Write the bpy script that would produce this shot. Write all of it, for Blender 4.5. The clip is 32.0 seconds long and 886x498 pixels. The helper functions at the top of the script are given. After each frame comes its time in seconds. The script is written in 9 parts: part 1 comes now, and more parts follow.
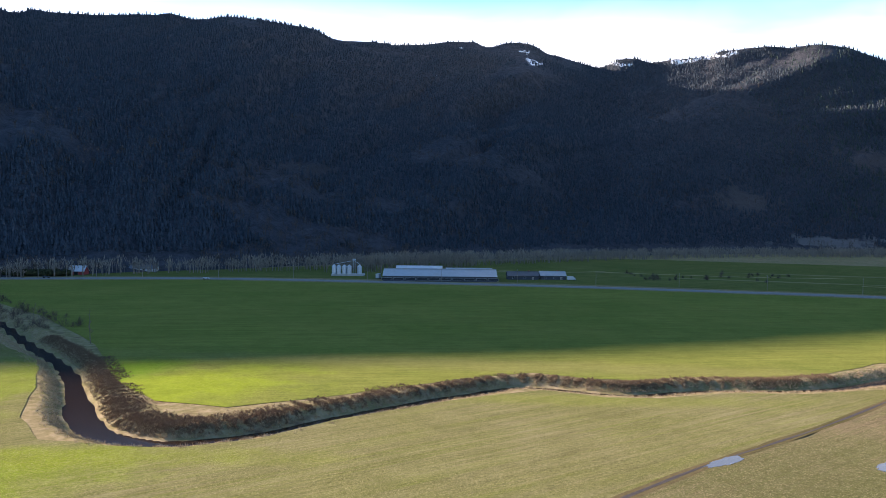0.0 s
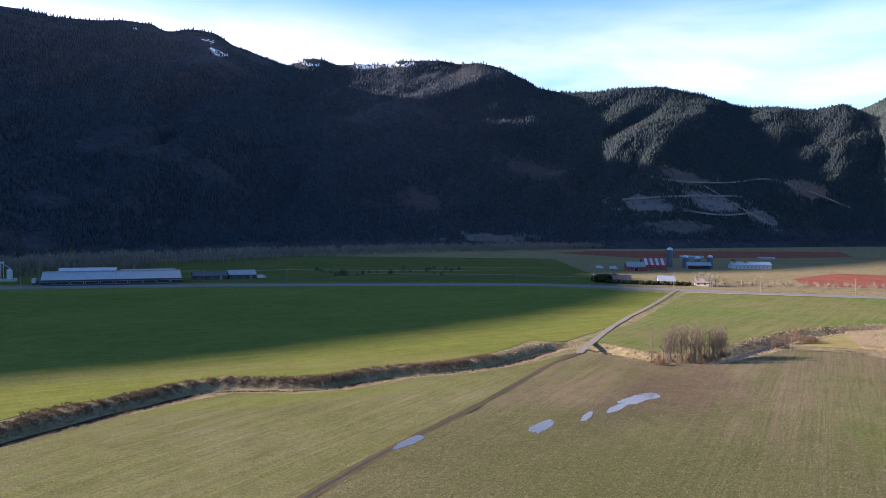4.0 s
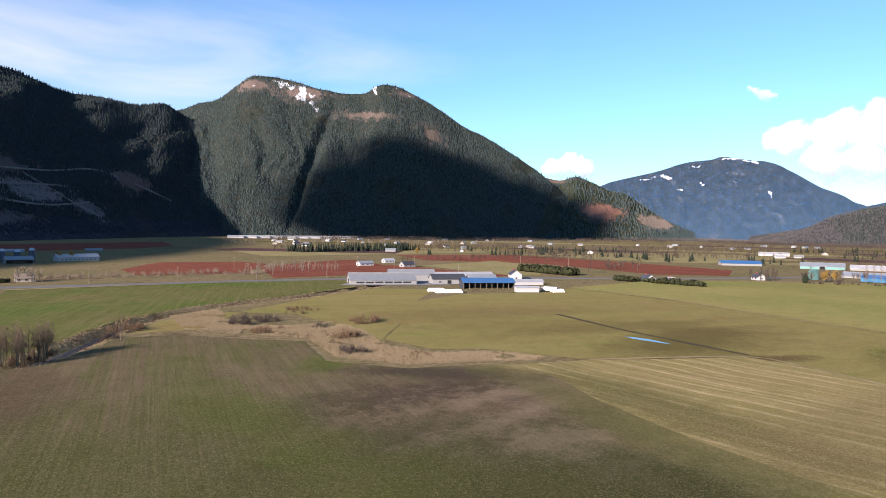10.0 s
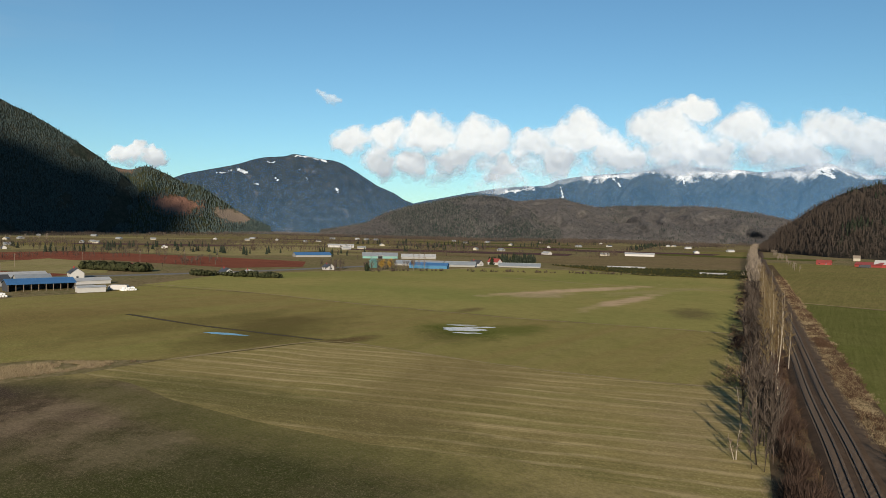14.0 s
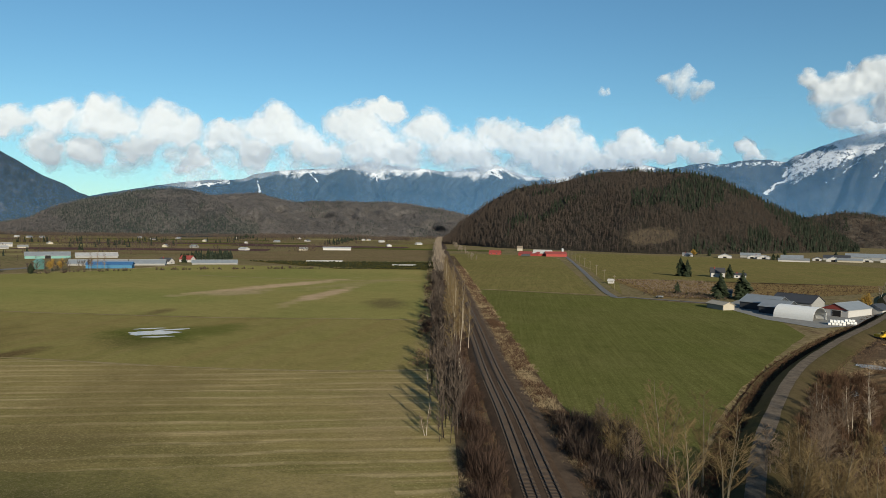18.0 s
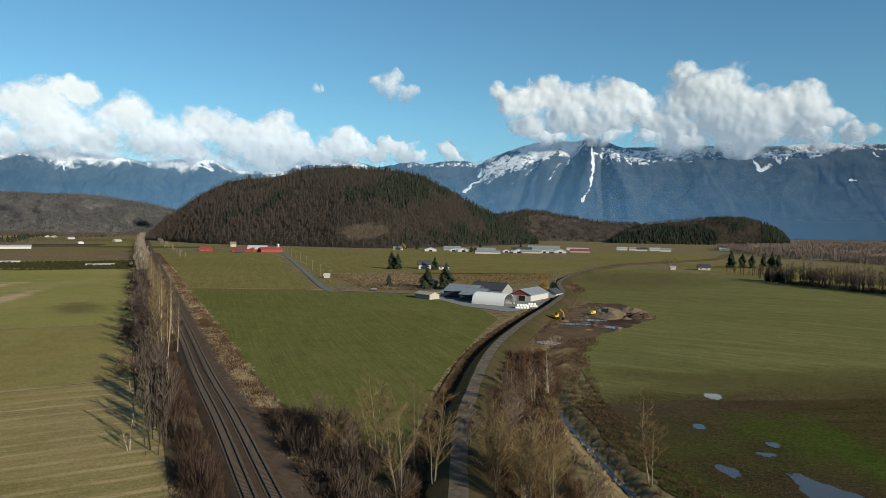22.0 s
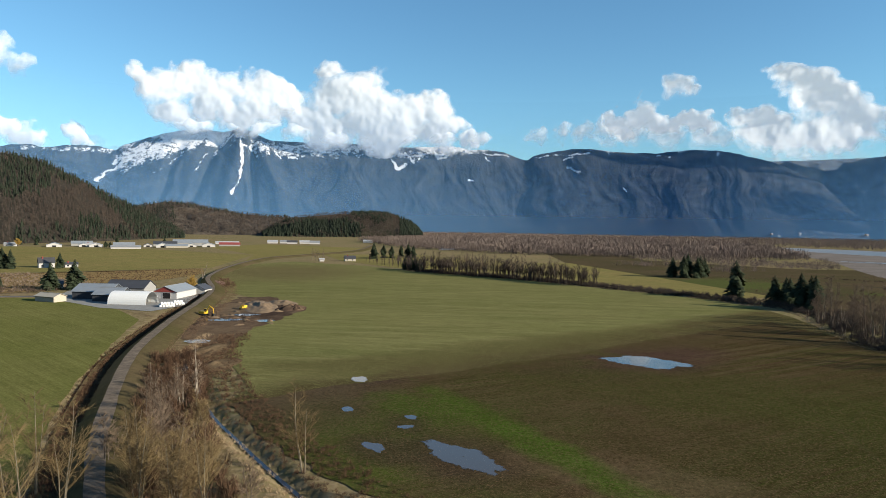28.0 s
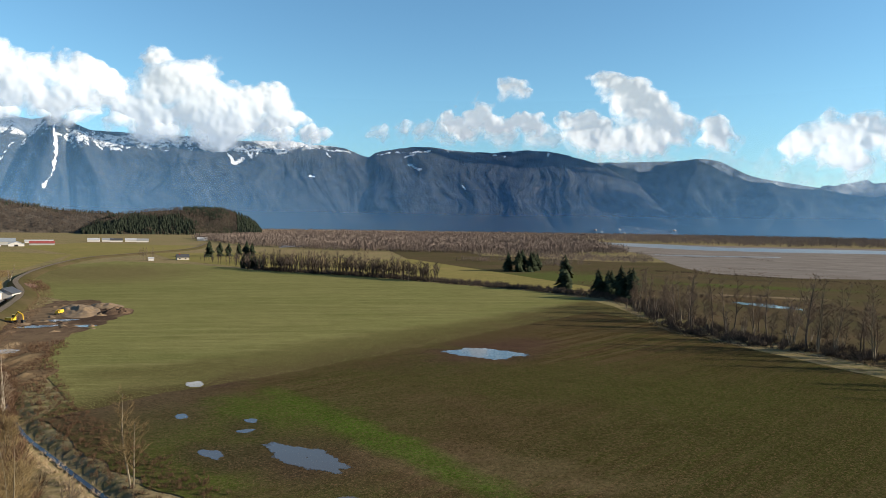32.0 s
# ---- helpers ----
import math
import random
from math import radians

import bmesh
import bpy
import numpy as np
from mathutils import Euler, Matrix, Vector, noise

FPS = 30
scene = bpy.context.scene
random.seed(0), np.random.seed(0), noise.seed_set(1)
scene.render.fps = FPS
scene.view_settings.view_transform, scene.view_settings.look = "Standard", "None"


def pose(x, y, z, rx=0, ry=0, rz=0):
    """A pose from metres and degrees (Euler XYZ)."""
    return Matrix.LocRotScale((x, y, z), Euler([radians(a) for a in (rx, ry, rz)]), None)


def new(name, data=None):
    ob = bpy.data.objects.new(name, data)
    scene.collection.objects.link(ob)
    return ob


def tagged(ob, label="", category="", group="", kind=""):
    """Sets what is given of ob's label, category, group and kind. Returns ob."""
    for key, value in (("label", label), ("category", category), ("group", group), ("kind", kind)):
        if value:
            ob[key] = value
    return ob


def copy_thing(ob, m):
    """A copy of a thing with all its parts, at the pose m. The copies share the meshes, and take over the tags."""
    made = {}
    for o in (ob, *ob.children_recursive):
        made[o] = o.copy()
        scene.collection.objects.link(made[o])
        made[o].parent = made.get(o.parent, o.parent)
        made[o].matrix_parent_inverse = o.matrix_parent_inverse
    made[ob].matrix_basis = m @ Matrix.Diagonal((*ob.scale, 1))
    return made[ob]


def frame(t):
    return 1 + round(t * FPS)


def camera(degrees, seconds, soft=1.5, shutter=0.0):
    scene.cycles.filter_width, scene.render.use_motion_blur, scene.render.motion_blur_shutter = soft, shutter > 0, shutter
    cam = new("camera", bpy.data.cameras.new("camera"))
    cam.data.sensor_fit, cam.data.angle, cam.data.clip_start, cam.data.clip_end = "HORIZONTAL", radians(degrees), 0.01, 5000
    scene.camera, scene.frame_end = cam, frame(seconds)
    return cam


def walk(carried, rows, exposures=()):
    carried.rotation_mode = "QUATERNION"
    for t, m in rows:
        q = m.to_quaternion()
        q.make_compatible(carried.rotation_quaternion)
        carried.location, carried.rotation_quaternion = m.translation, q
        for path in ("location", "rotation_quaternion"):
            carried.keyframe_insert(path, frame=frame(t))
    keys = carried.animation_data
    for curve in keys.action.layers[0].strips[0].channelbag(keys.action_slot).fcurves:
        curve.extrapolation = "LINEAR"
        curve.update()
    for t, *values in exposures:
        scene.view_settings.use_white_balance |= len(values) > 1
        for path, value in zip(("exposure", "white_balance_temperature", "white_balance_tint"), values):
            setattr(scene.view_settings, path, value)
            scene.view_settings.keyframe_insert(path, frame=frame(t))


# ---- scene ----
cam = camera(65.0, 32.0, soft=0.55)
# seconds, yaw, pitch, roll: the camera hovers 42 m over the fields and turns to its right
PATH = [
    (0.0, 1.176, -1.933, -0.622), (0.5, -0.474, -1.928, -0.572), (1.0, -2.509, -1.923, -0.549), (1.5, -4.572, -1.916, -0.549),
    (2.0, -7.302, -1.905, -0.563), (2.5, -10.681, -1.890, -0.582), (3.0, -15.627, -1.875, -0.602), (3.5, -19.909, -1.862, -0.628),
    (5.5, -36.828, -1.833, -0.776), (6.0, -41.525, -1.828, -0.813), (6.5, -46.342, -1.825, -0.837), (7.0, -51.098, -1.823, -0.852),
    (7.5, -55.502, -1.823, -0.865), (8.0, -59.812, -1.822, -0.878), (8.5, -63.667, -1.821, -0.895), (9.0, -67.294, -1.818, -0.915),
    (9.5, -71.276, -1.811, -0.937), (10.0, -75.573, -1.802, -0.959), (10.5, -79.891, -1.789, -0.979), (11.0, -84.321, -1.775, -0.995),
    (11.5, -89.207, -1.761, -1.007), (12.0, -94.019, -1.750, -1.018), (12.5, -98.859, -1.741, -1.029), (13.0, -103.261, -1.735, -1.044),
    (13.5, -106.637, -1.733, -1.062), (14.0, -109.381, -1.733, -1.072), (14.5, -112.216, -1.734, -1.046), (16.5, -124.704, -1.737, -0.833),
    (17.0, -127.644, -1.741, -0.799), (17.5, -130.729, -1.747, -0.795), (18.0, -133.859, -1.755, -0.798), (18.5, -136.953, -1.762, -0.798),
    (19.0, -140.049, -1.770, -0.796), (19.5, -143.165, -1.778, -0.795), (20.0, -146.096, -1.787, -0.795), (20.5, -148.824, -1.796, -0.797),
    (21.0, -151.516, -1.806, -0.799), (21.5, -154.212, -1.815, -0.801), (22.0, -156.959, -1.825, -0.803), (22.5, -159.690, -1.835, -0.805),
    (23.0, -162.396, -1.844, -0.808), (23.5, -165.012, -1.854, -0.812), (24.0, -167.469, -1.866, -0.820), (24.5, -169.917, -1.880, -0.831),
    (25.0, -172.426, -1.896, -0.847), (25.5, -174.761, -1.910, -0.865), (27.5, -183.158, -1.950, -0.933), (28.0, -185.167, -1.956, -0.943),
    (28.5, -187.172, -1.961, -0.945), (29.0, -189.173, -1.965, -0.945), (29.5, -191.097, -1.970, -0.946), (30.0, -192.730, -1.977, -0.947),
    (30.5, -194.221, -1.987, -0.944), (31.0, -195.480, -1.998, -0.935), (31.5, -196.807, -2.011, -0.918), (32.0, -198.090, -2.025, -0.895),
]
walk(cam, [(t, pose(0, 0, 42, 90 + p, r, y)) for t, y, p, r in PATH], exposures=[
    (0.0, 2.43, 6400, 22), (3.0, 2.16, 6000, 25), (6.0, 1.74, 5600, 30), (7.5, 1.83, 5650, 30), (9.0, 1.63, 5850, 27), (11.0, 1.09, 6350, 19), (14.0, 0.53, 6650, 8),
    (17.0, 0.46, 6500, 5), (20.0, 0.56, 6400, 4), (23.0, 0.55, 6200, 3), (26.0, 0.81, 6100, 4), (29.0, 1.18, 6500, 8), (32.0, 1.23, 6600, 8)])

# ---- light ----
SUN_AZ, SUN_EL = -66.7, 18.8          # degrees clockwise from +Y, degrees up
world = bpy.data.worlds.new("sky")
scene.world = world
world.use_nodes = True
wn = world.node_tree
sky = wn.nodes.new("ShaderNodeTexSky")
sky.sky_type, sky.sun_disc = "NISHITA", False
sky.sun_elevation, sky.sun_rotation = radians(SUN_EL), radians(SUN_AZ % 360)
sky.air_density, sky.dust_density, sky.ozone_density = 1.0, 0.1, 2.5
air = wn.nodes.new("ShaderNodeMix")
air.data_type, air.blend_type = "RGBA", "MULTIPLY"
air.inputs[0].default_value = 1.0
air.inputs[7].default_value = (0.77, 1.05, 1.13, 1)
wn.links.new(sky.outputs[0], air.inputs[6])
wn.links.new(air.outputs[2], wn.nodes["Background"].inputs[0])
wn.nodes["Background"].inputs[1].default_value = 0.068
sun = new("sun", bpy.data.lights.new("sun", "SUN"))
sun.data.energy, sun.data.angle, sun.data.color = 5.0, radians(0.6), (1.0, 0.87, 0.70)
sa, se = radians(SUN_AZ), radians(SUN_EL)
SUN_DIR = Vector((math.sin(sa) * math.cos(se), math.cos(sa) * math.cos(se), math.sin(se)))
sun.matrix_world = Matrix.Translation((-300, 150, 900)) @ SUN_DIR.to_track_quat("Z", "Y").to_matrix().to_4x4()

# ---- materials ----
DARKEN = 0.18


class Nodes:
    """A small writer of node materials."""

    def __init__(self, name, rough=0.9, spec=0.2, metal=0.0):
        self.m = bpy.data.materials.new(name)
        self.m.use_nodes = True
        self.t = self.m.node_tree
        self.b = self.t.nodes["Principled BSDF"]
        self.b.inputs["Roughness"].default_value = rough
        self.b.inputs["Specular IOR Level"].default_value = spec
        self.b.inputs["Metallic"].default_value = metal
        self.pos = self.t.nodes.new("ShaderNodeNewGeometry").outputs["Position"]

    def n(self, kind, **kw):
        node = self.t.nodes.new(kind)
        for k, v in kw.items():
            node.inputs[k].default_value = v
        return node

    def link(self, a, b):
        self.t.links.new(a, b)

    def noise(self, scale, detail=4.0, rough=0.6, vec=None, dist=0.0):
        n = self.n("ShaderNodeTexNoise", Scale=scale, Detail=detail, Roughness=rough, Distortion=dist)
        self.link(vec or self.pos, n.inputs["Vector"])
        return n.outputs["Fac"]

    def ramp(self, fac, lo, hi):
        n = self.n("ShaderNodeMapRange")
        n.inputs["From Min"].default_value, n.inputs["From Max"].default_value = lo, hi
        self.link(fac, n.inputs["Value"])
        return n.outputs["Result"]

    def math(self, op, a, b=0.0, clamp=False):
        n = self.t.nodes.new("ShaderNodeMath")
        n.operation, n.use_clamp = op, clamp
        for i, v in enumerate((a, b)):
            if isinstance(v, (int, float)):
                n.inputs[i].default_value = v
            else:
                self.link(v, n.inputs[i])
        return n.outputs[0]

    def mix(self, fac, a, b):
        n = self.t.nodes.new("ShaderNodeMix")
        n.data_type = "RGBA"
        for k, v in ((0, fac), (6, a), (7, b)):
            if isinstance(v, (int, float)):
                n.inputs[k].default_value = v
            elif isinstance(v, tuple):
                n.inputs[k].default_value = (*v, 1)
            else:
                self.link(v, n.inputs[k])
        return n.outputs[2]

    def mapped(self, loc=(0, 0, 0), rz=0.0, scale=(1, 1, 1)):
        """Position, moved so that loc is the origin, turned and scaled."""
        a = self.t.nodes.new("ShaderNodeVectorMath")
        a.operation = "SUBTRACT"
        a.inputs[1].default_value = loc
        self.link(self.pos, a.inputs[0])
        r = self.t.nodes.new("ShaderNodeVectorRotate")
        r.rotation_type = "Z_AXIS"
        r.inputs["Angle"].default_value = -radians(rz)
        self.link(a.outputs[0], r.inputs["Vector"])
        s = self.t.nodes.new("ShaderNodeVectorMath")
        s.operation = "MULTIPLY"
        s.inputs[1].default_value = scale
        self.link(r.outputs[0], s.inputs[0])
        return s.outputs[0]

    def spot(self, x, y, rx, ry, rz=0.0, soft=0.35, ragged=0.5, grain=0.12, z=None, rzz=1e9):
        """A ragged elliptic patch round (x, y): 1 inside, 0 outside."""
        v = self.mapped((x, y, z or 0), rz, (1 / rx, 1 / ry, 1 / rzz if z is not None else 0))
        ln = self.t.nodes.new("ShaderNodeVectorMath")
        ln.operation = "LENGTH"
        self.link(v, ln.inputs[0])
        wob = self.math("MULTIPLY", self.math("SUBTRACT", self.noise(grain, 5, 0.65), 0.5), 2 * ragged)
        return self.ramp(self.math("ADD", ln.outputs["Value"], wob), 1 + soft, 1 - soft)

    def rows(self, angle, spacing, wander=0.6):
        """Stripes that run along the compass angle, spacing apart."""
        v = self.mapped((0, 0, 0), -angle, (1, 1, 1))
        sep = self.t.nodes.new("ShaderNodeSeparateXYZ")
        self.link(v, sep.inputs[0])
        w = self.math("MULTIPLY", self.noise(0.02, 2), wander * spacing)
        s = self.math("SINE", self.math("MULTIPLY", self.math("ADD", sep.outputs[0], w), 2 * math.pi / spacing))
        return self.ramp(s, -1, 1)

    def side(self, a, b, soft=6.0, ragged=8.0, grain=0.04):
        """1 to the left of the line from a to b, 0 to its right, with a soft and ragged border."""
        v = self.mapped((*a, 0), math.degrees(math.atan2(b[1] - a[1], b[0] - a[0])), (1, 1, 1))
        sep = self.t.nodes.new("ShaderNodeSeparateXYZ")
        self.link(v, sep.inputs[0])
        wob = self.math("MULTIPLY", self.math("SUBTRACT", self.noise(grain, 6, 0.65), 0.5), 2 * ragged)
        return self.ramp(self.math("ADD", sep.outputs[1], wob), -soft, soft)

    def rings(self, x, y, rx, ry, turn, count):
        """Closed loops round (x, y), fading out at the ellipse's rim."""
        ln = self.t.nodes.new("ShaderNodeVectorMath")
        ln.operation = "LENGTH"
        self.link(self.mapped((x, y, 0), turn, (1 / rx, 1 / ry, 0)), ln.inputs[0])
        r = self.math("ADD", ln.outputs["Value"], self.math("MULTIPLY", self.noise(0.05, 3), 0.12))
        w = self.ramp(self.math("SINE", self.math("MULTIPLY", r, 2 * math.pi * count)), 0.2, 1.0)
        return self.math("MULTIPLY", w, self.ramp(ln.outputs["Value"], 1.05, 0.75))

    def streaks(self, angle, across, along, detail=4.0):
        """Noise drawn out along the compass angle."""
        return self.noise(1.0, detail, 0.6, self.mapped((0, 0, 0), -angle, (1 / across, 1 / along, 1)))

    def bump(self, h, strength=0.5, distance=0.2):
        n = self.n("ShaderNodeBump", Strength=strength, Distance=distance)
        self.link(h, n.inputs["Height"])
        self.link(n.outputs[0], self.b.inputs["Normal"])

    def color(self, c):
        """The base colour, evenly mixed a little towards black on every material, to offset the raised exposure."""
        self.link(self.mix(DARKEN, c, (0.0, 0.0, 0.0)), self.b.inputs["Base Color"])
        return self

    def done(self):
        return self.m


def plain(name, c, rough=0.7, metal=0.0, vary=0.25, scale=1.5, spec=0.3, bump=0.0):
    """Paint, wood or sheet with a little wear and dirt."""
    k = Nodes(name, rough, spec, metal)
    a = k.noise(scale, 5, 0.65)
    b = k.noise(scale * 9, 3)
    f = k.math("ADD", k.math("MULTIPLY", a, 0.7), k.math("MULTIPLY", b, 0.3))
    dark = tuple(v * (1 - vary) for v in c)
    lite = tuple(min(1, v * (1 + vary * 0.6)) for v in c)
    k.color(k.mix(k.ramp(f, 0.3, 0.7), dark, lite))
    if bump:
        k.bump(b, bump, 0.05)
    return k.done()


def island(name, a, b, rough=0.9, spec=0.04, noise_scale=0.4, by_object=False):
    """Foliage or twigs: each piece takes its own mix of two colours."""
    k = Nodes(name, rough, spec)
    if by_object:
        r = k.t.nodes.new("ShaderNodeObjectInfo").outputs["Random"]
    else:
        r = k.t.nodes.new("ShaderNodeNewGeometry").outputs["Random Per Island"]
    f = k.math("ADD", k.math("MULTIPLY", r, 0.7), k.math("MULTIPLY", k.noise(noise_scale, 3), 0.45))
    k.color(k.mix(k.ramp(f, 0.1, 1.0), a, b))
    return k.done()


# ---- mesh tools ----
def link_mesh(name, verts, faces, mat, parent=None, label="", smooth=False):
    """Verts (n, 3) and faces: an (m, k) array of one face size, or a list."""
    me = bpy.data.meshes.new(name)
    v = np.asarray(verts, np.float32)
    if isinstance(faces, np.ndarray):
        m, k = faces.shape
        me.vertices.add(len(v))
        me.vertices.foreach_set("co", v.ravel())
        me.loops.add(m * k)
        me.loops.foreach_set("vertex_index", faces.astype(np.int32).ravel())
        me.polygons.add(m)
        me.polygons.foreach_set("loop_start", np.arange(0, m * k, k, dtype=np.int32))
        me.update(calc_edges=True)
    else:
        me.from_pydata([tuple(p) for p in v.tolist()], [], faces)
    if mat:
        me.materials.append(mat)
    if smooth:
        me.polygons.foreach_set("use_smooth", np.ones(len(me.polygons), bool))
    ob = new(name, me)
    if parent:
        ob.parent = parent
    if label:
        ob["label"] = label
    return ob


def part(name, bm, material, parent, label=""):
    me = bpy.data.meshes.new(name)
    bm.to_mesh(me)
    bm.free()
    me.materials.append(material)
    ob = new(name, me)
    ob.parent = parent
    if label:
        ob["label"] = label
    return ob


def base(name, x, y, z=0.0, rz=0.0, label="", category="", group="", kind=""):
    e = new(name)
    e.matrix_world = pose(x, y, z, 0, 0, rz)
    return tagged(e, label, category, group, kind)


def box(bm, x0, x1, y0, y1, z0, z1, m=None):
    c = [(x, y, z) for z in (z0, z1) for y in (y0, y1) for x in (x0, x1)]
    vs = [bm.verts.new(m @ Vector(p) if m else p) for p in c]
    for f in ((0, 2, 3, 1), (4, 5, 7, 6), (0, 1, 5, 4), (2, 6, 7, 3), (0, 4, 6, 2), (1, 3, 7, 5)):
        bm.faces.new([vs[i] for i in f])
    return vs


def tube(bm, a, b, ra, rb, n=6, caps=True):
    a, b = Vector(a), Vector(b)
    q = (b - a).to_track_quat("Z", "Y").to_matrix()
    rings = []
    for p, r in ((a, ra), (b, rb)):
        rings.append([bm.verts.new(p + q @ Vector((r * math.cos(2 * math.pi * i / n), r * math.sin(2 * math.pi * i / n), 0))) for i in range(n)])
    for i in range(n):
        bm.faces.new((rings[0][i], rings[0][(i + 1) % n], rings[1][(i + 1) % n], rings[1][i]))
    if caps:
        bm.faces.new(rings[0][::-1])
        bm.faces.new(rings[1])


def hashed(ix, iy, seed):
    h = np.sin(ix * 127.1 + iy * 311.7 + seed * 74.7) * 43758.5453
    return h - np.floor(h)


def vnoise(x, y, seed=0):
    x, y = np.asarray(x, float), np.asarray(y, float)
    ix, iy = np.floor(x), np.floor(y)
    fx, fy = x - ix, y - iy
    fx, fy = fx * fx * (3 - 2 * fx), fy * fy * (3 - 2 * fy)
    a, b = hashed(ix, iy, seed), hashed(ix + 1, iy, seed)
    c, d = hashed(ix, iy + 1, seed), hashed(ix + 1, iy + 1, seed)
    return (a + (b - a) * fx) * (1 - fy) + (c + (d - c) * fx) * fy


def fbm(x, y, octaves=4, seed=0):
    s, a, n = 0, 1.0, 0
    for o in range(octaves):
        s = s + a * (vnoise(x * 2 ** o, y * 2 ** o, seed + o) - 0.5)
        n += a
        a *= 0.5
    return s / n * 2


def smooth_line(pts, step):
    """A Catmull-Rom line through pts, sampled about every step metres. Any number of columns."""
    p = np.asarray(pts, float)
    q = np.vstack([2 * p[0] - p[1], p, 2 * p[-1] - p[-2]])
    out = []
    for i in range(1, len(q) - 2):
        n = max(2, int(np.linalg.norm(q[i + 1, :2] - q[i, :2]) / step))
        t = np.linspace(0, 1, n, endpoint=False)[:, None]
        a, b, c, d = q[i - 1], q[i], q[i + 1], q[i + 2]
        out.append(0.5 * (2 * b + (c - a) * t + (2 * a - 5 * b + 4 * c - d) * t ** 2 + (3 * b - a - 3 * c + d) * t ** 3))
    return np.vstack(out + [p[-1:]])


def dist_to_line(P, line):
    """Distance of each point of P (n, 2) to a polyline."""
    best = np.full(len(P), 1e9)
    for a, b in zip(line[:-1, :2], line[1:, :2]):
        d = b - a
        t = np.clip(((P - a) @ d) / max(1e-9, d @ d), 0, 1)
        best = np.minimum(best, np.hypot(*(P - a - t[:, None] * d).T))
    return best


def inside(P, poly):
    """Which points of P lie inside a polygon."""
    x, y = P[:, 0], P[:, 1]
    r = np.zeros(len(P), bool)
    q = np.asarray(poly, float)
    for (x0, y0), (x1, y1) in zip(q, np.roll(q, -1, 0)):
        c = (y0 > y) != (y1 > y)
        r ^= c & (x < (x1 - x0) * (y - y0) / (y1 - y0 + 1e-12) + x0)
    return r


def ribbon(name, line, half, z, mat, drop=0.0, shoulder=0.0, wob=0.0, parent=None, profile=None):
    """A strip along a line; profile: (offset, height) across it."""
    L = smooth_line(line, 6.0)
    d = np.gradient(L[:, :2], axis=0)
    d /= np.linalg.norm(d, axis=1)[:, None]
    nrm = np.stack([-d[:, 1], d[:, 0]], 1)
    prof = profile or [(-half - shoulder, z - drop), (-half, z), (half, z), (half + shoulder, z - drop)]
    if shoulder == 0 and not profile:
        prof = [(-half, z), (half, z)]
    k = len(prof)
    V = []
    for j, (o, h) in enumerate(prof):
        off = o + wob * fbm(np.arange(len(L)) * 0.7, np.full(len(L), j * 7.3), 3, 5)
        p = L[:, :2] + nrm * off[:, None] if wob else L[:, :2] + nrm * o
        V.append(np.c_[p, np.full(len(L), h) + (L[:, 2] if L.shape[1] > 2 else 0)])
    V = np.stack(V, 1).reshape(-1, 3)
    i, j = np.meshgrid(np.arange(len(L) - 1), np.arange(k - 1), indexing="ij")
    a = (i * k + j).ravel()
    return link_mesh(name, V, np.stack([a, a + k, a + k + 1, a + 1], 1), mat, parent)


def ragged_polygon(poly, step=4.0, amp=0.8, seed=0):
    out = []
    q = np.asarray(poly, float)
    for a, b in zip(q, np.roll(q, -1, 0)):
        n = max(1, int(np.linalg.norm(b - a) / step))
        t = np.linspace(0, 1, n, endpoint=False)[:, None]
        out.append(a + (b - a) * t)
    p = np.vstack(out)
    s = np.arange(len(p)) * 0.37
    return p + amp * np.stack([fbm(s, s * 0 + 1, 3, seed), fbm(s, s * 0 + 9, 3, seed + 3)], 1)


def field(name, poly, z, mat, label, category="field", amp=0.8, step=4.0):
    p = ragged_polygon(poly, step, amp, len(name))
    bm = bmesh.new()
    top = [bm.verts.new((x, y, z)) for x, y in p]
    f = bm.faces.new(top)
    if f.normal.z < 0 or sum(p[i - 1][0] * p[i][1] - p[i][0] * p[i - 1][1] for i in range(len(p))) < 0:
        bmesh.ops.reverse_faces(bm, faces=[f])
    bmesh.ops.triangulate(bm, faces=bm.faces[:])
    me = bpy.data.meshes.new(name)
    bm.to_mesh(me)
    bm.free()
    me.materials.append(mat)
    return tagged(new(name, me), label, category, "", "structure")


def blob(n=40, rx=1.0, ry=1.0, rough=0.3, seed=0):
    a = np.linspace(0, 2 * math.pi, n, endpoint=False)
    r = 1 + rough * fbm(np.cos(a) * 1.6 + 5, np.sin(a) * 1.6 + seed * 3.1, 6, seed)
    return np.stack([rx * r * np.cos(a), ry * r * np.sin(a)], 1)


def scatter_mesh(name, templates, P, S, yaw, mat, pick=None, lean=0.0, squash=None):
    """One mesh of many small copies of the templates (verts, tris) at the points P, with sizes S and turns yaw."""
    V, F, off = [], [], 0
    pick = np.random.randint(0, len(templates), len(P)) if pick is None else pick
    for k, (tv, tf) in enumerate(templates):
        idx = np.where(pick == k)[0]
        if not len(idx):
            continue
        c, s = np.cos(yaw[idx])[:, None], np.sin(yaw[idx])[:, None]
        w = S[idx][:, None] * (squash[idx][:, None] if squash is not None else 1.0)
        x = (tv[None, :, 0] * c - tv[None, :, 1] * s) * w + P[idx, 0:1]
        y = (tv[None, :, 0] * s + tv[None, :, 1] * c) * w + P[idx, 1:2]
        z = tv[None, :, 2] * S[idx][:, None] + P[idx, 2:3]
        if lean:
            lx = np.random.normal(0, lean, len(idx))[:, None]
            x = x + (z - P[idx, 2:3]) * lx
        V.append(np.stack([x, y, z], 2).reshape(-1, 3))
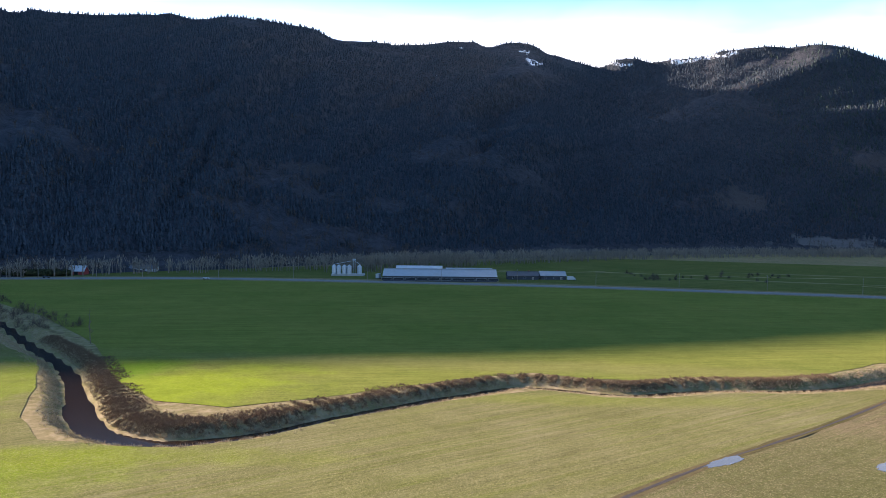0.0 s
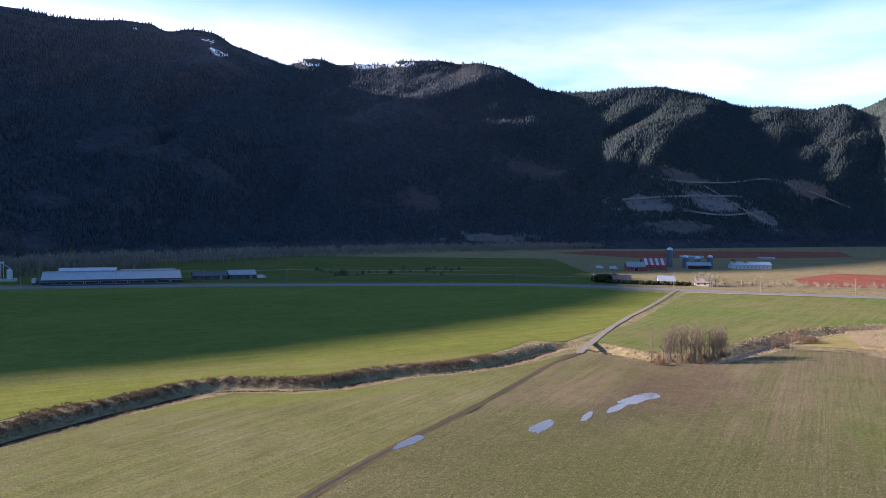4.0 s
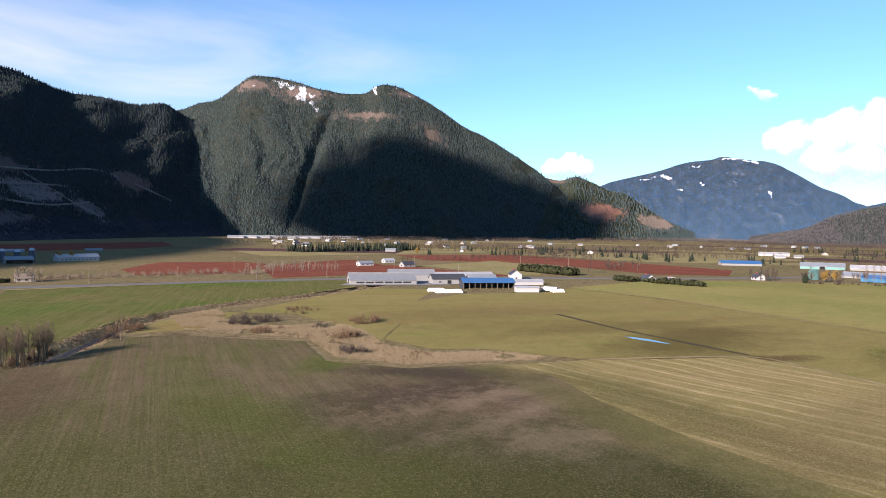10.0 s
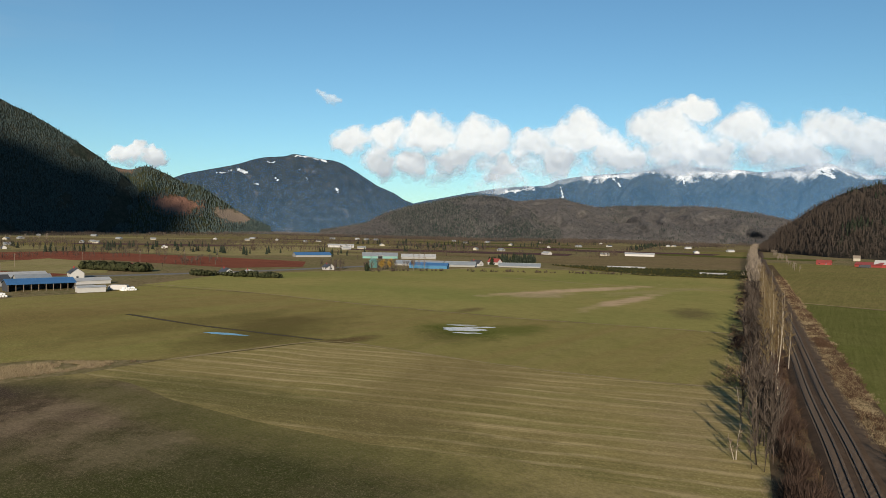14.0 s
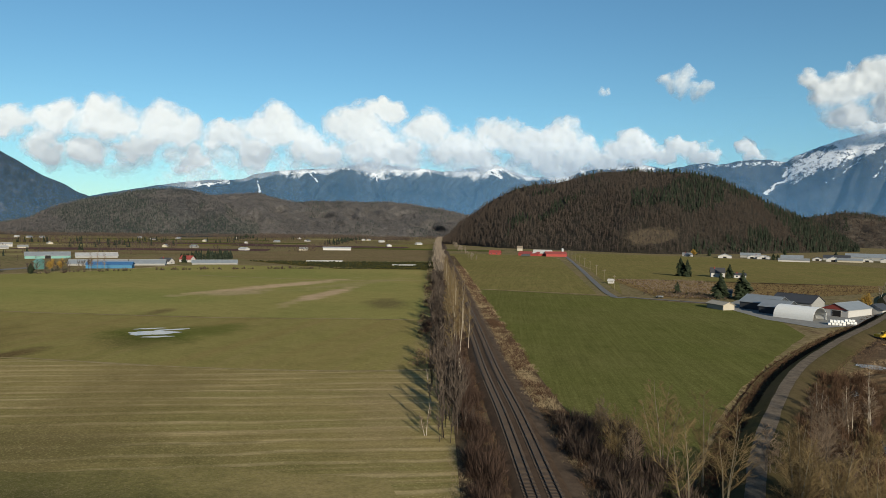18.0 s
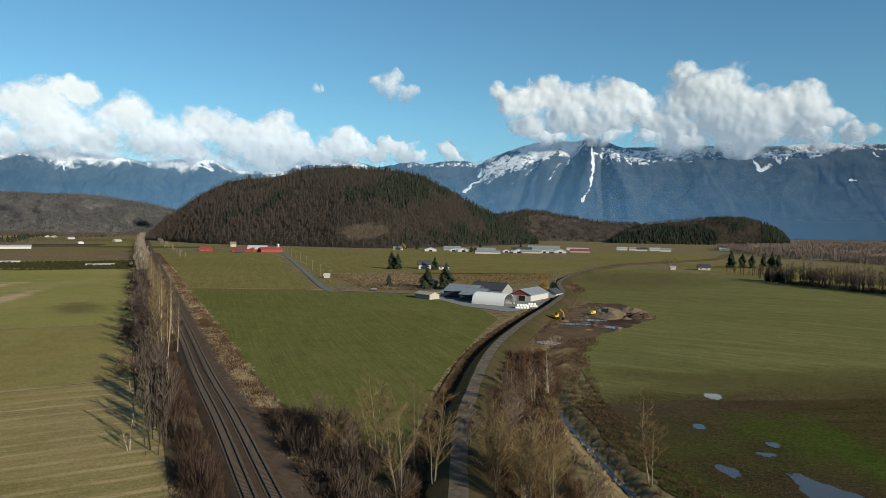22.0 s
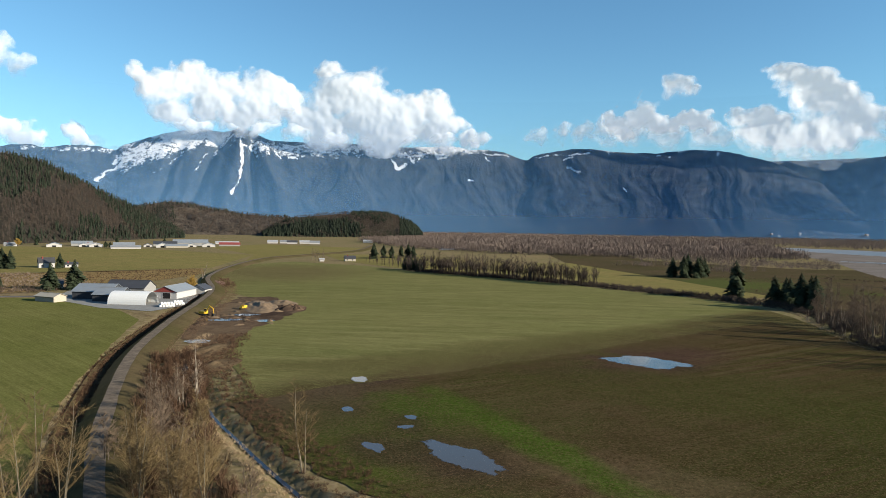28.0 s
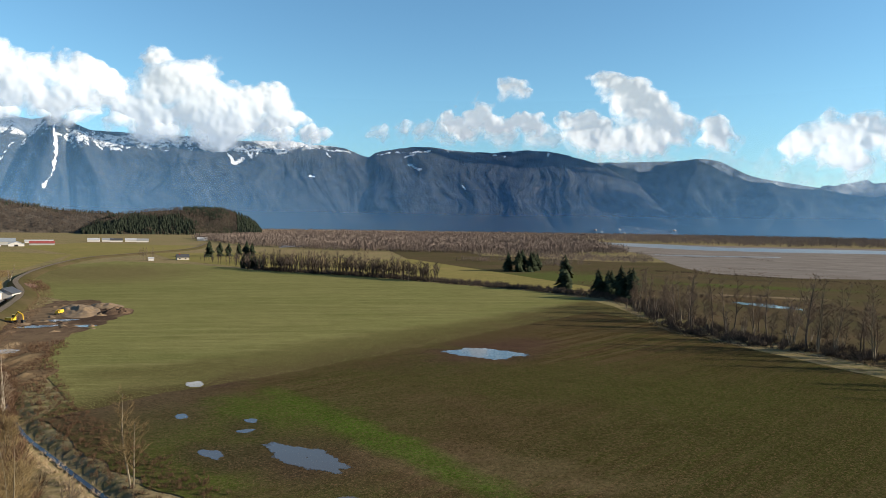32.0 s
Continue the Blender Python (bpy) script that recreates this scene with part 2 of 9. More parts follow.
        F.append((tf[None] + (np.arange(len(idx)) * len(tv))[:, None, None] + off).reshape(-1, 3))
        off += len(idx) * len(tv)
    return link_mesh(name, np.vstack(V), np.vstack(F), mat)

# ---- ground ----
CREEK = [(-330, 440), (-260, 360), (-195, 292), (-153, 244), (-118, 205), (-95, 171), (-79, 146), (-66, 136), (-53, 135), (-38, 143), (-26, 155), (-6, 171), (8, 181), (19, 187),
         (37, 181), (50, 180), (67, 186), (90, 187), (109, 193), (138, 209), (150, 203), (150, 194), (153, 178), (165, 170), (188, 175), (218, 187), (248, 197), (297, 200), (337, 192), (377, 180), (460, 168)]
DITCH_DIAGONAL = [(12, 94), (32, 112), (49, 126), (77, 147), (118, 181), (137, 194)]
DITCH_NORTH = [(60.4, -263.3), (56.4, -217.2), (39.5, -163.9), (27.1, -137.6), (15.5, -115.4), (4, -95.1)]
DITCH_WEST = [(345, 30), (335, 23), (300, -2), (282, -18), (254, -43)]
CUTS = [(smooth_line([(40.3, -81.9), (45, -95), (53.5, -120.2), (63.8, -151.4), (80.4, -215.8), (89.9, -288), (96.8, -364.1), (105.9, -428.4)], 8), 1.6, 1.6, 1.15), (smooth_line(CREEK, 8), 1.9, 5.4, 2.0), (smooth_line(DITCH_NORTH, 8), 1.0, 2.2, 1.1)]


def ground_height(P):
    z = np.zeros(len(P))
    near = np.hypot(P[:, 0], P[:, 1]) < 620
    for line, half, bank, depth in CUTS:
        Q = P[near]
        d = dist_to_line(Q, line) + 0.8 * fbm(Q[:, 0] * 0.12, Q[:, 1] * 0.12, 3, 2)
        if depth > 1.5:                      # the brook widens in its bend
            d = d - 1.0 * np.exp(-((Q[:, 0] + 84) / 22) ** 2 - ((Q[:, 1] - 152) / 26) ** 2)
        t = np.clip((d - half) / bank, 0, 1)
        z[near] = np.minimum(z[near], -depth * (1 - t * t * (3 - 2 * t)))
    return z


def grass_ground():
    k = Nodes("rough_grass", 1.0, 0.0)
    a = k.noise(0.012, 4)
    b = k.noise(0.35, 6, 0.7)
    c = k.mix(k.ramp(a, 0.35, 0.65), (0.190, 0.145, 0.075), (0.135, 0.128, 0.050))
    c = k.mix(k.ramp(b, 0.42, 0.75), c, (0.31, 0.24, 0.15))
    c = k.mix(k.ramp(k.noise(0.09, 5, 0.7), 0.55, 0.72), c, (0.085, 0.055, 0.036))
    k.color(c)
    k.bump(b, 0.9, 0.4)
    return k.done()


M_GROUND = grass_ground()
rr = np.concatenate([[0.05, 30, 60], np.geomspace(88, 430, 190), np.geomspace(437, 5400, 50)])
aa = np.linspace(0, 2 * math.pi, 720, endpoint=False)
RR, AA = np.meshgrid(rr, aa, indexing="ij")
gp = np.stack([(RR * np.sin(AA)).ravel() + 6.0, (RR * np.cos(AA)).ravel() + 3.0], 1)
gz = ground_height(gp)
nr, na = len(rr), len(aa)
gi, gj = np.meshgrid(np.arange(nr - 1), np.arange(na), indexing="ij")
gq = np.stack([gi * na + gj, gi * na + (gj + 1) % na, (gi + 1) * na + (gj + 1) % na, (gi + 1) * na + gj], -1).reshape(-1, 4)
ground = link_mesh("ground", np.c_[gp, gz], gq, M_GROUND, smooth=True)
tagged(ground, "flat valley floor of rough dry winter grass", "ground", "", "structure")


# ---- fields ----
def crop_field(name, a, b, rows=None, spacing=3.0, row_col=None, row_amt=0.4, patch=(), fine=0.8, streak=None, patch_scale=0.02, swath=None, grit=1.0, loops=(), band=None, beyond=None):
    """Field soil and young crop: two colours, drill rows, streaks, soft bands, loops left by machines and ragged patches (x, y, rx, ry, turn, colour, amount)."""
    k = Nodes(name, 1.0, 0.0)
    c = k.mix(k.ramp(k.noise(patch_scale, 5, 0.6), 0.34, 0.66), a, b)
    c = k.mix(k.math("MULTIPLY", k.ramp(k.noise(0.0045, 2), 0.4, 0.7), 0.35), c, tuple(v * 0.72 for v in a))
    if band:
        ang, wide, col, amt = band
        c = k.mix(k.math("MULTIPLY", k.ramp(k.streaks(ang, wide, wide * 22, 3.0), 0.46, 0.66), amt), c, col)
    if streak:
        ang, across, along, col, amt = streak
        c = k.mix(k.math("MULTIPLY", k.ramp(k.streaks(ang, across, along), 0.5, 0.72), amt), c, col)
    if swath:
        ang, gap, col, amt = swath
        s = k.ramp(k.rows(ang, gap, 1.3), 0.76, 0.98)
        c = k.mix(k.math("MULTIPLY", k.math("MULTIPLY", s, k.ramp(k.noise(0.03, 4), 0.3, 0.6)), amt), c, col)
    for x, y, rx, ry, turn, count, col, amt in loops:
        c = k.mix(k.math("MULTIPLY", k.rings(x, y, rx, ry, turn, count), amt), c, col)
    g = k.noise(fine, 5, 0.75)
    h = g
    if rows is not None:
        r = k.ramp(k.streaks(rows, spacing * 0.5, 130.0, 5.0), 0.42, 0.66)
        f = k.math("MULTIPLY", r, k.math("MULTIPLY", k.ramp(k.noise(0.03, 5), 0.3, 0.7), min(1.0, row_amt * 1.6)))
        c = k.mix(f, c, row_col or b)
        h = k.math("ADD", k.math("MULTIPLY", r, 0.25), g)
        t1 = k.streaks(rows, max(0.7, spacing * 0.3), 26.0, 5.0)
        c = k.mix(k.math("MULTIPLY", k.ramp(t1, 0.44, 0.64), 0.36), c, tuple(v * 0.5 for v in a))
        t2 = k.streaks(rows + 2, max(1.2, spacing * 0.8), 90.0, 5.0)
        c = k.mix(k.math("MULTIPLY", k.ramp(t2, 0.48, 0.72), 0.26), c, tuple(min(0.6, v * 1.5) for v in b))
    if beyond:
        p, q, c2, c3, soft, ragged = beyond      # other soil on the left of a line
        c = k.mix(k.side(p, q, soft, ragged), c, k.mix(k.ramp(k.noise(0.03, 5, 0.65), 0.35, 0.65), c2, c3))
    for x, y, rx, ry, turn, col, amt, *sc in patch:
        c = k.mix(k.math("MULTIPLY", k.spot(x, y, rx, ry, turn, 0.45, sc[0] if sc else 0.9, sc[1] if len(sc) > 1 else 0.06), amt * 0.9), c, col)
    c = k.mix(k.math("MULTIPLY", k.ramp(g, 0.40, 0.66), min(0.95, 0.34 * grit)), c, k.mix(0.6, c, (0.0, 0.0, 0.0)))
    c = k.mix(k.math("MULTIPLY", k.ramp(k.noise(fine * 3.1, 4, 0.7), 0.52, 0.66), 0.34 * grit), c, tuple(min(0.6, v * 1.9) for v in b))
    c = k.mix(k.math("MULTIPLY", k.ramp(k.noise(0.11, 5, 0.7), 0.46, 0.72), 0.34), c, tuple(v * 0.5 for v in a))
    k.color(c)
    k.bump(h, 0.6, 0.16)
    return k.done()


M_SOUTH = crop_field("winter_wheat", (0.128, 0.152, 0.032), (0.176, 0.176, 0.042), rows=80, spacing=3.0, row_amt=0.35, row_col=(0.13, 0.13, 0.04),
                     patch=[(-76, 172, 34, 18, 35, (0.19, 0.24, 0.018), 0.85, 1.3), (-95, 192, 12, 18, -30, (0.10, 0.19, 0.012), 0.8), (20, 208, 120, 9, -5, (0.17, 0.15, 0.06), 0.5)])
M_STUBBLE = crop_field("stubble_green", (0.132, 0.128, 0.044), (0.180, 0.158, 0.080), grit=1.6, rows=55, spacing=2.6, row_amt=0.6, row_col=(0.11, 0.13, 0.022), fine=1.6,
                       patch=[(-84, 104, 30, 14, 30, (0.14, 0.19, 0.012), 0.8, 1.4), (-62, 121, 30, 5, 5, (0.15, 0.18, 0.02), 0.7, 1.4), (-118, 172, 16, 44, 0, (0.15, 0.20, 0.012), 0.7, 1.4), (35, 168, 40, 5, 0, (0.15, 0.17, 0.03), 0.6)])
M_MID = crop_field("drilled_stubble", (0.130, 0.128, 0.048), (0.182, 0.140, 0.086), beyond=((206, 38), (90, -49), (0.270, 0.228, 0.084), (0.325, 0.258, 0.112), 9.0, 16.0), grit=1.5, rows=53, spacing=2.6, row_amt=0.62, row_col=(0.175, 0.118, 0.080), fine=1.3, streak=(53, 5, 190, (0.205, 0.140, 0.092), 0.6), band=(53, 6, (0.085, 0.100, 0.028), 0.5),
                   patch=[(156, 36, 50, 27, -32, (0.088, 0.062, 0.044), 1.0, 0.8, 0.06), (166, 44, 32, 15, -36, (0.072, 0.052, 0.040), 0.8, 1.5, 0.08), (158, 28, 44, 18, -34, (0.30, 0.225, 0.14), 0.30, 2.6, 0.22), (118, 44, 22, 10, -30, (0.075, 0.056, 0.042), 0.9), (192, 55, 7, 26, 10, (0.055, 0.042, 0.036), 0.9), (138, 12, 10, 8, -20, (0.34, 0.255, 0.165), 0.85, 1.6, 0.15), (126, 2, 12, 5, 40, (0.32, 0.24, 0.155), 0.7, 1.9, 0.18),
                          (150, 24, 28, 4, -28, (0.28, 0.21, 0.135), 0.65, 1.9, 0.14), (170, 30, 24, 4, -34, (0.28, 0.21, 0.135), 0.6, 2.2, 0.14), (120, 26, 7, 8, 0, (0.26, 0.195, 0.125), 0.6, 1.8, 0.18), (128, 140, 30, 12, 52, (0.10, 0.07, 0.045), 0.85), (100, 128, 22, 8, 35, (0.085, 0.062, 0.046), 0.8),
                          (150, 146, 20, 6, 60, (0.12, 0.085, 0.055), 0.8), (200, 85, 16, 8, 0, (0.085, 0.125, 0.018), 0.8), (98, 6, 50, 40, 0, (0.046, 0.054, 0.017), 0.95, 0.9, 0.04), (95, 70, 46, 50, 0, (0.078, 0.088, 0.026), 0.75, 0.8, 0.04), (62, 108, 34, 34, 0, (0.082, 0.088, 0.030), 0.8, 0.8, 0.05), (125, 62, 50, 9, 48, (0.085, 0.115, 0.022), 0.35, 1.3), (150, 100, 45, 9, 48, (0.085, 0.115, 0.022), 0.4, 1.3), (160, 0, 62, 9, 40, (0.130, 0.124, 0.045), 0.7, 0.9, 0.06)])
M_WEST = crop_field("mown_grass", (0.290, 0.236, 0.090), (0.365, 0.276, 0.124), rows=37, spacing=3.0, row_amt=0.25, row_col=(0.14, 0.128, 0.045), swath=(37, 7.0, (0.56, 0.43, 0.24), 0.75), streak=(36, 3, 150, (0.50, 0.375, 0.20), 0.75), band=(36, 13, (0.195, 0.185, 0.062), 0.6),
                    loops=[(140, -108, 22, 6, 48, 2.2, (0.36, 0.27, 0.15), 0.4)],
                    patch=[(166, -16, 66, 11, 40, (0.105, 0.098, 0.036), 0.8, 0.9, 0.06), (175, -60, 55, 18, -38, (0.20, 0.150, 0.068), 0.6), (126, -104, 30, 9, -42, (0.33, 0.245, 0.135), 0.45, 1.4, 0.07)])
M_WEST2 = crop_field("pasture_olive", (0.232, 0.220, 0.070), (0.310, 0.246, 0.098), patch_scale=0.009, fine=0.6, band=(-30, 16, (0.25, 0.178, 0.075), 0.55), streak=(-38, 5, 150, (0.30, 0.225, 0.11), 0.4),
                     patch=[(266, -100, 20, 12, 0, (0.07, 0.095, 0.015), 0.85), (255, -92, 18, 12, 0, (0.055, 0.06, 0.02), 0.5), (250, -50, 16, 5, -60, (0.10, 0.062, 0.035), 0.9), (285, -30, 48, 20, -35, (0.095, 0.074, 0.030), 0.85, 1.2, 0.03), (310, 0, 60, 12, -50, (0.13, 0.105, 0.04), 0.7, 1.2, 0.03), (262, -122, 12, 20, 10, (0.085, 0.11, 0.022), 0.8),
                            (330, 70, 60, 22, -50, (0.20, 0.148, 0.06), 0.75), (300, 40, 45, 14, -55, (0.19, 0.145, 0.055), 0.6)])
M_WEST3 = crop_field("pasture_green", (0.235, 0.240, 0.075), (0.340, 0.278, 0.105), patch_scale=0.008, fine=0.6,
                     patch=[(428, -255, 72, 9, 108, (0.56, 0.40, 0.26), 1.0, 1.3, 0.05), (398, -210, 20, 13, 108, (0.44, 0.33, 0.21), 0.8, 1.4, 0.06), (410, -305, 60, 9, 108, (0.36, 0.28, 0.15), 0.5, 1.6, 0.05), (358, -245, 50, 6.5, 125, (0.52, 0.37, 0.24), 1.0, 1.3, 0.06), (294.9, -241.3, 24, 10, -40, (0.10, 0.07, 0.045), 0.7), (330, -130, 14, 5, -50, (0.10, 0.06, 0.04), 0.7)])
M_EAST = crop_field("winter_wheat_east", (0.140, 0.146, 0.042), (0.168, 0.160, 0.056), rows=138, spacing=1.7, row_amt=0.15, row_col=(0.075, 0.082, 0.02), fine=0.9, grit=1.3)
M_EAST2 = crop_field("pasture_far", (0.193, 0.177, 0.061), (0.236, 0.189, 0.077), rows=140, spacing=5, row_amt=0.25)
M_NORTH = crop_field("drilled_field", (0.159, 0.161, 0.058), (0.201, 0.187, 0.076), rows=108, spacing=2.4, row_amt=0.35, row_col=(0.085, 0.092, 0.026), streak=(98, 3.5, 70, (0.27, 0.24, 0.11), 0.7), fine=1.0, grit=1.7, band=(98, 12, (0.115, 0.128, 0.042), 0.5), beyond=((-202, -352), (38, -172), (0.060, 0.050, 0.021), (0.082, 0.060, 0.031), 7.0, 16.0),
                     patch=[(82.2, -601.9, 60, 90, 0, (0.115, 0.085, 0.045), 0.8), (-55.2, -243.9, 75, 13, 30, (0.092, 0.080, 0.032), 0.85, 0.9, 0.08), (3.6, -208.1, 34, 12, 10, (0.092, 0.080, 0.032), 0.85, 0.9, 0.08)])
M_BARE = crop_field("bare_drilled_soil", (0.058, 0.044, 0.019), (0.082, 0.052, 0.029), rows=62, spacing=2.2, row_amt=0.55, row_col=(0.060, 0.078, 0.018), streak=(62, 4, 70, (0.125, 0.098, 0.050), 0.9), fine=1.1, grit=2.4, beyond=((12, -166), (-178, -288), (0.060, 0.050, 0.021), (0.082, 0.060, 0.031), 7.0, 16.0), swath=(62, 5.5, (0.105, 0.085, 0.040), 0.5), band=(62, 7, (0.040, 0.040, 0.014), 0.6),
                     patch=[(-6.9, -134.9, 24, 30, 0, (0.066, 0.098, 0.018), 0.7, 1.0, 0.06), (5.4, -120.1, 12, 20, 0, (0.062, 0.10, 0.014), 0.6),
                            (-99.6, -145.9, 31, 0.9, 74, (0.125, 0.092, 0.056), 0.9, 0.3), (-82.5, -211.3, 34, 15, 34, (0.072, 0.044, 0.034), 1.0, 0.7), (-84, -209.8, 15, 7, -49, (0.042, 0.030, 0.024), 1.0, 0.4), (-60, -233.8, 26, 4, -35, (0.072, 0.07, 0.024), 0.8, 0.5), (4, -188.1, 13, 8, 0, (0.060, 0.040, 0.030), 1.0, 0.6), (-10.7, -126.8, 16, 9, -30, (0.050, 0.040, 0.026), 0.9, 0.8), (31.4, -170.7, 16, 8, -30, (0.085, 0.06, 0.04), 0.9), (-44.4, -111.1, 24, 8, -35, (0.18, 0.13, 0.075), 0.7, 1.3, 0.15), *[(x, y, q, q * 1.4, 20, (0.040, 0.030, 0.022), 0.95, 0.8, 0.12) for x, y, q in ((5, -187.1, 5), (6.7, -157.2, 4), (-15.6, -123.7, 10), (-7.2, -149.9, 4), (0.7, -130, 5), (-6, -142.9, 4))], (-63.2, -148.7, 26, 60, -60, (0.085, 0.056, 0.032), 0.7, 1.3, 0.04), (16.3, -172.4, 18, 14, 0, (0.090, 0.066, 0.042), 0.8, 1.2, 0.05),
                            # the wide dark patch at (-135, -115) puts shade into the soil colour
                            (-49.8, -225, 62, 9, 32, (0.098, 0.092, 0.034), 0.8, 0.9, 0.1), (-135, -115, 80, 62, 0, (0.040, 0.046, 0.013), 0.85, 0.9, 0.03), (-93.5, -163, 60, 26, -30, (0.050, 0.056, 0.016), 0.8, 1.2, 0.04), (21.5, -165.5, 22, 26, 20, (0.080, 0.062, 0.038), 0.8, 0.9), (-13.2, -151.8, 40, 22, 20, (0.056, 0.060, 0.020), 0.6, 0.8), (-30, -132, 44, 4.5, -69, (0.055, 0.100, 0.013), 0.9, 0.9, 0.09), (-12, -158, 16, 9, -40, (0.055, 0.088, 0.015), 0.75, 1.2, 0.12)])
M_RED = crop_field("blueberry_rows", (0.225, 0.082, 0.055), (0.280, 0.105, 0.068), rows=130, spacing=3.2, row_amt=0.5, row_col=(0.085, 0.028, 0.02))
M_PLOUGH = crop_field("fallow_soil", (0.240, 0.174, 0.102), (0.186, 0.150, 0.072), rows=120, spacing=6, row_amt=0.3)
M_PALE = crop_field("pale_pasture", (0.360, 0.288, 0.150), (0.264, 0.240, 0.098), rows=100, spacing=7, row_amt=0.25)
M_ORCHARD = crop_field("orchard_floor", (0.238, 0.168, 0.077), (0.294, 0.203, 0.091), rows=55, spacing=4.5, row_amt=0.6, row_col=(0.10, 0.075, 0.03))
M_BERRY = crop_field("berry_rows", (0.10, 0.095, 0.022), (0.15, 0.11, 0.04), rows=135, spacing=4, row_amt=0.7, row_col=(0.05, 0.045, 0.018))
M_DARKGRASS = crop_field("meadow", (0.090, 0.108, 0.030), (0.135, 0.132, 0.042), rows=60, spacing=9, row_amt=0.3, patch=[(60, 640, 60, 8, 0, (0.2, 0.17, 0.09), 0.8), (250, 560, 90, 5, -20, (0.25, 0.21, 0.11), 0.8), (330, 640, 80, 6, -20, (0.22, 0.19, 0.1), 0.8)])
M_FLAT = crop_field("river_flat", (0.225, 0.200, 0.182), (0.150, 0.128, 0.112), streak=(140, 9, 160, (0.30, 0.275, 0.25), 0.7), fine=0.5)
M_BOG = crop_field("wet_meadow", (0.105, 0.076, 0.047), (0.070, 0.066, 0.030), grit=1.6, streak=(70, 8, 80, (0.10, 0.07, 0.045), 0.7), patch=[(-368.8, -410.2, 55, 14, -40, (0.075, 0.10, 0.026), 0.85, 1.0, 0.05), (-271, -514.3, 50, 60, 0, (0.085, 0.11, 0.03), 0.85), (-325.4, -345.1, 34, 5, -40, (0.27, 0.20, 0.135), 0.85, 1.4, 0.08), (-410.1, -471.4, 60, 8, -40, (0.06, 0.05, 0.035), 0.8, 1.2, 0.05), (-297, -323.8, 26, 26, 0, (0.115, 0.074, 0.045), 0.8)])

field("field_south", [(-330, 485), (-192, 508), (-45, 496), (76, 477), (167, 455), (266, 425), (324, 352), (258, 297), (198, 249), (146, 215), (134, 221), (109, 204), (89, 197), (67, 196), (50, 191), (37, 192), (22, 199), (-1, 188), (-29, 169), (-52, 156), (-71, 161), (-92, 184), (-123, 234), (-180, 300), (-290, 400)],
      0.10, M_SOUTH, "bright green field of young winter wheat")
field("field_near", [(-60, 127), (-52, 127), (-38, 134), (-26, 147), (-6, 162), (10, 172), (22, 178), (37, 171), (50, 171), (67, 177), (90, 178), (112, 184), (133, 194), (117.4, 181.6), (76.4, 147.6), (48.4, 126.6), (31.4, 112.6), (0, 84), (-60, 60), (-220, 70), (-240, 300), (-200, 280), (-148, 226), (-125, 205), (-105, 170), (-93, 145), (-80, 131)],
      0.12, M_STUBBLE, "tan stubble field with green regrowth")
field("field_mid", [(32.8, 111.2), (49.8, 125.2), (77.8, 146.2), (118.8, 180.2), (138, 192), (146, 184), (150, 171), (165, 161), (188, 165), (212, 175), (226, 160), (226, 132), (229, 110), (198, 88), (195, 60), (205, 45), (213, 30), (196, 16), (171, 3), (151, -12), (130, -31), (114, -53), (88, -73), (60, -58), (42, -20), (10, 60), (6, 85)],
      0.14, M_MID, "brown and green drilled stubble field with a wet hollow")
field("field_west_near", [(213, 29), (226, 11), (250, -41), (241, -54), (198, -85), (165.2, -115.7), (146, -140.1), (138.2, -131), (107.7, -108.3), (90, -93.9), (58.7, -61.3), (55, -34), (111, -44), (125, -26), (146, -7), (166, 8), (193, 21)],
      0.13, M_WEST, "olive field with tan mowing swaths")
field("field_west_middle", [(228, 12), (236, 45), (230, 62), (243, 84), (330, 100), (372, 112), (430, 95), (455, 50), (500, 34), (434, -36), (363, -85), (326, -116), (294, -143), (251.3, -191), (232.6, -208), (149, -142.2), (166.3, -114.5), (199, -83), (242, -52), (252, -42)],
      0.11, M_WEST2, "olive pasture with damp brown patches")
field("field_west_far", [(505, 36), (600, -20), (640, -100), (690, -330), (495, -472.6), (482.6, -447.4), (239.3, -222.1), (234.6, -209), (252.2, -193.1), (295, -145), (327, -118), (364, -87), (435, -38)],
      0.12, M_WEST3, "green pasture with a bare pale patch")
field("field_hollow", [(236, 104), (270, 112), (300, 150), (290, 190), (250, 188), (222, 178), (240, 160), (300, 175), (377, 172), (440, 160), (450, 120), (380, 112), (330, 100), (240, 84)], 0.09, M_WEST2, "olive pasture round a reedy hollow")
field("field_across_brook", [(152, 214), (206, 249), (266, 298), (335, 352), (425, 285), (486, 226), (500, 180), (440, 176), (377, 188), (337, 200), (297, 209), (248, 205), (216, 195), (190, 184), (168, 180), (160, 190), (157, 206)],
      0.10, crop_field("wheat_brown", (0.091, 0.153, 0.029), (0.202, 0.153, 0.075), patch_scale=0.009, rows=60, spacing=3, row_amt=0.3), "green and brown field of thin winter wheat")
field("field_east", [(73.6, -112.6), (100.1, -136.2), (137.4, -169), (219.9, -243.7), (332.7, -345.2), (244, -379.3), (180.8, -384.9), (160.1, -373.5), (124.8, -340.7), (100.6, -302.2), (89.9, -242), (72.5, -164.6), (57.5, -119.3), (49.9, -99.1)],
      0.11, M_EAST, "green field of drilled winter wheat beside the railway")
field("field_east_far", [(334.7, -347.2), (548.5, -546.8), (803, -787), (742, -846), (671.1, -894), (253.9, -383.5)], 0.09, M_EAST2, "green pasture between railway and lane")
field("field_lane", [(660.6, -919), (718, -1026), (536.9, -1092), (357.3, -1068), (160.8, -904), (151.3, -643.4), (328.9, -527.1), (241.7, -393.2)], 0.08, M_EAST2, "flat green pasture below the wooded hill")
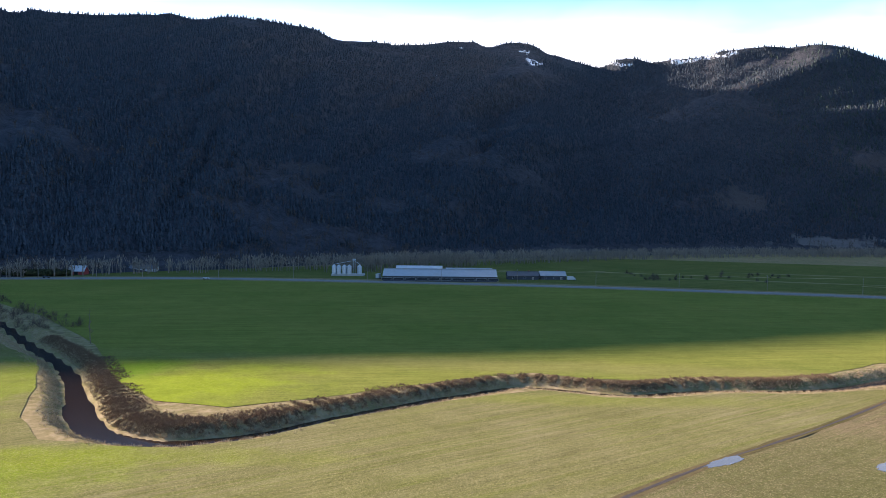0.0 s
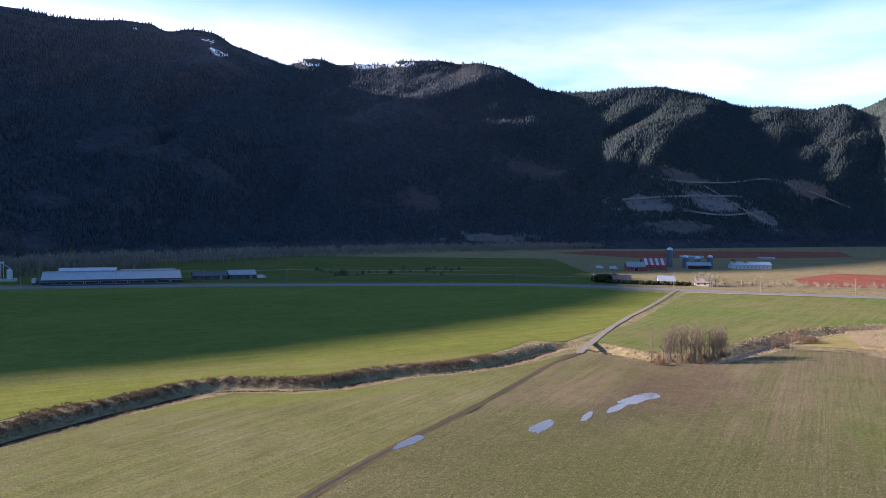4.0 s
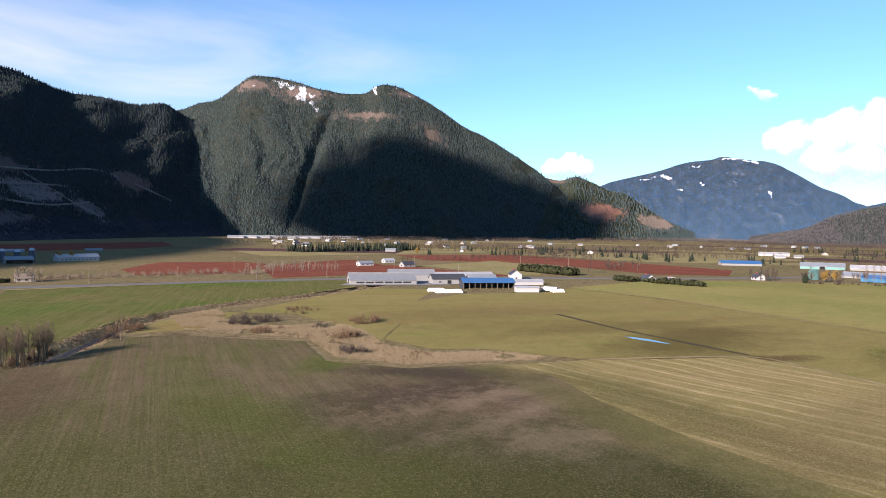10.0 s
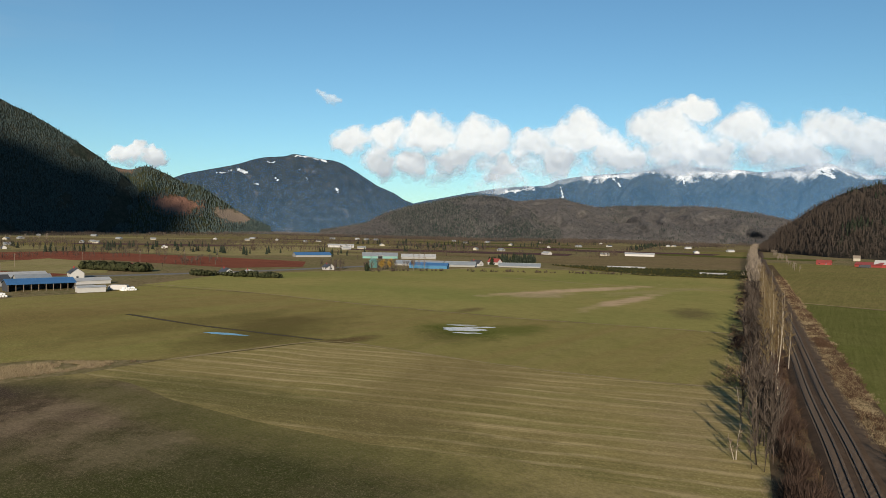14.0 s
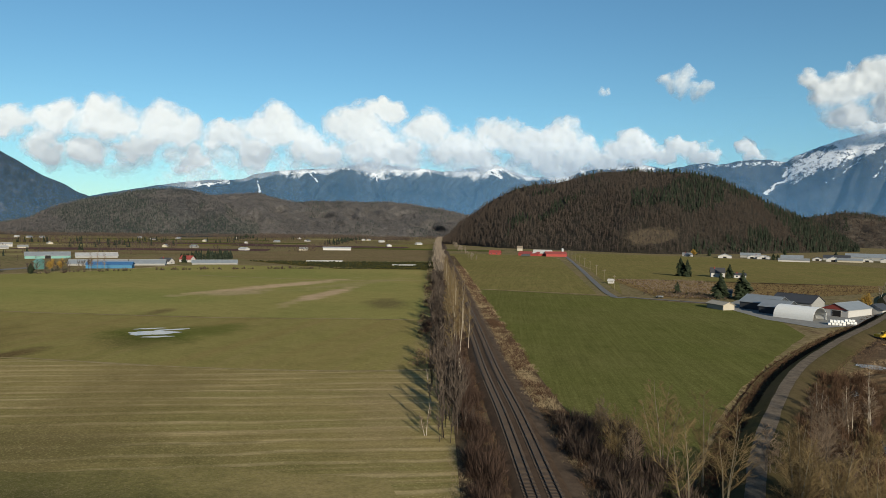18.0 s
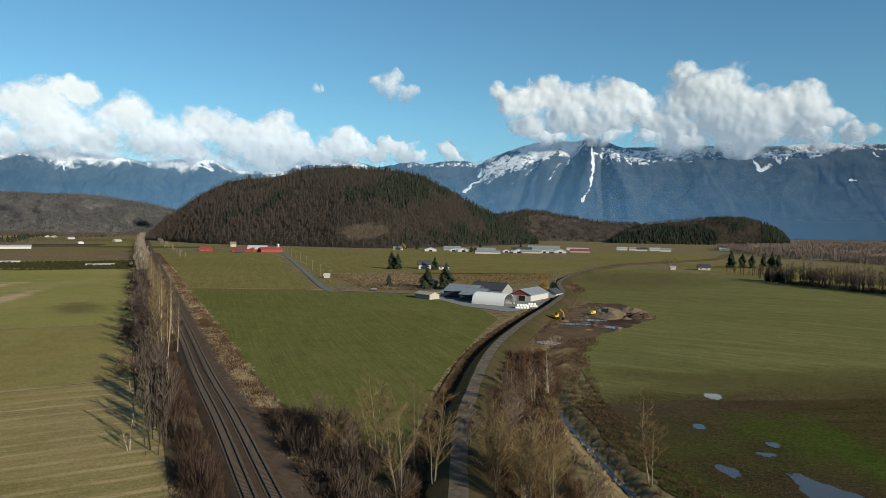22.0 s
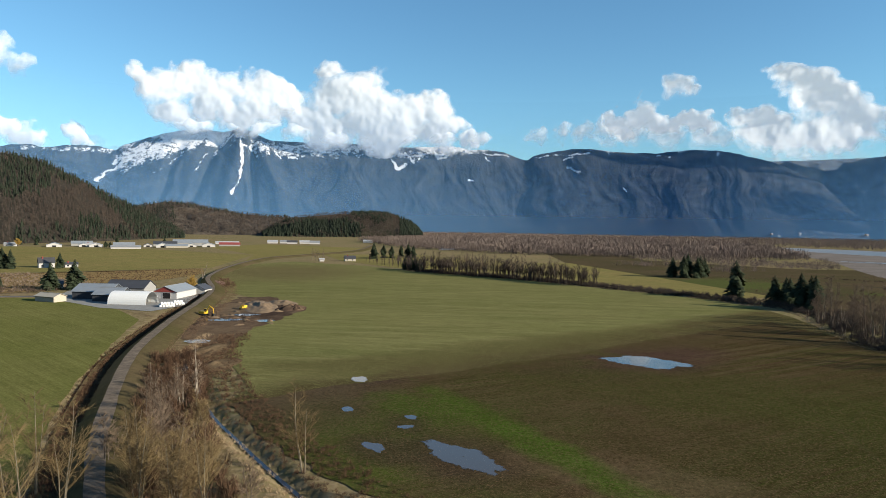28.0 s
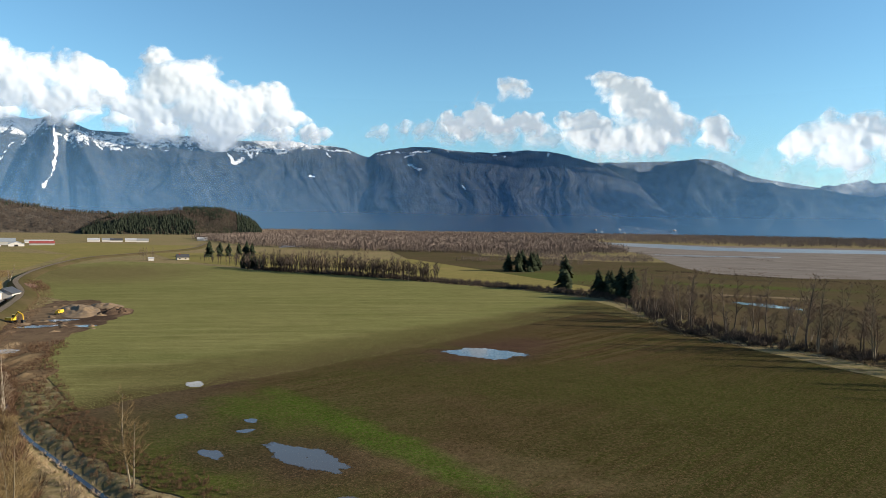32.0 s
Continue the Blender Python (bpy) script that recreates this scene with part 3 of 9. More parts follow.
field("orchard_ground", [(331.1, -516.2), (216.6, -396.7), (182.8, -434), (154.3, -503.4), (139.8, -573.1), (156.5, -633.5), (217.6, -584.8)], 0.12, M_ORCHARD, "brown orchard floor between rows of low bushes")
field("field_north", [(32.2, -176.7), (45.4, -216), (55.5, -258.2), (47.9, -285.1), (37.8, -340.9), (54.1, -373.2), (98.8, -432.2), (126.4, -547.8), (135.5, -683), (93.8, -762), (15.1, -700), (-32.2, -621.5), (-116.3, -530.6), (-160.8, -459.7), (-195.6, -402.9), (-203.8, -365.7), (-201, -325.8), (-183.4, -251.2), (-178.3, -199.2), (-181.2, -146.2), (-186.7, -76), (-61.3, -58.7), (-12, -94.8), (11.4, -121.3), (23, -140.5), (34.5, -164.8)],
      0.10, M_NORTH, "large drilled field, part green and part bare brown soil")
field("field_north_bare", [(32.5, -163), (12, -180), (-14, -192), (-60, -222), (-105, -254), (-178, -302), (-183.3, -248.2), (-177.3, -199.3), (-180.2, -146.2), (-184.7, -76.1), (-61.2, -56.7), (-12, -92.8), (11.5, -119.3), (23.1, -138.5), (34.5, -162.8)], 0.15, M_BARE, "bare brown drilled soil with wet green hollows", "field", 1.6, 2.0)
field("field_far_north", [(135.3, -693), (127.9, -853), (79.5, -962), (4.4, -1200), (221.2, -1355), (275.4, -1156), (160.7, -909)], 0.07, M_EAST2, "distant green pasture")
field("field_red_long", [(959, 316), (1093, 173), (939, -5), (811, -118), (710, -100), (695, -31), (836, 90), (840, 237)], 0.12, M_RED, "russet blueberry field")
field("field_red_near", [(676, 262), (714, 240), (612, 92), (560, 122), (520, 200), (545, 215)], 0.12, M_RED, "russet blueberry field behind the barns")
field("field_red_south", [(470, 371), (520, 425), (629, 469), (689, 408), (665, 361), (529, 311)], 0.12, M_RED, "russet blueberry field beside the road")
field("field_red_middle", [(492, 262), (600, 335), (714, 345), (800, 320), (700, 240), (560, 215)], 0.13, M_RED, "russet blueberry field")
field("field_red_far", [(640, 990), (780, 1060), (1313, 963), (1025, 727), (660, 800)], 0.12, M_RED, "russet blueberry field in the mountain's shade")
field("field_pale", [(721, 211), (873, 157), (787, 87), (628, 70), (615, 95)], 0.13, M_PALE, "pale olive pasture")
field("field_pale_far", [(1115, 176), (1403, -117), (1297, -307), (1000, -237), (963, -43)], 0.12, M_PALE, "pale dry pasture")
field("field_pale_west", [(1000, 620), (1350, 420), (1200, 200), (1000, 330), (820, 450)], 0.11, M_PALE, "pale dry pasture before the mountain")
field("field_fallow", [(886, -435), (1122, -763), (979, -946), (627.2, -609.5), (693.5, -513.1), (780, -414.1)], 0.12, M_PLOUGH, "bare fallow field")
field("field_berry", [(749, -398.1), (666.8, -494.7), (605.7, -583), (497, -476.7), (563.6, -397.3)], 0.13, M_BERRY, "rows of low berry bushes")
field("field_green_far", [(1254, -994), (1270, -1222), (990, -956), (983, -793)], 0.11, M_EAST2, "distant green field")
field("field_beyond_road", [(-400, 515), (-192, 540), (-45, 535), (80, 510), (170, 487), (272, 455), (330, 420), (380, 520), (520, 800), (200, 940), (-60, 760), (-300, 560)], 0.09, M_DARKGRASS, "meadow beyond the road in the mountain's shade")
field("field_orchard_gate", [(43.2, -791), (79.5, -962), (-60.4, -959), (-147, -797), (-202.7, -595.8), (-116.6, -542.6), (-33.6, -639.4)], 0.09, M_EAST2, "green paddock behind a row of bare trees")
field("field_bog", [(-212, -325.6), (-194, -185.9), (-197.1, -95.8), (-600, -180), (-909, -400.7), (-775, -673.7), (-455.5, -725), (-349.1, -893), (-415.5, -1191), (-275.1, -1174), (-217, -796), (-227.7, -595.3), (-243.9, -414.9)], 0.08, M_BOG, "wet brown meadow beyond the trees")
field("field_lawn", [(-123.6, -542.5), (-170, -466.5), (-208.7, -405.6), (-248.9, -414.8), (-237.7, -595.1), (-222, -795), (-166.8, -787), (-143.6, -637.1)], 0.10, M_EAST2, "green lawn behind the tree row")
field("river_flat", [(-441.4, -532.7), (-464, -605.3), (-521.4, -720), (-632.8, -923), (-746, -1234), (-895, -1502), (-996, -1669), (-1093, -1517), (-1219, -1334), (-1725, -1154), (-2621, -944), (-2600, -300), (-1200, -370), (-649, -416.3), (-478.2, -472.9)], 0.13, M_FLAT, "grey gravel flats of a wide river", "river bank")

# narrow strips of pasture, fallow and berries on the far flats
M_PURPLE = crop_field("dark_berry_rows", (0.095, 0.060, 0.062), (0.14, 0.085, 0.075), rows=120, spacing=5, row_amt=0.5)
rf_ = random.Random(31)
for i in range(34):
    a_, d_ = radians(62 + 2.15 * i + rf_.uniform(-1.5, 1.5)), rf_.uniform(1080, 2250)
    ln_, wd_ = rf_.uniform(110, 260), rf_.uniform(22, 70)
    ca_, sa_ = math.cos(a_ + 0.25), math.sin(a_ + 0.25)
    cx_, cy_ = d_ * math.sin(a_), d_ * math.cos(a_)
    mt_, lb_ = rf_.choice([(M_PALE, "pale dry pasture strip on the far flats"), (M_PLOUGH, "brown fallow strip on the far flats"), (M_EAST2, "green pasture strip on the far flats"), (M_EAST2, "green pasture strip on the far flats"), (M_PURPLE, "dark berry strip on the far flats"), (M_DARKGRASS, "dark meadow strip on the far flats")])
    field("field_strip", [(cx_ + ca_ * u - sa_ * v * -1, cy_ - sa_ * u + ca_ * v) for u, v in ((-ln_, -wd_), (ln_, -wd_), (ln_, wd_), (-ln_, wd_))], 0.15 + 0.008 * i, mt_, lb_, "field", 3.0, 20.0)

# ---- water ----
def water_mat(name, c, rough=0.04):
    k = Nodes(name, rough, 0.5)
    k.color(k.mix(k.ramp(k.noise(0.15, 4), 0.3, 0.7), c, tuple(v * 0.6 for v in c)))
    k.b.inputs["IOR"].default_value = 1.33
    k.bump(k.noise(0.9, 3), 0.04, 0.05)
    return k.done()


M_BROOK = water_mat("brook_water", (0.020, 0.012, 0.008), 0.12)
brook = ribbon("brook_water", CREEK, 3.9, -1.90, M_BROOK)
tagged(brook, "dark slow brook between reedy banks", "brook", "", "structure")
d1 = ribbon("ditch_water", DITCH_NORTH[1:], 0.42, -0.86, M_BROOK)
tagged(d1, "narrow wet drainage ditch", "ditch", "", "structure")


kp = Nodes("shallow_water", 0.06, 0.5)
kp.color((0.075, 0.062, 0.050))
kp.bump(kp.noise(2.2, 3), 0.04, 0.05)
wet = kp.t.nodes.new("ShaderNodeAttribute")
wet.attribute_name = "depth"
deep = kp.math("ADD", wet.outputs["Fac"], kp.math("MULTIPLY", kp.math("SUBTRACT", kp.noise(0.55, 6, 0.7), 0.5), 0.9))
clear, shore = kp.t.nodes.new("ShaderNodeBsdfTransparent"), kp.t.nodes.new("ShaderNodeMixShader")
kp.link(kp.ramp(deep, 0.20, 0.34), shore.inputs[0])
kp.link(clear.outputs[0], shore.inputs[1])
kp.link(kp.b.outputs[0], shore.inputs[2])
kp.link(shore.outputs[0], kp.t.nodes["Material Output"].inputs[0])
M_PUDDLE = kp.done()


def puddle(x, y, rx, ry, rz, z, seed, label="shallow puddle reflecting the sky"):
    """Rings of water from the middle out to a ragged rim that runs dry."""
    b = blob(64, rx * 1.3, ry * 1.3, 0.5, seed)
    c, s = math.cos(radians(rz)), math.sin(radians(rz))
    q = np.vstack([b * f for f in (0.02, 0.3, 0.55, 0.75, 0.9, 1.0)])
    V = np.c_[x + c * q[:, 0] - s * q[:, 1], y + s * q[:, 0] + c * q[:, 1], np.full(len(q), z)]
    n = len(b)
    F = [(k * n + i, k * n + (i + 1) % n, (k + 1) * n + (i + 1) % n, (k + 1) * n + i) for k in range(5) for i in range(n)]
    ob = link_mesh("puddle", V, F, M_PUDDLE)
    at = ob.data.attributes.new("depth", "FLOAT", "POINT")
    at.data.foreach_set("value", np.repeat([1.0, 0.85, 0.65, 0.42, 0.15, -0.3], n).astype(np.float32))
    tagged(ob, label, "puddle", "puddles")


PUDDLES = [(114, 135.5, 7.5, 2.2, 20), (103, 130.5, 5, 1.2, 32), (78, 123.5, 5, 1.6, 40), (49, 125, 4.5, 1.2, 38), (276, -10, 1.8, 8, -35), (268, -104, 8, 4.6, 69), (280, -107, 6, 1.3, 69), (258, -102, 5, 1.5, 66), (272, -113, 6, 1.4, 74), (-84, -209.8, 7.5, 11.5, 41), (5, -187.1, 1.8, 3.2, 10), (6.7, -157.2, 1.1, 2.2, 20),
           (-15.6, -123.7, 3.4, 9.5, 32), (-7.2, -149.9, 1.1, 1.5, 20), (0.7, -130, 1.5, 3, 30), (-6, -142.9, 1.6, 1.2, 0), (65.6, -302.5, 7, 3.5, 10), (48.6, -300.1, 3.6, 3, 0), (59.2, -319.3, 5.5, 3.2, 0), (62.7, -247.4, 3.6, 4, 30), (54.6, -205.2, 1.8, 5, 0), (-287.6, -306.9, 6.5, 17, 12), (-18.2, -102.6, 3, 1.5, 0), (92, 127, 4, 0.8, 40)]
for i, (x, y, rx, ry, rz) in enumerate(PUDDLES):
    puddle(x, y, rx, ry, rz, (0.21 if x > 40 and y < -190 else 0.165) + 0.0006 * i, i)

M_LAKE = water_mat("lake_water", (0.020, 0.024, 0.030), 0.25)
field("lake", [(2120, -930), (2330, -960), (2560, -1120), (2820, -1320), (2700, -1330), (2420, -1180), (2200, -1060)], 0.6, M_LAKE, "dark distant lake before the low hills", "lake", 10.0, 30.0)

# ---- roads and railway ----
M_ASPHALT = plain("asphalt", (0.15, 0.145, 0.135), 0.9, vary=0.3, scale=0.3)
M_GRAVEL = plain("gravel_road", (0.172, 0.138, 0.104), 0.95, vary=0.6, scale=0.45, spec=0.05, bump=0.6)
M_DIRT = plain("dirt_track", (0.20, 0.165, 0.12), 0.95, vary=0.3, scale=0.5, bump=0.4)
M_BANK = crop_field("dike_bank", (0.124, 0.093, 0.053), (0.077, 0.071, 0.028), fine=0.6)
MAIN_ROAD = [(-700, 420), (-520, 465), (-333, 497), (-192, 520), (-45, 508), (76, 488), (167, 466), (266, 437), (330, 384), (397, 318), (450, 270), (511, 206), (560, 150), (584, 90), (611, 20), (650, -60), (720, -170)]
road = ribbon("road_south", MAIN_ROAD, 4.6, 0.45, M_ASPHALT, 0.4, 1.6)
tagged(road, "straight grey paved country road", "road", "", "structure")
DIKE = [(x * 0.955, y * 0.955) for x, y in [(23.8, -58.5), (34.2, -86.7), (38.9, -98.9), (49.3, -126.1), (59.6, -158.3), (77.2, -226.7), (87.6, -301.9), (94.9, -382.1), (104.5, -447.3), (130.4, -547.9), (140.5, -683.1), (134.1, -843), (98.9, -943), (36.1, -1121), (15.2, -1401)]]
dike = ribbon("dike", DIKE, 0, 0, M_BANK, profile=[(-8.5, 0.05), (-2.4, 2.0), (2.2, 2.0), (5.2, -0.3), (8.0, -0.25), (8.9, 0.12)])
tagged(dike, "low grassy dike that carries a gravel road", "dike", "", "structure")
lane = ribbon("gravel_road", DIKE, 1.55, 2.05, M_GRAVEL, wob=0.35)
tagged(lane, "curving grey gravel road on a dike", "road", "", "structure")
M_WETSOIL = plain("wet_ditch_soil", (0.040, 0.030, 0.022), 0.7, vary=0.4, scale=0.8, bump=0.5)
for line, wide in ((DITCH_DIAGONAL, 0.30), (DITCH_WEST, 0.35)):
    tagged(ribbon("ditch_edge", line, 1.15, 0.148, M_BANK, wob=0.5), "rough grassy edge of a drainage ditch", "verge", "", "structure")
    tagged(ribbon("ditch", line, wide, 0.156, M_WETSOIL, wob=0.3), "narrow dark drainage ditch between the fields", "ditch", "", "structure")
track = ribbon("farm_track", [(136, 193), (148, 205), (202, 254), (263, 304), (326, 358), (345, 372)], 1.25, 0.22, M_DIRT, wob=0.6)
tagged(track, "rutted pale farm track over a culvert", "track", "", "structure")
lane3 = ribbon("lane_east", [(699.8, -955), (665.7, -911), (446.5, -637.7), (253.6, -395.5), (231.9, -385), (205.8, -388.5), (180.7, -391.9), (141.6, -398.1)], 2.2, 0.25, M_ASPHALT)
tagged(lane3, "narrow straight paved lane", "road", "", "structure")

RAIL = [(28.8, -54.6), (63.2, -86.4), (96.5, -117.6), (137.7, -155), (197.5, -211.3), (370.1, -373), (536.8, -529.6), (745, -724), (1298, -1250), (1568, -1514)]
M_BALLAST = plain("ballast", (0.092, 0.062, 0.042), 0.95, vary=0.5, scale=0.5, spec=0.05, bump=0.8)
M_BALLAST2 = plain("old_ballast", (0.112, 0.080, 0.056), 0.95, vary=0.55, scale=0.4, spec=0.05, bump=0.7)
M_RAILSTEEL = plain("rail_steel", (0.125, 0.088, 0.062), 0.6, 0.3)
M_SLEEPER = plain("sleeper_wood", (0.060, 0.044, 0.034), 0.9)
bed = ribbon("railway_bed", RAIL, 0, 0, M_BALLAST, profile=[(-2.7, 0.05), (-1.3, 0.9), (6.0, 0.9), (7.5, 0.06)])
tagged(bed, "raised ballast bed of a double-track railway", "railway bed", "", "structure")
sh = ribbon("railway_shoulder", RAIL, 0, 0, M_BALLAST2, profile=[(-5.5, 0.10), (-4.8, 0.36), (-2.6, 0.42), (-1.9, 0.35)])
tagged(sh, "pale gravel shoulder beside the rails", "gravel path", "", "structure")
M_VERGE = crop_field("railway_verge", (0.085, 0.058, 0.036), (0.17, 0.125, 0.075), fine=0.9, patch_scale=0.09, patch=[])
vg = ribbon("railway_verge", RAIL[:8], 0, 0, M_VERGE, profile=[(-11.4, 0.16), (-10.6, 0.24), (-5.9, 0.24), (-5.1, 0.30)])
tagged(vg, "dry grass and bramble verge beside the railway", "verge", "", "structure")
for part_line, rim in ((RAIL[:4], 13.6), (RAIL[3:8], 18.6)):
    vl = ribbon("railway_verge", part_line, 0, 0, M_VERGE, profile=[(7.1, 0.20), (7.7, 0.24), (rim, 0.24), (rim + 1.6, 0.16)])
    tagged(vl, "dark scrubby verge beside the railway", "verge", "", "structure")
M_RIVER = water_mat("river_water", (0.22, 0.23, 0.235), 0.35)
field("river", [(-887, -1502), (-860, -1246), (-883, -1102), (-992, -1012), (-1517, -798), (-2600, -540), (-2600, -680), (-1621, -976), (-1192, -1218), (-1066, -1265), (-1073, -1502), (-984, -1652)], 0.19, M_RIVER, "grey braided river across the gravel flats", "river", 8.0, 20.0)
field("river_channel", [(-125.7, -1486), (-201.9, -1636), (-166.8, -1257), (-97.6, -1154)], 0.11, M_RIVER, "narrow grey side channel of the river", "river", 3.0, 10.0)
field("river_backwater", [(-637.7, -917), (-673.7, -871), (-738, -846), (-808, -833), (-818, -853), (-749, -869), (-689.3, -901), (-650, -931)], 0.19, M_RIVER, "shallow backwater on the gravel flats", "river", 4.0, 10.0)

# ---- mountains ----
# skylines as (compass azimuth, elevation) seen from the valley floor's middle, with the distances of crest and foot
SKY_SOUTH = [(-33.5, 14.5), (-31.5, 14.7), (-30.1, 14.7), (-26.5, 15.1), (-23.8, 15.4), (-22.6, 15.6), (-20.6, 15.4), (-18.5, 15.8), (-16.4, 15.8), (-13.3, 15.6), (-11.6, 15.3), (-9.8, 14.7), (-7, 14.7), (-5.2, 14.5), (-2.4, 14.6), (-0.6, 14.8), (1.2, 14.8), (2.4, 14.4), (4, 14.7), (5.8, 14.6), (7.2, 13.8), (8.5, 13.5), (11.2, 12.7), (12.7, 13.2)]
SKY_SADDLE = [(14.3, 13.2), (15.1, 12.9), (17.2, 13.0), (19.3, 13.1), (20.9, 13.4), (23.7, 13.4), (25.1, 13.2), (27.2, 13.2), (28.7, 12.8), (30.6, 11.9), (31.9, 11.2), (34.1, 10.9), (36.2, 10.9), (38.3, 11.1), (40.8, 11.1), (42.4, 10.8), (44.6, 10.2), (47.1, 9.3), (49.6, 9.1), (51.7, 8.8), (53.6, 9.0), (54.7, 8.5), (56.3, 7.6), (59.1, 5.9), (61.9, 3.2), (63.7, 0.2)]
SKY_TWIN = [(50.8, 6.5), (52.6, 7.8), (54.7, 8.6), (56.3, 9.3), (57.7, 9.7), (58.6, 10.5), (59.9, 11.5), (60.8, 11.7), (63, 11.5), (65.2, 11.0), (67.4, 10.7), (69.1, 10.8), (69.7, 11.2), (70.7, 11.5), (71.9, 11.3), (73.6, 10.5), (75.5, 9.4), (77.5, 8.1), (78.5, 7.7), (80.8, 6.4), (83.2, 4.8), (85.5, 2.8), (87.7, 0.8), (89.1, -0.2)]
SKY_KNOLL = [(79, 2.6), (80.9, 3.4), (82.7, 4.0), (83.6, 4.3), (85, 4.1), (86.3, 4.4), (87.7, 3.9), (89, 3.3), (90.1, 3.1), (91.2, 2.4), (93, 1.2), (94.7, 0.3), (95.5, -0.1)]
SKY_WEST = [(82, 0.8), (85.9, 2.3), (88.5, 3.6), (90.2, 4.1), (92.4, 4.6), (94.7, 5.3), (96.5, 5.5), (97.4, 5.7), (99.3, 5.4), (100.7, 5.2), (102.1, 4.5), (103.9, 3.4), (105.3, 2.8), (106.3, 2.2), (108.6, 1.4), (111.4, 0.5), (113.2, 0.1)]
SKY_LOW = [(99.4, -0.3), (101.2, 0.0), (103.1, 0.4), (104.4, 1.1), (106.3, 1.7), (108.6, 2.2), (110.4, 2.6), (113.1, 2.8), (114.5, 2.6), (115.8, 2.1), (117.2, 1.1), (119, 0.2)]
SKY_LOW_BACK = [(112.3, 0.8), (114.5, 2.1), (115.8, 2.4), (117.2, 2.5), (118.9, 2.6), (120.6, 2.2), (121.9, 2.0), (123.9, 2.1), (127, 2.1), (129.7, 2.1), (132.4, 1.8), (134.7, 1.4), (137.1, 0.8), (139.9, 0.1)]
SKY_SNOWY = [(104, 1.1), (106.3, 1.8), (108.1, 2.25), (110.9, 2.8), (113.1, 3.2), (115.4, 3.5), (117.6, 3.6), (118.9, 4.1), (121.8, 4.5), (124.8, 4.7), (127, 5.1), (127.9, 5.3), (129.7, 5.0), (132.4, 4.8), (133.8, 4.6), (136.1, 4.9), (137.9, 5.2), (139.3, 4.8), (140.7, 4.3), (143.1, 4.3), (144.4, 4.8), (146.3, 5.2), (149, 5.3), (153, 4.4), (156, 3.0)]
SKY_HILL = [(133.9, -0.9), (134.5, -0.4), (135.2, 0.4), (137, 1.8), (138.9, 3.0), (140.7, 3.6), (143.1, 3.9), (145.3, 4.5), (147.2, 4.8), (149, 4.85), (150.8, 4.75), (152.6, 4.75), (154.3, 4.4), (155.7, 4.0), (157.8, 2.9), (159.5, 2.0), (161.2, 1.1), (162.8, 0.3), (164, -0.4), (164.8, -1.1)]
SKY_KNOB_BACK = [(157, -0.7), (158.6, -0.2), (161.8, 1.2), (163.7, 1.5), (165, 1.4), (167.3, 1.0), (169.6, 0.7), (171.9, 0.5), (174.1, 0.3), (177.5, -0.4)]
SKY_KNOB = [(170.6, -0.8), (171.9, -0.1), (173.2, 0.4), (174.9, 0.7), (176.2, 0.8), (178.3, 0.9), (180.4, 0.9), (181.6, 0.6), (182.6, 0.2), (183.1, -0.2), (183.5, -0.8)]
SKY_NORTH = [(149, 4.2), (153.9, 5.2), (155.3, 5.1), (156.6, 5.3), (158.5, 5.4), (159.9, 5.2), (160.4, 5.5), (162.2, 6.2), (164, 6.8), (165.9, 7.1), (167.7, 7.0), (168.8, 7.35), (170, 7.0), (171.3, 6.5), (173.9, 6.45), (178.2, 6.45), (182.3, 6.3), (185.8, 6.45), (187.2, 6.2), (189, 6.2), (190.4, 5.9), (191.8, 5.4), (192.7, 5.8), (195, 6.2), (196.8, 6.3), (198.5, 6.1), (201.6, 5.9), (204.9, 6.1), (207.3, 5.9), (208.9, 5.5), (210.5, 5.0), (212.4, 4.1), (214.6, 2.9), (216.7, 1.4)]
SKY_NORTHEAST = [(202, 3.6), (206.2, 4.2), (207.9, 4.7), (209.7, 5.1), (212.4, 5.15), (216.6, 5.2), (218.3, 5.35), (219.9, 5.0), (221.9, 4.0), (224.6, 3.4), (226.8, 3.0), (228.2, 2.6), (230.5, 2.3), (236, 1.6), (246, 0.8)]
SKY_FAR_EAST = [(221, 1.9), (224.6, 2.6), (226.4, 3.1), (227.5, 3.2), (228.9, 3.5), (230.4, 3.4), (232, 3.8), (235, 3.2), (239, 2.0)]


def ridge(sky, dist, trees=0.0):
    """Rows of crest (x, y, height) and foot (x, y); dist: (azimuth, crest, foot) here and there; trees: what stands on the crest."""
    q = np.array(dist, float)
    out = []
    for az, el in sky:
        a, c, f = radians(az), np.interp(az, q[:, 0], q[:, 1]), np.interp(az, q[:, 0], q[:, 2])
        out.append((c * math.sin(a), c * math.cos(a), max(1.0, 42 + c * math.tan(radians(el)) - trees), f * math.sin(a), f * math.cos(a)))
    return out


EDGE_SOUTH = [(-1772, 420, 260, -837, 200), (-1476, 784, 508, -662, 352), (-1065, 942, 506, -486, 430), (-964, 1149, 500, -392, 467)]
RIDGE_SOUTH = EDGE_SOUTH + ridge(SKY_SOUTH + SKY_SADDLE, [(-33.5, 1650, 609), (-18.5, 1850, 660), (-5, 2000, 780), (5, 2080, 919), (14, 2200, 1080), (27, 2330, 1380), (40.6, 2600, 1500), (50, 2900, 1900), (54.5, 3050, 2200), (63.7, 3080, 2700)], 5)
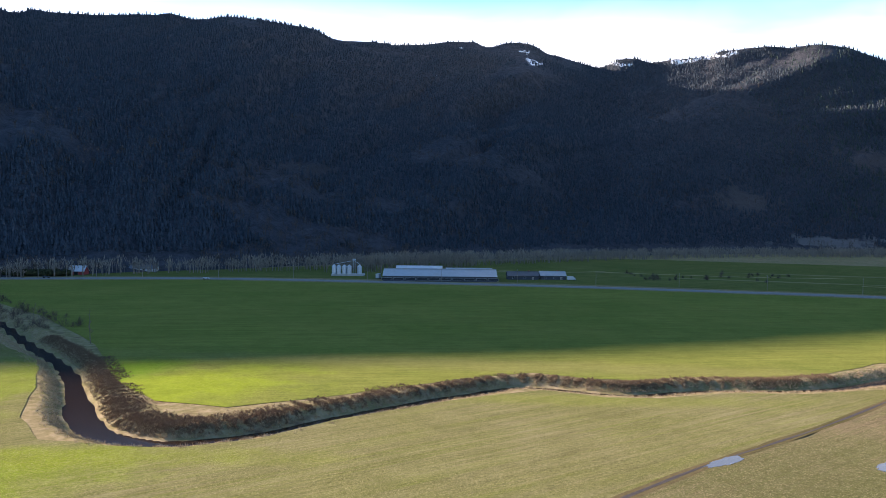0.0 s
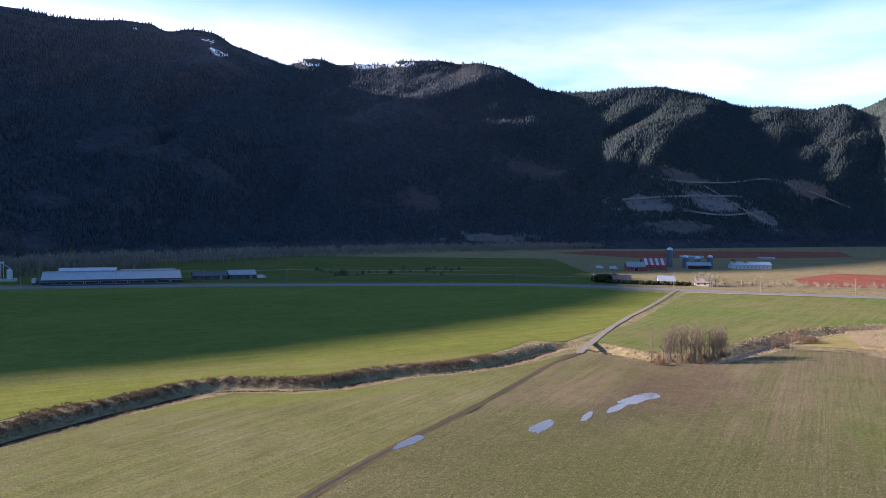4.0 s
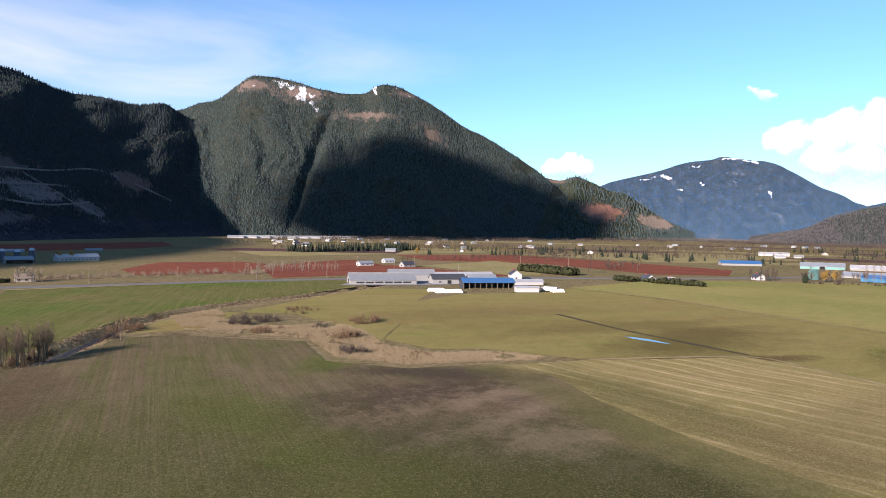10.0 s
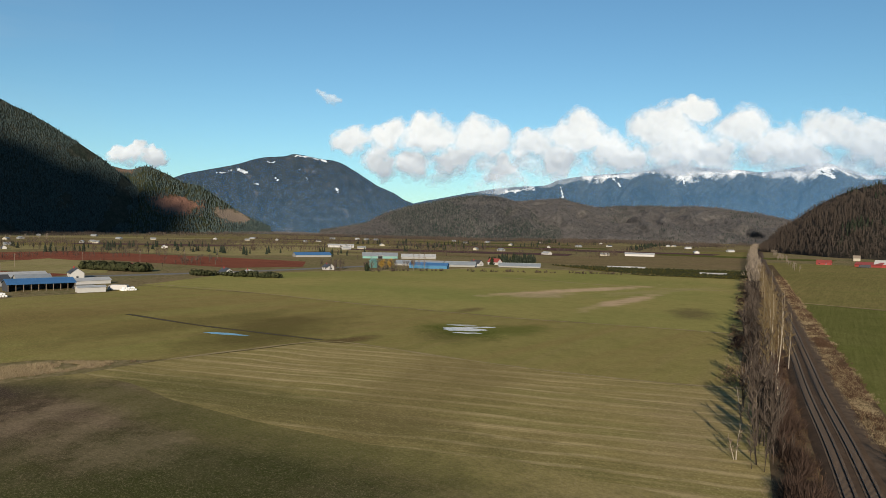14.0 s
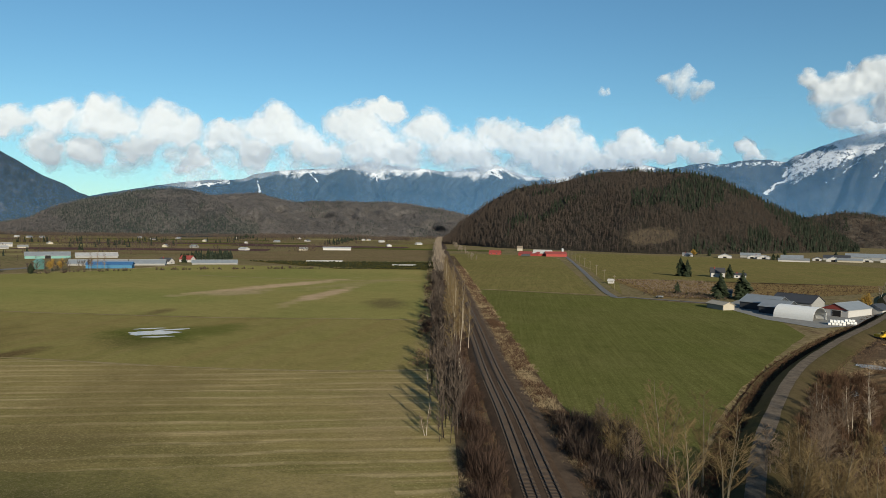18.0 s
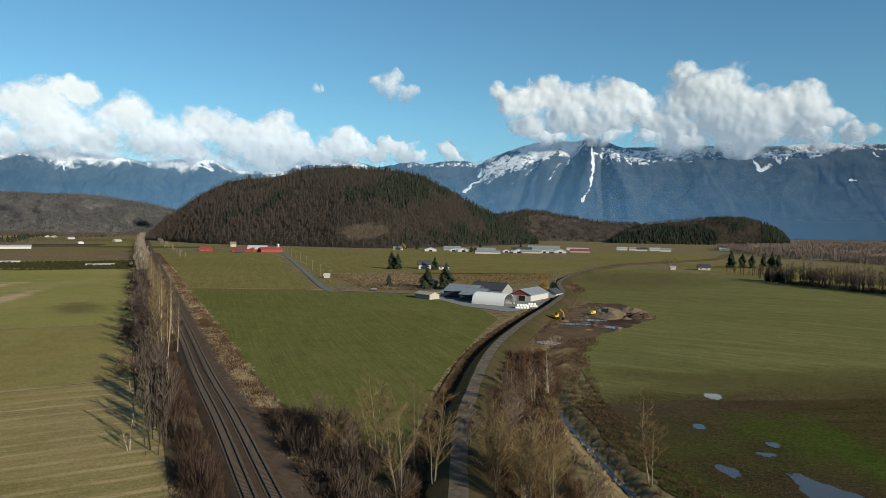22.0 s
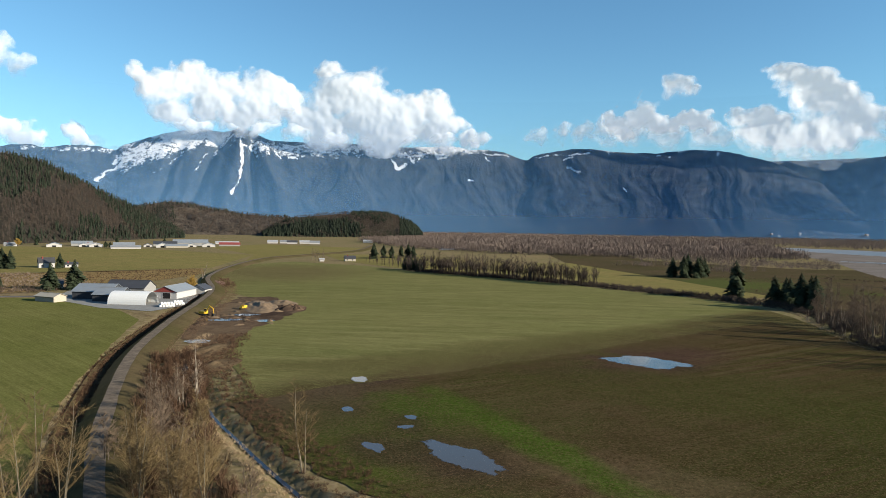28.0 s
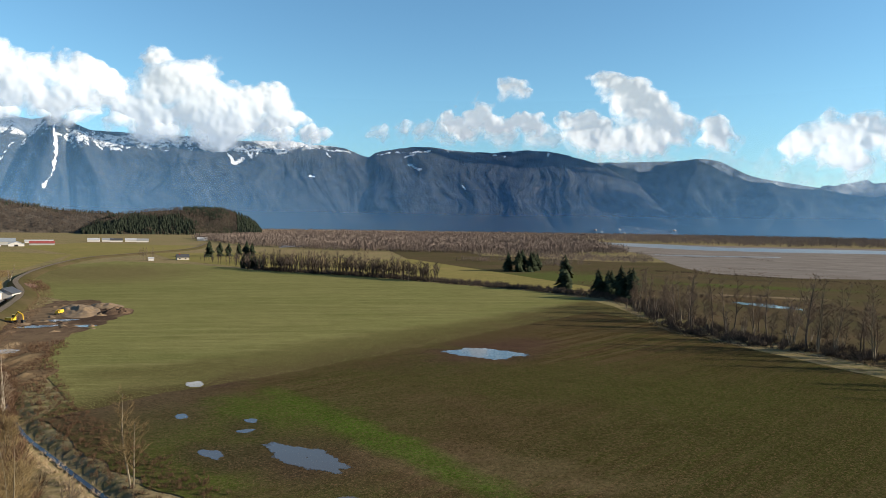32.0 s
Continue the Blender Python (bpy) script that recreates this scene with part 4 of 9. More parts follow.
# unseen high summit, added outside the view where the sun stands low, to shade the valley side
RIDGE_SUMMIT = [(-2600, 1250, 380, -1900, 950), (-2600, 1600, 820, -1800, 1230), (-2600, 1760, 1060, -1790, 1330), (-2600, 1960, 1225, -1760, 1500), (-2600, 2400, 1430, -1750, 1900), (-2600, 2850, 1590, -1750, 2350), (-2600, 3150, 1640, -1800, 2700), (-2600, 3450, 1430, -1900, 3000), (-2600, 3700, 700, -2100, 3300)]


class Mountain:
    """A slope from a foot line up to a ridge line and down behind it, with spurs and gullies."""

    def __init__(self, name, rows, label, nu=260, nv=46, gully=0.10, spur=320.0, power=1.15, seed=1, back=320.0, category="mountain", clefts=(), crest=3.0, slant=0.0, sharp=0.0):
        r = smooth_line(rows, 12.0)
        s = np.r_[0, np.cumsum(np.hypot(*np.diff(r[:, :2], axis=0).T))]
        u = np.linspace(0, s[-1], nu)
        R = np.stack([np.interp(u, s, r[:, i]) for i in range(5)], 1)
        R[:, 2] += crest * fbm(u / 45, u * 0 + seed, 4, seed + 50) * np.clip(R[:, 2] / 60, 0, 1)
        v = np.r_[np.linspace(0, 1, nv), 1.25, 1.8]
        grid = np.zeros((nu, len(v), 3))
        hollow = np.zeros((nu, len(v)))
        d = R[:, :2] - R[:, 3:5]
        ln = np.linalg.norm(d, axis=1)
        dn = d / ln[:, None]
        uu = u / s[-1]
        for j, t in enumerate(v):
            if t <= 1:
                p = R[:, 3:5] + d * t
                down = (1 - t) * np.hypot(ln, R[:, 2])
                mid = np.clip(4 * t * (1 - t), 0, 1) ** 0.75
                w = u + slant * down + 0.55 * spur * fbm(u / (1.7 * spur), down / (1.3 * spur), 3, seed + 20)
                g = np.zeros(nu)
                for k, (f, a) in enumerate(((1.0, 1.0), (2.3, 0.40), (5.1, 0.16), (11.0, 0.06))):
                    n = fbm(w * f / spur, down * f / (2.6 * spur), 3, seed + 3 * k)
                    g = g + a * (1 + sharp * k) * (0.55 - 2.2 * (np.sqrt(n * n + 0.012 / (1 + 12 * sharp)) - 0.08))
                for c0, c1, cw, cd in clefts:
                    g = g - cd * np.exp(-((uu - c0 - (c1 - c0) * t) / (cw * (0.6 + 0.6 * t))) ** 2)
                lift = mid * gully
                z = R[:, 2] * (t ** power) + R[:, 2] * lift * g * 0.75
                p = p - dn * (lift * g * 0.8 * ln)[:, None]
                hollow[:, j] = -g
            else:
                p = R[:, :2] + dn * (t - 1) * back
                z = R[:, 2] * (1 - (t - 1) * 0.75)
            grid[:, j, :2], grid[:, j, 2] = p, z - 0.5
        self.grid, self.nv, self.nu = grid, nv, nu
        k = len(v)
        i, j = np.meshgrid(np.arange(nu - 1), np.arange(k - 1), indexing="ij")
        a = (i * k + j).ravel()
        self.ob = link_mesh(name, grid.reshape(-1, 3), np.stack([a, a + k, a + k + 1, a + 1], 1), None, smooth=True)
        at = self.ob.data.attributes.new("hollow", "FLOAT", "POINT")
        at.data.foreach_set("value", hollow.ravel().astype(np.float32))
        tagged(self.ob, label, category, "", "structure")

    def cover(self, mat, flecks=(), ragged=0.55):
        """Lays the material on; flecks: snow as lines of (azimuth, elevation) with a half-width in degrees and a density."""
        self.ob.data.materials.append(mat)
        g = self.grid.reshape(-1, 3)
        A = np.degrees(np.arctan2(g[:, 0], g[:, 1])) % 360
        A = np.where(A > 300, A - 360, A)
        E = np.degrees(np.arctan2(g[:, 2] - 42, np.hypot(g[:, 0], g[:, 1])))
        A = A + 0.22 * fbm(A / 0.5, E / 0.5, 3, 61)
        E = E + 0.18 * fbm(A / 0.5 + 30, E / 0.5, 3, 62)
        out = np.zeros(len(g))
        tilt = np.interp(A, [140, 158, 167, 169, 172, 178, 200], [0, 1.4, 1.2, 0, -0.9, -0.3, 0])
        w = ragged * (1.1 * fbm((A - tilt * E) / 0.22, E / 1.4, 4, 63) + 0.8 * fbm(A / 0.7, E / 0.7, 3, 64))
        for line, wide, amount in flecks:
            d = np.full(len(g), 99.0)
            for (a0, e0), (a1, e1) in zip(line, line[1:]):
                da, de = a1 - a0, e1 - e0
                t = np.clip(((A - a0) * da + (E - e0) * de) / (da * da + de * de), 0, 1)
                d = np.minimum(d, np.hypot(A - a0 - t * da, E - e0 - t * de))
            out = np.maximum(out, amount * np.clip(1.2 - 0.9 * d / wide + w, 0, 1))
        at = self.ob.data.attributes.new("snow", "FLOAT", "POINT")
        at.data.foreach_set("value", out.astype(np.float32))

    def at(self, u, v):
        """Points of the slope for u along it and v up it, both 0 to 1."""
        x, y = u * (self.nu - 1.001), v * (self.nv - 1.001)
        i, j = x.astype(int), y.astype(int)
        fx, fy = (x - i)[:, None], (y - j)[:, None]
        g = self.grid
        return (g[i, j] * (1 - fx) + g[i + 1, j] * fx) * (1 - fy) + (g[i, j + 1] * (1 - fx) + g[i + 1, j + 1] * fx) * fy

    def toward(self, az, el):
        """The point of the slope that is seen in that direction from the valley floor's middle."""
        g = self.grid[:, :self.nv].reshape(-1, 3)
        da = (np.degrees(np.arctan2(g[:, 0], g[:, 1])) - az + 180) % 360 - 180
        de = np.degrees(np.arctan2(g[:, 2] - 42, np.hypot(g[:, 0], g[:, 1]))) - el
        return g[np.argmin(da ** 2 + de ** 2)]

    def spot(self, az, el, wide, high, colour, amount, ragged=1.2, grain=0.03):
        """A patch of the slope, half-sizes in degrees, as slope_mat takes it."""
        x, y, z = self.toward(az, el)
        m = radians(1) * math.hypot(x, y)
        return (x, y, z, wide * m, max(wide * m, 90.0), high * m, 0, colour, amount, ragged, grain)


def slope_mat(name, a, b, scale=0.02, spots=(), snow=None, rock=0.0, relief=6.0):
    """Forest floor and far forest; spots: (x, y, z, rx, ry, rz, turn, colour, amount); snow: (from, to, amount, unevenness, lower in gullies)."""
    k = Nodes(name, 0.95, 0.1)
    f = k.noise(scale, 6, 0.7)
    c = k.mix(k.ramp(f, 0.35, 0.68), a, b)
    c = k.mix(k.ramp(k.noise(scale * 7, 5, 0.8), 0.45, 0.7), c, tuple(v * 0.4 for v in a))
    c = k.mix(k.math("MULTIPLY", k.ramp(k.noise(0.06, 4, 0.8), 0.5, 0.7), 0.5), c, tuple(v * 0.3 for v in a))
    c = k.mix(k.math("MULTIPLY", k.ramp(k.noise(0.045, 5, 0.8, k.mapped((300, 90, 40))), 0.55, 0.72), 0.45), c, tuple(v * 1.7 for v in b))
    if rock:
        c = k.mix(k.math("MULTIPLY", k.ramp(k.noise(scale * 0.6, 6, 0.75), 0.58, 0.7), rock), c, (0.20, 0.16, 0.13))
    for x, y, z, rx, ry, rz, turn, col, amt, *rg in spots:
        c = k.mix(k.math("MULTIPLY", k.spot(x, y, rx, ry, turn, 0.3, rg[0] if rg else 0.9, rg[1] if rg else 0.02, z, rz), amt), c, col)
    if snow:
        lo, hi, amt, ragged, gully = snow    # heights between which snow sets in, its unevenness, and how much lower it lies in gullies
        sep = k.t.nodes.new("ShaderNodeSeparateXYZ")
        k.link(k.pos, sep.inputs[0])
        hol = k.t.nodes.new("ShaderNodeAttribute")
        hol.attribute_name = "hollow"
        n = k.math("SUBTRACT", k.noise(1.0, 7, 0.68, k.mapped((0, 0, 0), 0, (1 / 75, 1 / 75, 1 / 200)), 0.4), 0.5)
        big = k.math("SUBTRACT", k.noise(0.0026, 3), 0.5)
        h = k.math("ADD", sep.outputs[2], k.math("MULTIPLY", n, 2.0 * ragged))
        h = k.math("ADD", h, k.math("MULTIPLY", hol.outputs["Fac"], gully))
        h = k.math("ADD", h, k.math("MULTIPLY", big, 1.6 * ragged))
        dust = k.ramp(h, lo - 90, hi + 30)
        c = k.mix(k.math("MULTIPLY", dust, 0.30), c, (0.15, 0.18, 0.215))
        c = k.mix(k.math("MULTIPLY", k.ramp(h, 0.5 * (lo + hi) - 8, 0.5 * (lo + hi) + 34), amt), c, SNOW)
    lie = k.t.nodes.new("ShaderNodeAttribute")
    lie.attribute_name = "snow"
    thin = k.math("ADD", lie.outputs["Fac"], k.math("MULTIPLY", k.math("SUBTRACT", k.noise(0.035, 6, 0.8), 0.5), 2.2))
    c = k.mix(k.math("MULTIPLY", k.ramp(thin, 0.48, 0.72), 0.9), c, SNOW)
    k.color(c)
    k.bump(k.noise(scale * 5, 6, 0.75), 1.0, relief)
    return k.done()


# bluish base colour that carries the haze before the forested mountainside
FOREST_HAZED = (0.034, 0.040, 0.050)
SNOW = (0.80, 0.82, 0.86)
ROCK, RUSSET_SLOPE, SCREE = (0.16, 0.12, 0.10), (0.15, 0.105, 0.085), (0.20, 0.175, 0.16)
mt_west = Mountain("mountain_west", ridge(SKY_WEST, [(82, 4700, 4200), (113, 4700, 4200)]), "blue hazy rounded mountain with streaks of snow", 420, 80, 0.08, 330, seed=4)
mt_snowy = Mountain("mountain_snowy", ridge(SKY_SNOWY, [(104, 4850, 4300), (156, 4850, 4300)]), "distant blue mountain range with a snowy crest", 700, 80, 0.10, 260, seed=5, sharp=0.3)
mt_north = Mountain("mountain_north", ridge(SKY_NORTH, [(149, 4720, 4050), (217, 4700, 4000)]), "long blue mountain with snow chutes under its peak", 1100, 110, 0.062, 420, seed=6, crest=5.0, slant=-0.2,
                    clefts=[(0.27, 0.30, 0.012, -1.3), (0.345, 0.318, 0.014, -1.3), (0.312, 0.306, 0.005, 1.4), (0.225, 0.275, 0.008, 1.2), (0.19, 0.235, 0.007, 0.9)])
mt_ne = Mountain("mountain_northeast", ridge(SKY_NORTHEAST, [(202, 4880, 4400), (246, 4800, 4300)]), "far blue mountain shoulder", 260, 40, 0.12, 420, seed=7)
mt_fe = Mountain("mountain_far_east", ridge(SKY_FAR_EAST, [(221, 4950, 4700), (239, 4950, 4700)]), "small distant snowy peaks", 140, 24, 0.14, 180, seed=17, crest=16.0)
mt_low_back = Mountain("hill_low_back", ridge(SKY_LOW_BACK, [(112, 3650, 3000), (140, 3600, 2900)], 5), "low brown wooded ridge", 240, 40, 0.20, 260, 0.9, seed=18, category="hill")
mt_low = Mountain("hill_low", ridge(SKY_LOW, [(99, 3200, 2800), (106, 3200, 2600), (119, 3150, 2550)], 5), "low wooded hill with dark and bare trees", 200, 40, 0.20, 260, 0.85, seed=8, category="hill")
mt_twin = Mountain("mountain_twin", ridge(SKY_TWIN, [(50, 3300, 2500), (55, 3250, 2350), (58, 3100, 2400), (70, 3000, 2500), (77, 3100, 2700), (89, 3300, 3150)], 7), "twin-peaked forested mountain with snowy rock at its top", 420, 90, 0.06, 340, seed=9, clefts=[(0.33, 0.43, 0.012, 0.6), (0.20, 0.17, 0.02, 0.3), (0.52, 0.50, 0.02, 0.25), (0.66, 0.60, 0.03, 0.2)])
mt_knoll = Mountain("hill_knoll", ridge(SKY_KNOLL, [(79, 3500, 3050), (86, 3400, 2950), (95.5, 3300, 3200)], 10), "small forested hill with a russet clearing", 140, 30, 0.10, 200, seed=10, category="hill")
mt_south = Mountain("mountain_south", RIDGE_SOUTH, "steep dark forested mountainside with a logged clearing at its foot", 800, 84, 0.065, 420, seed=11, slant=0.5)
mt_summit = Mountain("unseen_summit", RIDGE_SUMMIT, "unseen high summit added to shade the valley side", 160, 30, 0.08, 500, seed=15)
mt_hill = Mountain("hill_wooded", ridge(SKY_HILL, [(133.9, 1950, 1800), (138.4, 1950, 1500), (147.6, 1950, 1340), (152, 1950, 1300), (158.2, 1950, 1450), (164.8, 2000, 1850)], 5), "round hill covered with bare and evergreen trees", 200, 50, 0.045, 220, 0.8, seed=13, category="hill")
mt_knob_back = Mountain("hill_brown", ridge(SKY_KNOB_BACK, [(157, 2750, 2350), (177.5, 2700, 2300)], 3), "low brown wooded rise behind the hill", 140, 26, 0.12, 160, 0.7, seed=19, category="hill")
mt_knob = Mountain("hill_dark", ridge(SKY_KNOB, [(170, 2500, 2150), (183.5, 2500, 2200)], 3), "low dark wooded knob beside the river", 140, 26, 0.12, 160, 0.7, seed=14, category="hill")

SPOTS_SOUTH = [mt_south.spot(40.5, 1.9, 2.6, 1.0, SCREE, 0.6, 2.6, 0.05), mt_south.spot(45, 2.1, 3.0, 1.2, SCREE, 0.75, 2.6, 0.05), mt_south.spot(42.5, 0.2, 4.4, 0.7, (0.13, 0.11, 0.10), 0.7, 2.6, 0.05), mt_south.spot(48.5, 0.9, 1.6, 0.8, SCREE, 0.6, 2.6, 0.05), mt_south.spot(43, 4.0, 3.4, 0.9, RUSSET_SLOPE, 0.6, 2.4), mt_south.spot(51.5, 3.0, 2.8, 0.9, RUSSET_SLOPE, 0.85, 2.0),
               mt_south.spot(31, 4.6, 3.2, 1.0, (0.075, 0.058, 0.052), 0.6, 2.6), mt_south.spot(22, 2.0, 2.4, 1.2, (0.08, 0.065, 0.055), 0.5, 2.8), mt_south.spot(28, -0.9, 4.0, 0.35, (0.16, 0.15, 0.14), 0.6, 2.6), mt_south.spot(-12, 4.5, 2.6, 0.8, (0.06, 0.05, 0.045), 0.4, 2.6)]
SPOTS_TWIN = [mt_twin.spot(60.2, 10.9, 1.2, 0.8, ROCK, 0.9, 1.8, 0.02), mt_twin.spot(64, 10.4, 2.1, 0.9, ROCK, 0.9, 1.8, 0.02), mt_twin.spot(69.2, 8.9, 2.8, 0.4, ROCK, 0.75, 2.6, 0.02), mt_twin.spot(74.6, 7.5, 0.9, 1.0, ROCK, 0.6, 2.8, 0.02), mt_twin.spot(72.4, 10.6, 1.2, 0.4, ROCK, 0.6, 2.4, 0.02)]
SPOTS_KNOLL = [mt_knoll.spot(88.3, 1.4, 1.9, 0.8, (0.24, 0.125, 0.09), 0.95, 1.3, 0.02), mt_knoll.spot(84.3, 3.9, 0.6, 0.6, (0.20, 0.13, 0.10), 0.8, 1.6), mt_knoll.spot(92.6, 0.6, 1.8, 0.8, (0.22, 0.17, 0.135), 0.85, 1.6)]
FLECKS_NORTH = [([(160.6, 4.6), (164, 5.8), (167.5, 6.7)], 1.0, 0.72), ([(169.8, 6.0), (173.5, 5.8), (178, 6.0)], 0.7, 0.64), ([(178.5, 5.7), (185.6, 5.8)], 0.5, 0.62), ([(154, 5.0), (160, 5.2)], 0.3, 0.55),
                ([(158.7, 2.9), (160.1, 4.0), (161.6, 5.1), (163.5, 6.1)], 0.24, 0.86), ([(163.2, 6.3), (165.5, 6.9), (167.6, 7.0)], 0.36, 0.86), ([(164.2, 5.4), (166.3, 6.5)], 0.30, 0.77), ([(161.0, 3.9), (163.3, 5.1), (165.2, 5.9)], 0.15, 0.65), ([(159.4, 5.0), (161.5, 5.9)], 0.24, 0.65), ([(154, 4.9), (158, 5.1)], 0.19, 0.52), ([(162.6, 3.6), (164.6, 5.0)], 0.09, 0.60), ([(165.6, 4.0), (166.6, 5.6)], 0.08, 0.60), ([(166.8, 5.0), (168.4, 6.8)], 0.14, 0.60),
                ([(168.2, 2.2), (168.8, 3.6), (169.0, 5.0), (169.0, 6.8)], 0.11, 0.86), ([(169.2, 6.0), (170.2, 5.2)], 0.12, 0.69), ([(170.6, 6.4), (172.0, 5.2)], 0.10, 0.73), ([(171.8, 6.3), (173.4, 5.1)], 0.10, 0.69), ([(172.6, 5.2), (173.4, 5.3)], 0.17, 0.60), ([(173.0, 6.2), (178.5, 6.1)], 0.19, 0.60), ([(174.0, 6.0), (174.6, 5.4)], 0.09, 0.69), ([(176.2, 6.1), (176.6, 5.5)], 0.09, 0.69), ([(177.6, 5.9), (178.2, 5.4)], 0.09, 0.60),
                ([(179.0, 5.9), (180.3, 5.8)], 0.22, 0.86), ([(180.6, 6.0), (181.0, 5.2), (181.6, 4.6)], 0.14, 0.82), ([(181.4, 4.6), (182.0, 4.9)], 0.17, 0.86), ([(182.0, 5.9), (182.6, 5.1)], 0.14, 0.82), ([(183.4, 6.0), (183.0, 5.3)], 0.10, 0.77), ([(184.4, 6.0), (184.7, 5.4), (185.4, 5.5)], 0.19, 0.86), ([(186.5, 6.1), (190.5, 5.7)], 0.10, 0.69), ([(188.4, 5.8), (188.8, 5.3)], 0.11, 0.73), ([(187.2, 3.65), (187.6, 3.6)], 0.09, 0.86), ([(192.6, 5.6), (197.0, 6.0)], 0.09, 0.69), ([(195.2, 4.8), (196.3, 4.5)], 0.14, 0.69), ([(194.9, 5.4), (195.6, 5.7)], 0.12, 0.73), ([(202.0, 5.7), (203.0, 5.6)], 0.07, 0.77), ([(199.5, 3.4), (199.8, 2.9)], 0.05, 0.77)]
FLECKS_WEST = [([(93.0, 4.3), (93.5, 4.05)], 0.14, 0.8), ([(95.3, 5.05), (95.9, 5.05)], 0.10, 0.9), ([(97.2, 5.45), (98.3, 5.6), (99.8, 5.2)], 0.08, 0.95), ([(95.7, 3.75), (96.0, 3.6)], 0.12, 0.8), ([(100.7, 3.1), (100.8, 2.5)], 0.08, 0.9), ([(99.7, 3.0), (99.9, 2.7)], 0.08, 0.75), ([(91.4, 4.0), (92.6, 4.2)], 0.10, 0.7), ([(98.2, 3.9), (98.4, 3.4)], 0.08, 0.6), ([(97.0, 4.4), (97.8, 4.6)], 0.08, 0.65), ([(94.2, 3.3), (94.6, 3.1)], 0.08, 0.6)]
FLECKS_TWIN = [([(62.2, 11.1), (63.4, 10.9), (64.8, 10.3)], 0.30, 0.85), ([(63.6, 10.4), (64.8, 9.7)], 0.3, 0.7), ([(64.6, 9.7), (65.3, 9.2)], 0.2, 0.7), ([(61.8, 11.3), (63.2, 11.3)], 0.10, 0.9), ([(60.2, 11.2), (60.6, 10.6)], 0.16, 0.5), ([(69.8, 11.0), (70.2, 10.4)], 0.2, 1.0), ([(71.4, 11.2), (73.0, 10.4)], 0.12, 0.5)]
FLECKS_SOUTH = [([(12.2, 12.8), (13.6, 12.7)], 0.2, 1.0), ([(16.8, 12.65), (19.0, 12.8), (21.4, 13.0)], 0.24, 1.0), ([(5.0, 13.95), (5.6, 13.8)], 0.2, 0.8), ([(5.5, 13.2), (6.6, 13.0)], 0.26, 0.75), ([(0.0, 14.2), (0.8, 14.15)], 0.12, 0.8), ([(-2.1, 12.2), (-1.7, 11.6)], 0.06, 1.0)]
FLECKS_SNOWY = [([(128.0, 4.7), (128.5, 3.7)], 0.10, 1.0), ([(118.9, 3.5), (119.1, 2.7)], 0.10, 0.9), ([(121.5, 4.2), (127.5, 4.85)], 0.16, 0.75), ([(134.0, 4.5), (138.6, 4.9)], 0.20, 0.9), ([(129.4, 4.7), (133.2, 4.5)], 0.12, 0.7), ([(113.5, 3.0), (116.8, 3.3)], 0.16, 0.75), ([(137.4, 4.6), (138.6, 4.2)], 0.14, 0.8), ([(123.0, 4.2), (123.6, 3.5)], 0.1, 0.7), ([(145.0, 4.9), (150.5, 4.9)], 0.2, 0.6)]
mt_south.cover(slope_mat("forest_slope_south", FOREST_HAZED, (0.058, 0.055, 0.060), 0.012, SPOTS_SOUTH), FLECKS_SOUTH)
mt_summit.cover(slope_mat("forest_slope_summit", FOREST_HAZED, (0.058, 0.055, 0.060), 0.012))
mt_twin.cover(slope_mat("forest_slope_twin", (0.026, 0.037, 0.028), (0.060, 0.058, 0.044), 0.010, SPOTS_TWIN), FLECKS_TWIN, 0.9)
mt_knoll.cover(slope_mat("forest_slope_knoll", (0.030, 0.042, 0.020), (0.06, 0.055, 0.03), 0.012, SPOTS_KNOLL))
# low hills' base colours greyed in place of the haze before them
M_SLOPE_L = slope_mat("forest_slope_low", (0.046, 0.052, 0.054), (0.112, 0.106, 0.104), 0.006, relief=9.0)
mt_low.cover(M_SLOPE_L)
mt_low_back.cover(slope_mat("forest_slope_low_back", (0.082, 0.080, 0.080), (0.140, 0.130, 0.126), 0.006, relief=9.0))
mt_hill.cover(slope_mat("forest_slope_hill", (0.034, 0.030, 0.023), (0.058, 0.049, 0.039), 0.02, [mt_hill.spot(150.5, -0.4, 1.5, 0.7, (0.22, 0.17, 0.11), 0.6)]))
M_SLOPE_B = slope_mat("forest_slope_knob", (0.030, 0.034, 0.020), (0.085, 0.065, 0.045), 0.015)
mt_knob.cover(M_SLOPE_B)
mt_knob_back.cover(slope_mat("forest_slope_rise", (0.060, 0.052, 0.042), (0.120, 0.098, 0.080), 0.012))
mt_west.cover(slope_mat("far_slope_west", (0.013, 0.016, 0.017), (0.046, 0.046, 0.043), 0.018, relief=9.0, rock=0.5), FLECKS_WEST)
# the blue of distance haze is put into these far slopes' base colours
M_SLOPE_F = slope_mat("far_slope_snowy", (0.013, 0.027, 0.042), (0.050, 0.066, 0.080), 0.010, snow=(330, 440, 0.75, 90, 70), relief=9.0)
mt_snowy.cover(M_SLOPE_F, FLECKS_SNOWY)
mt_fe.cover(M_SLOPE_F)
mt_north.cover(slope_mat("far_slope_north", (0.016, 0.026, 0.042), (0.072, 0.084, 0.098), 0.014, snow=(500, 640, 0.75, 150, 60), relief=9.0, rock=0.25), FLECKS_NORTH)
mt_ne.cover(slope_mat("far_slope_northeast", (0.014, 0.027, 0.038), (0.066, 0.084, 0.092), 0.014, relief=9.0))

# ---- trees ----
def conifer_shape(tiers=4, sides=6, width=0.17, seed=0):
    r = random.Random(seed)
    V, F = [], []
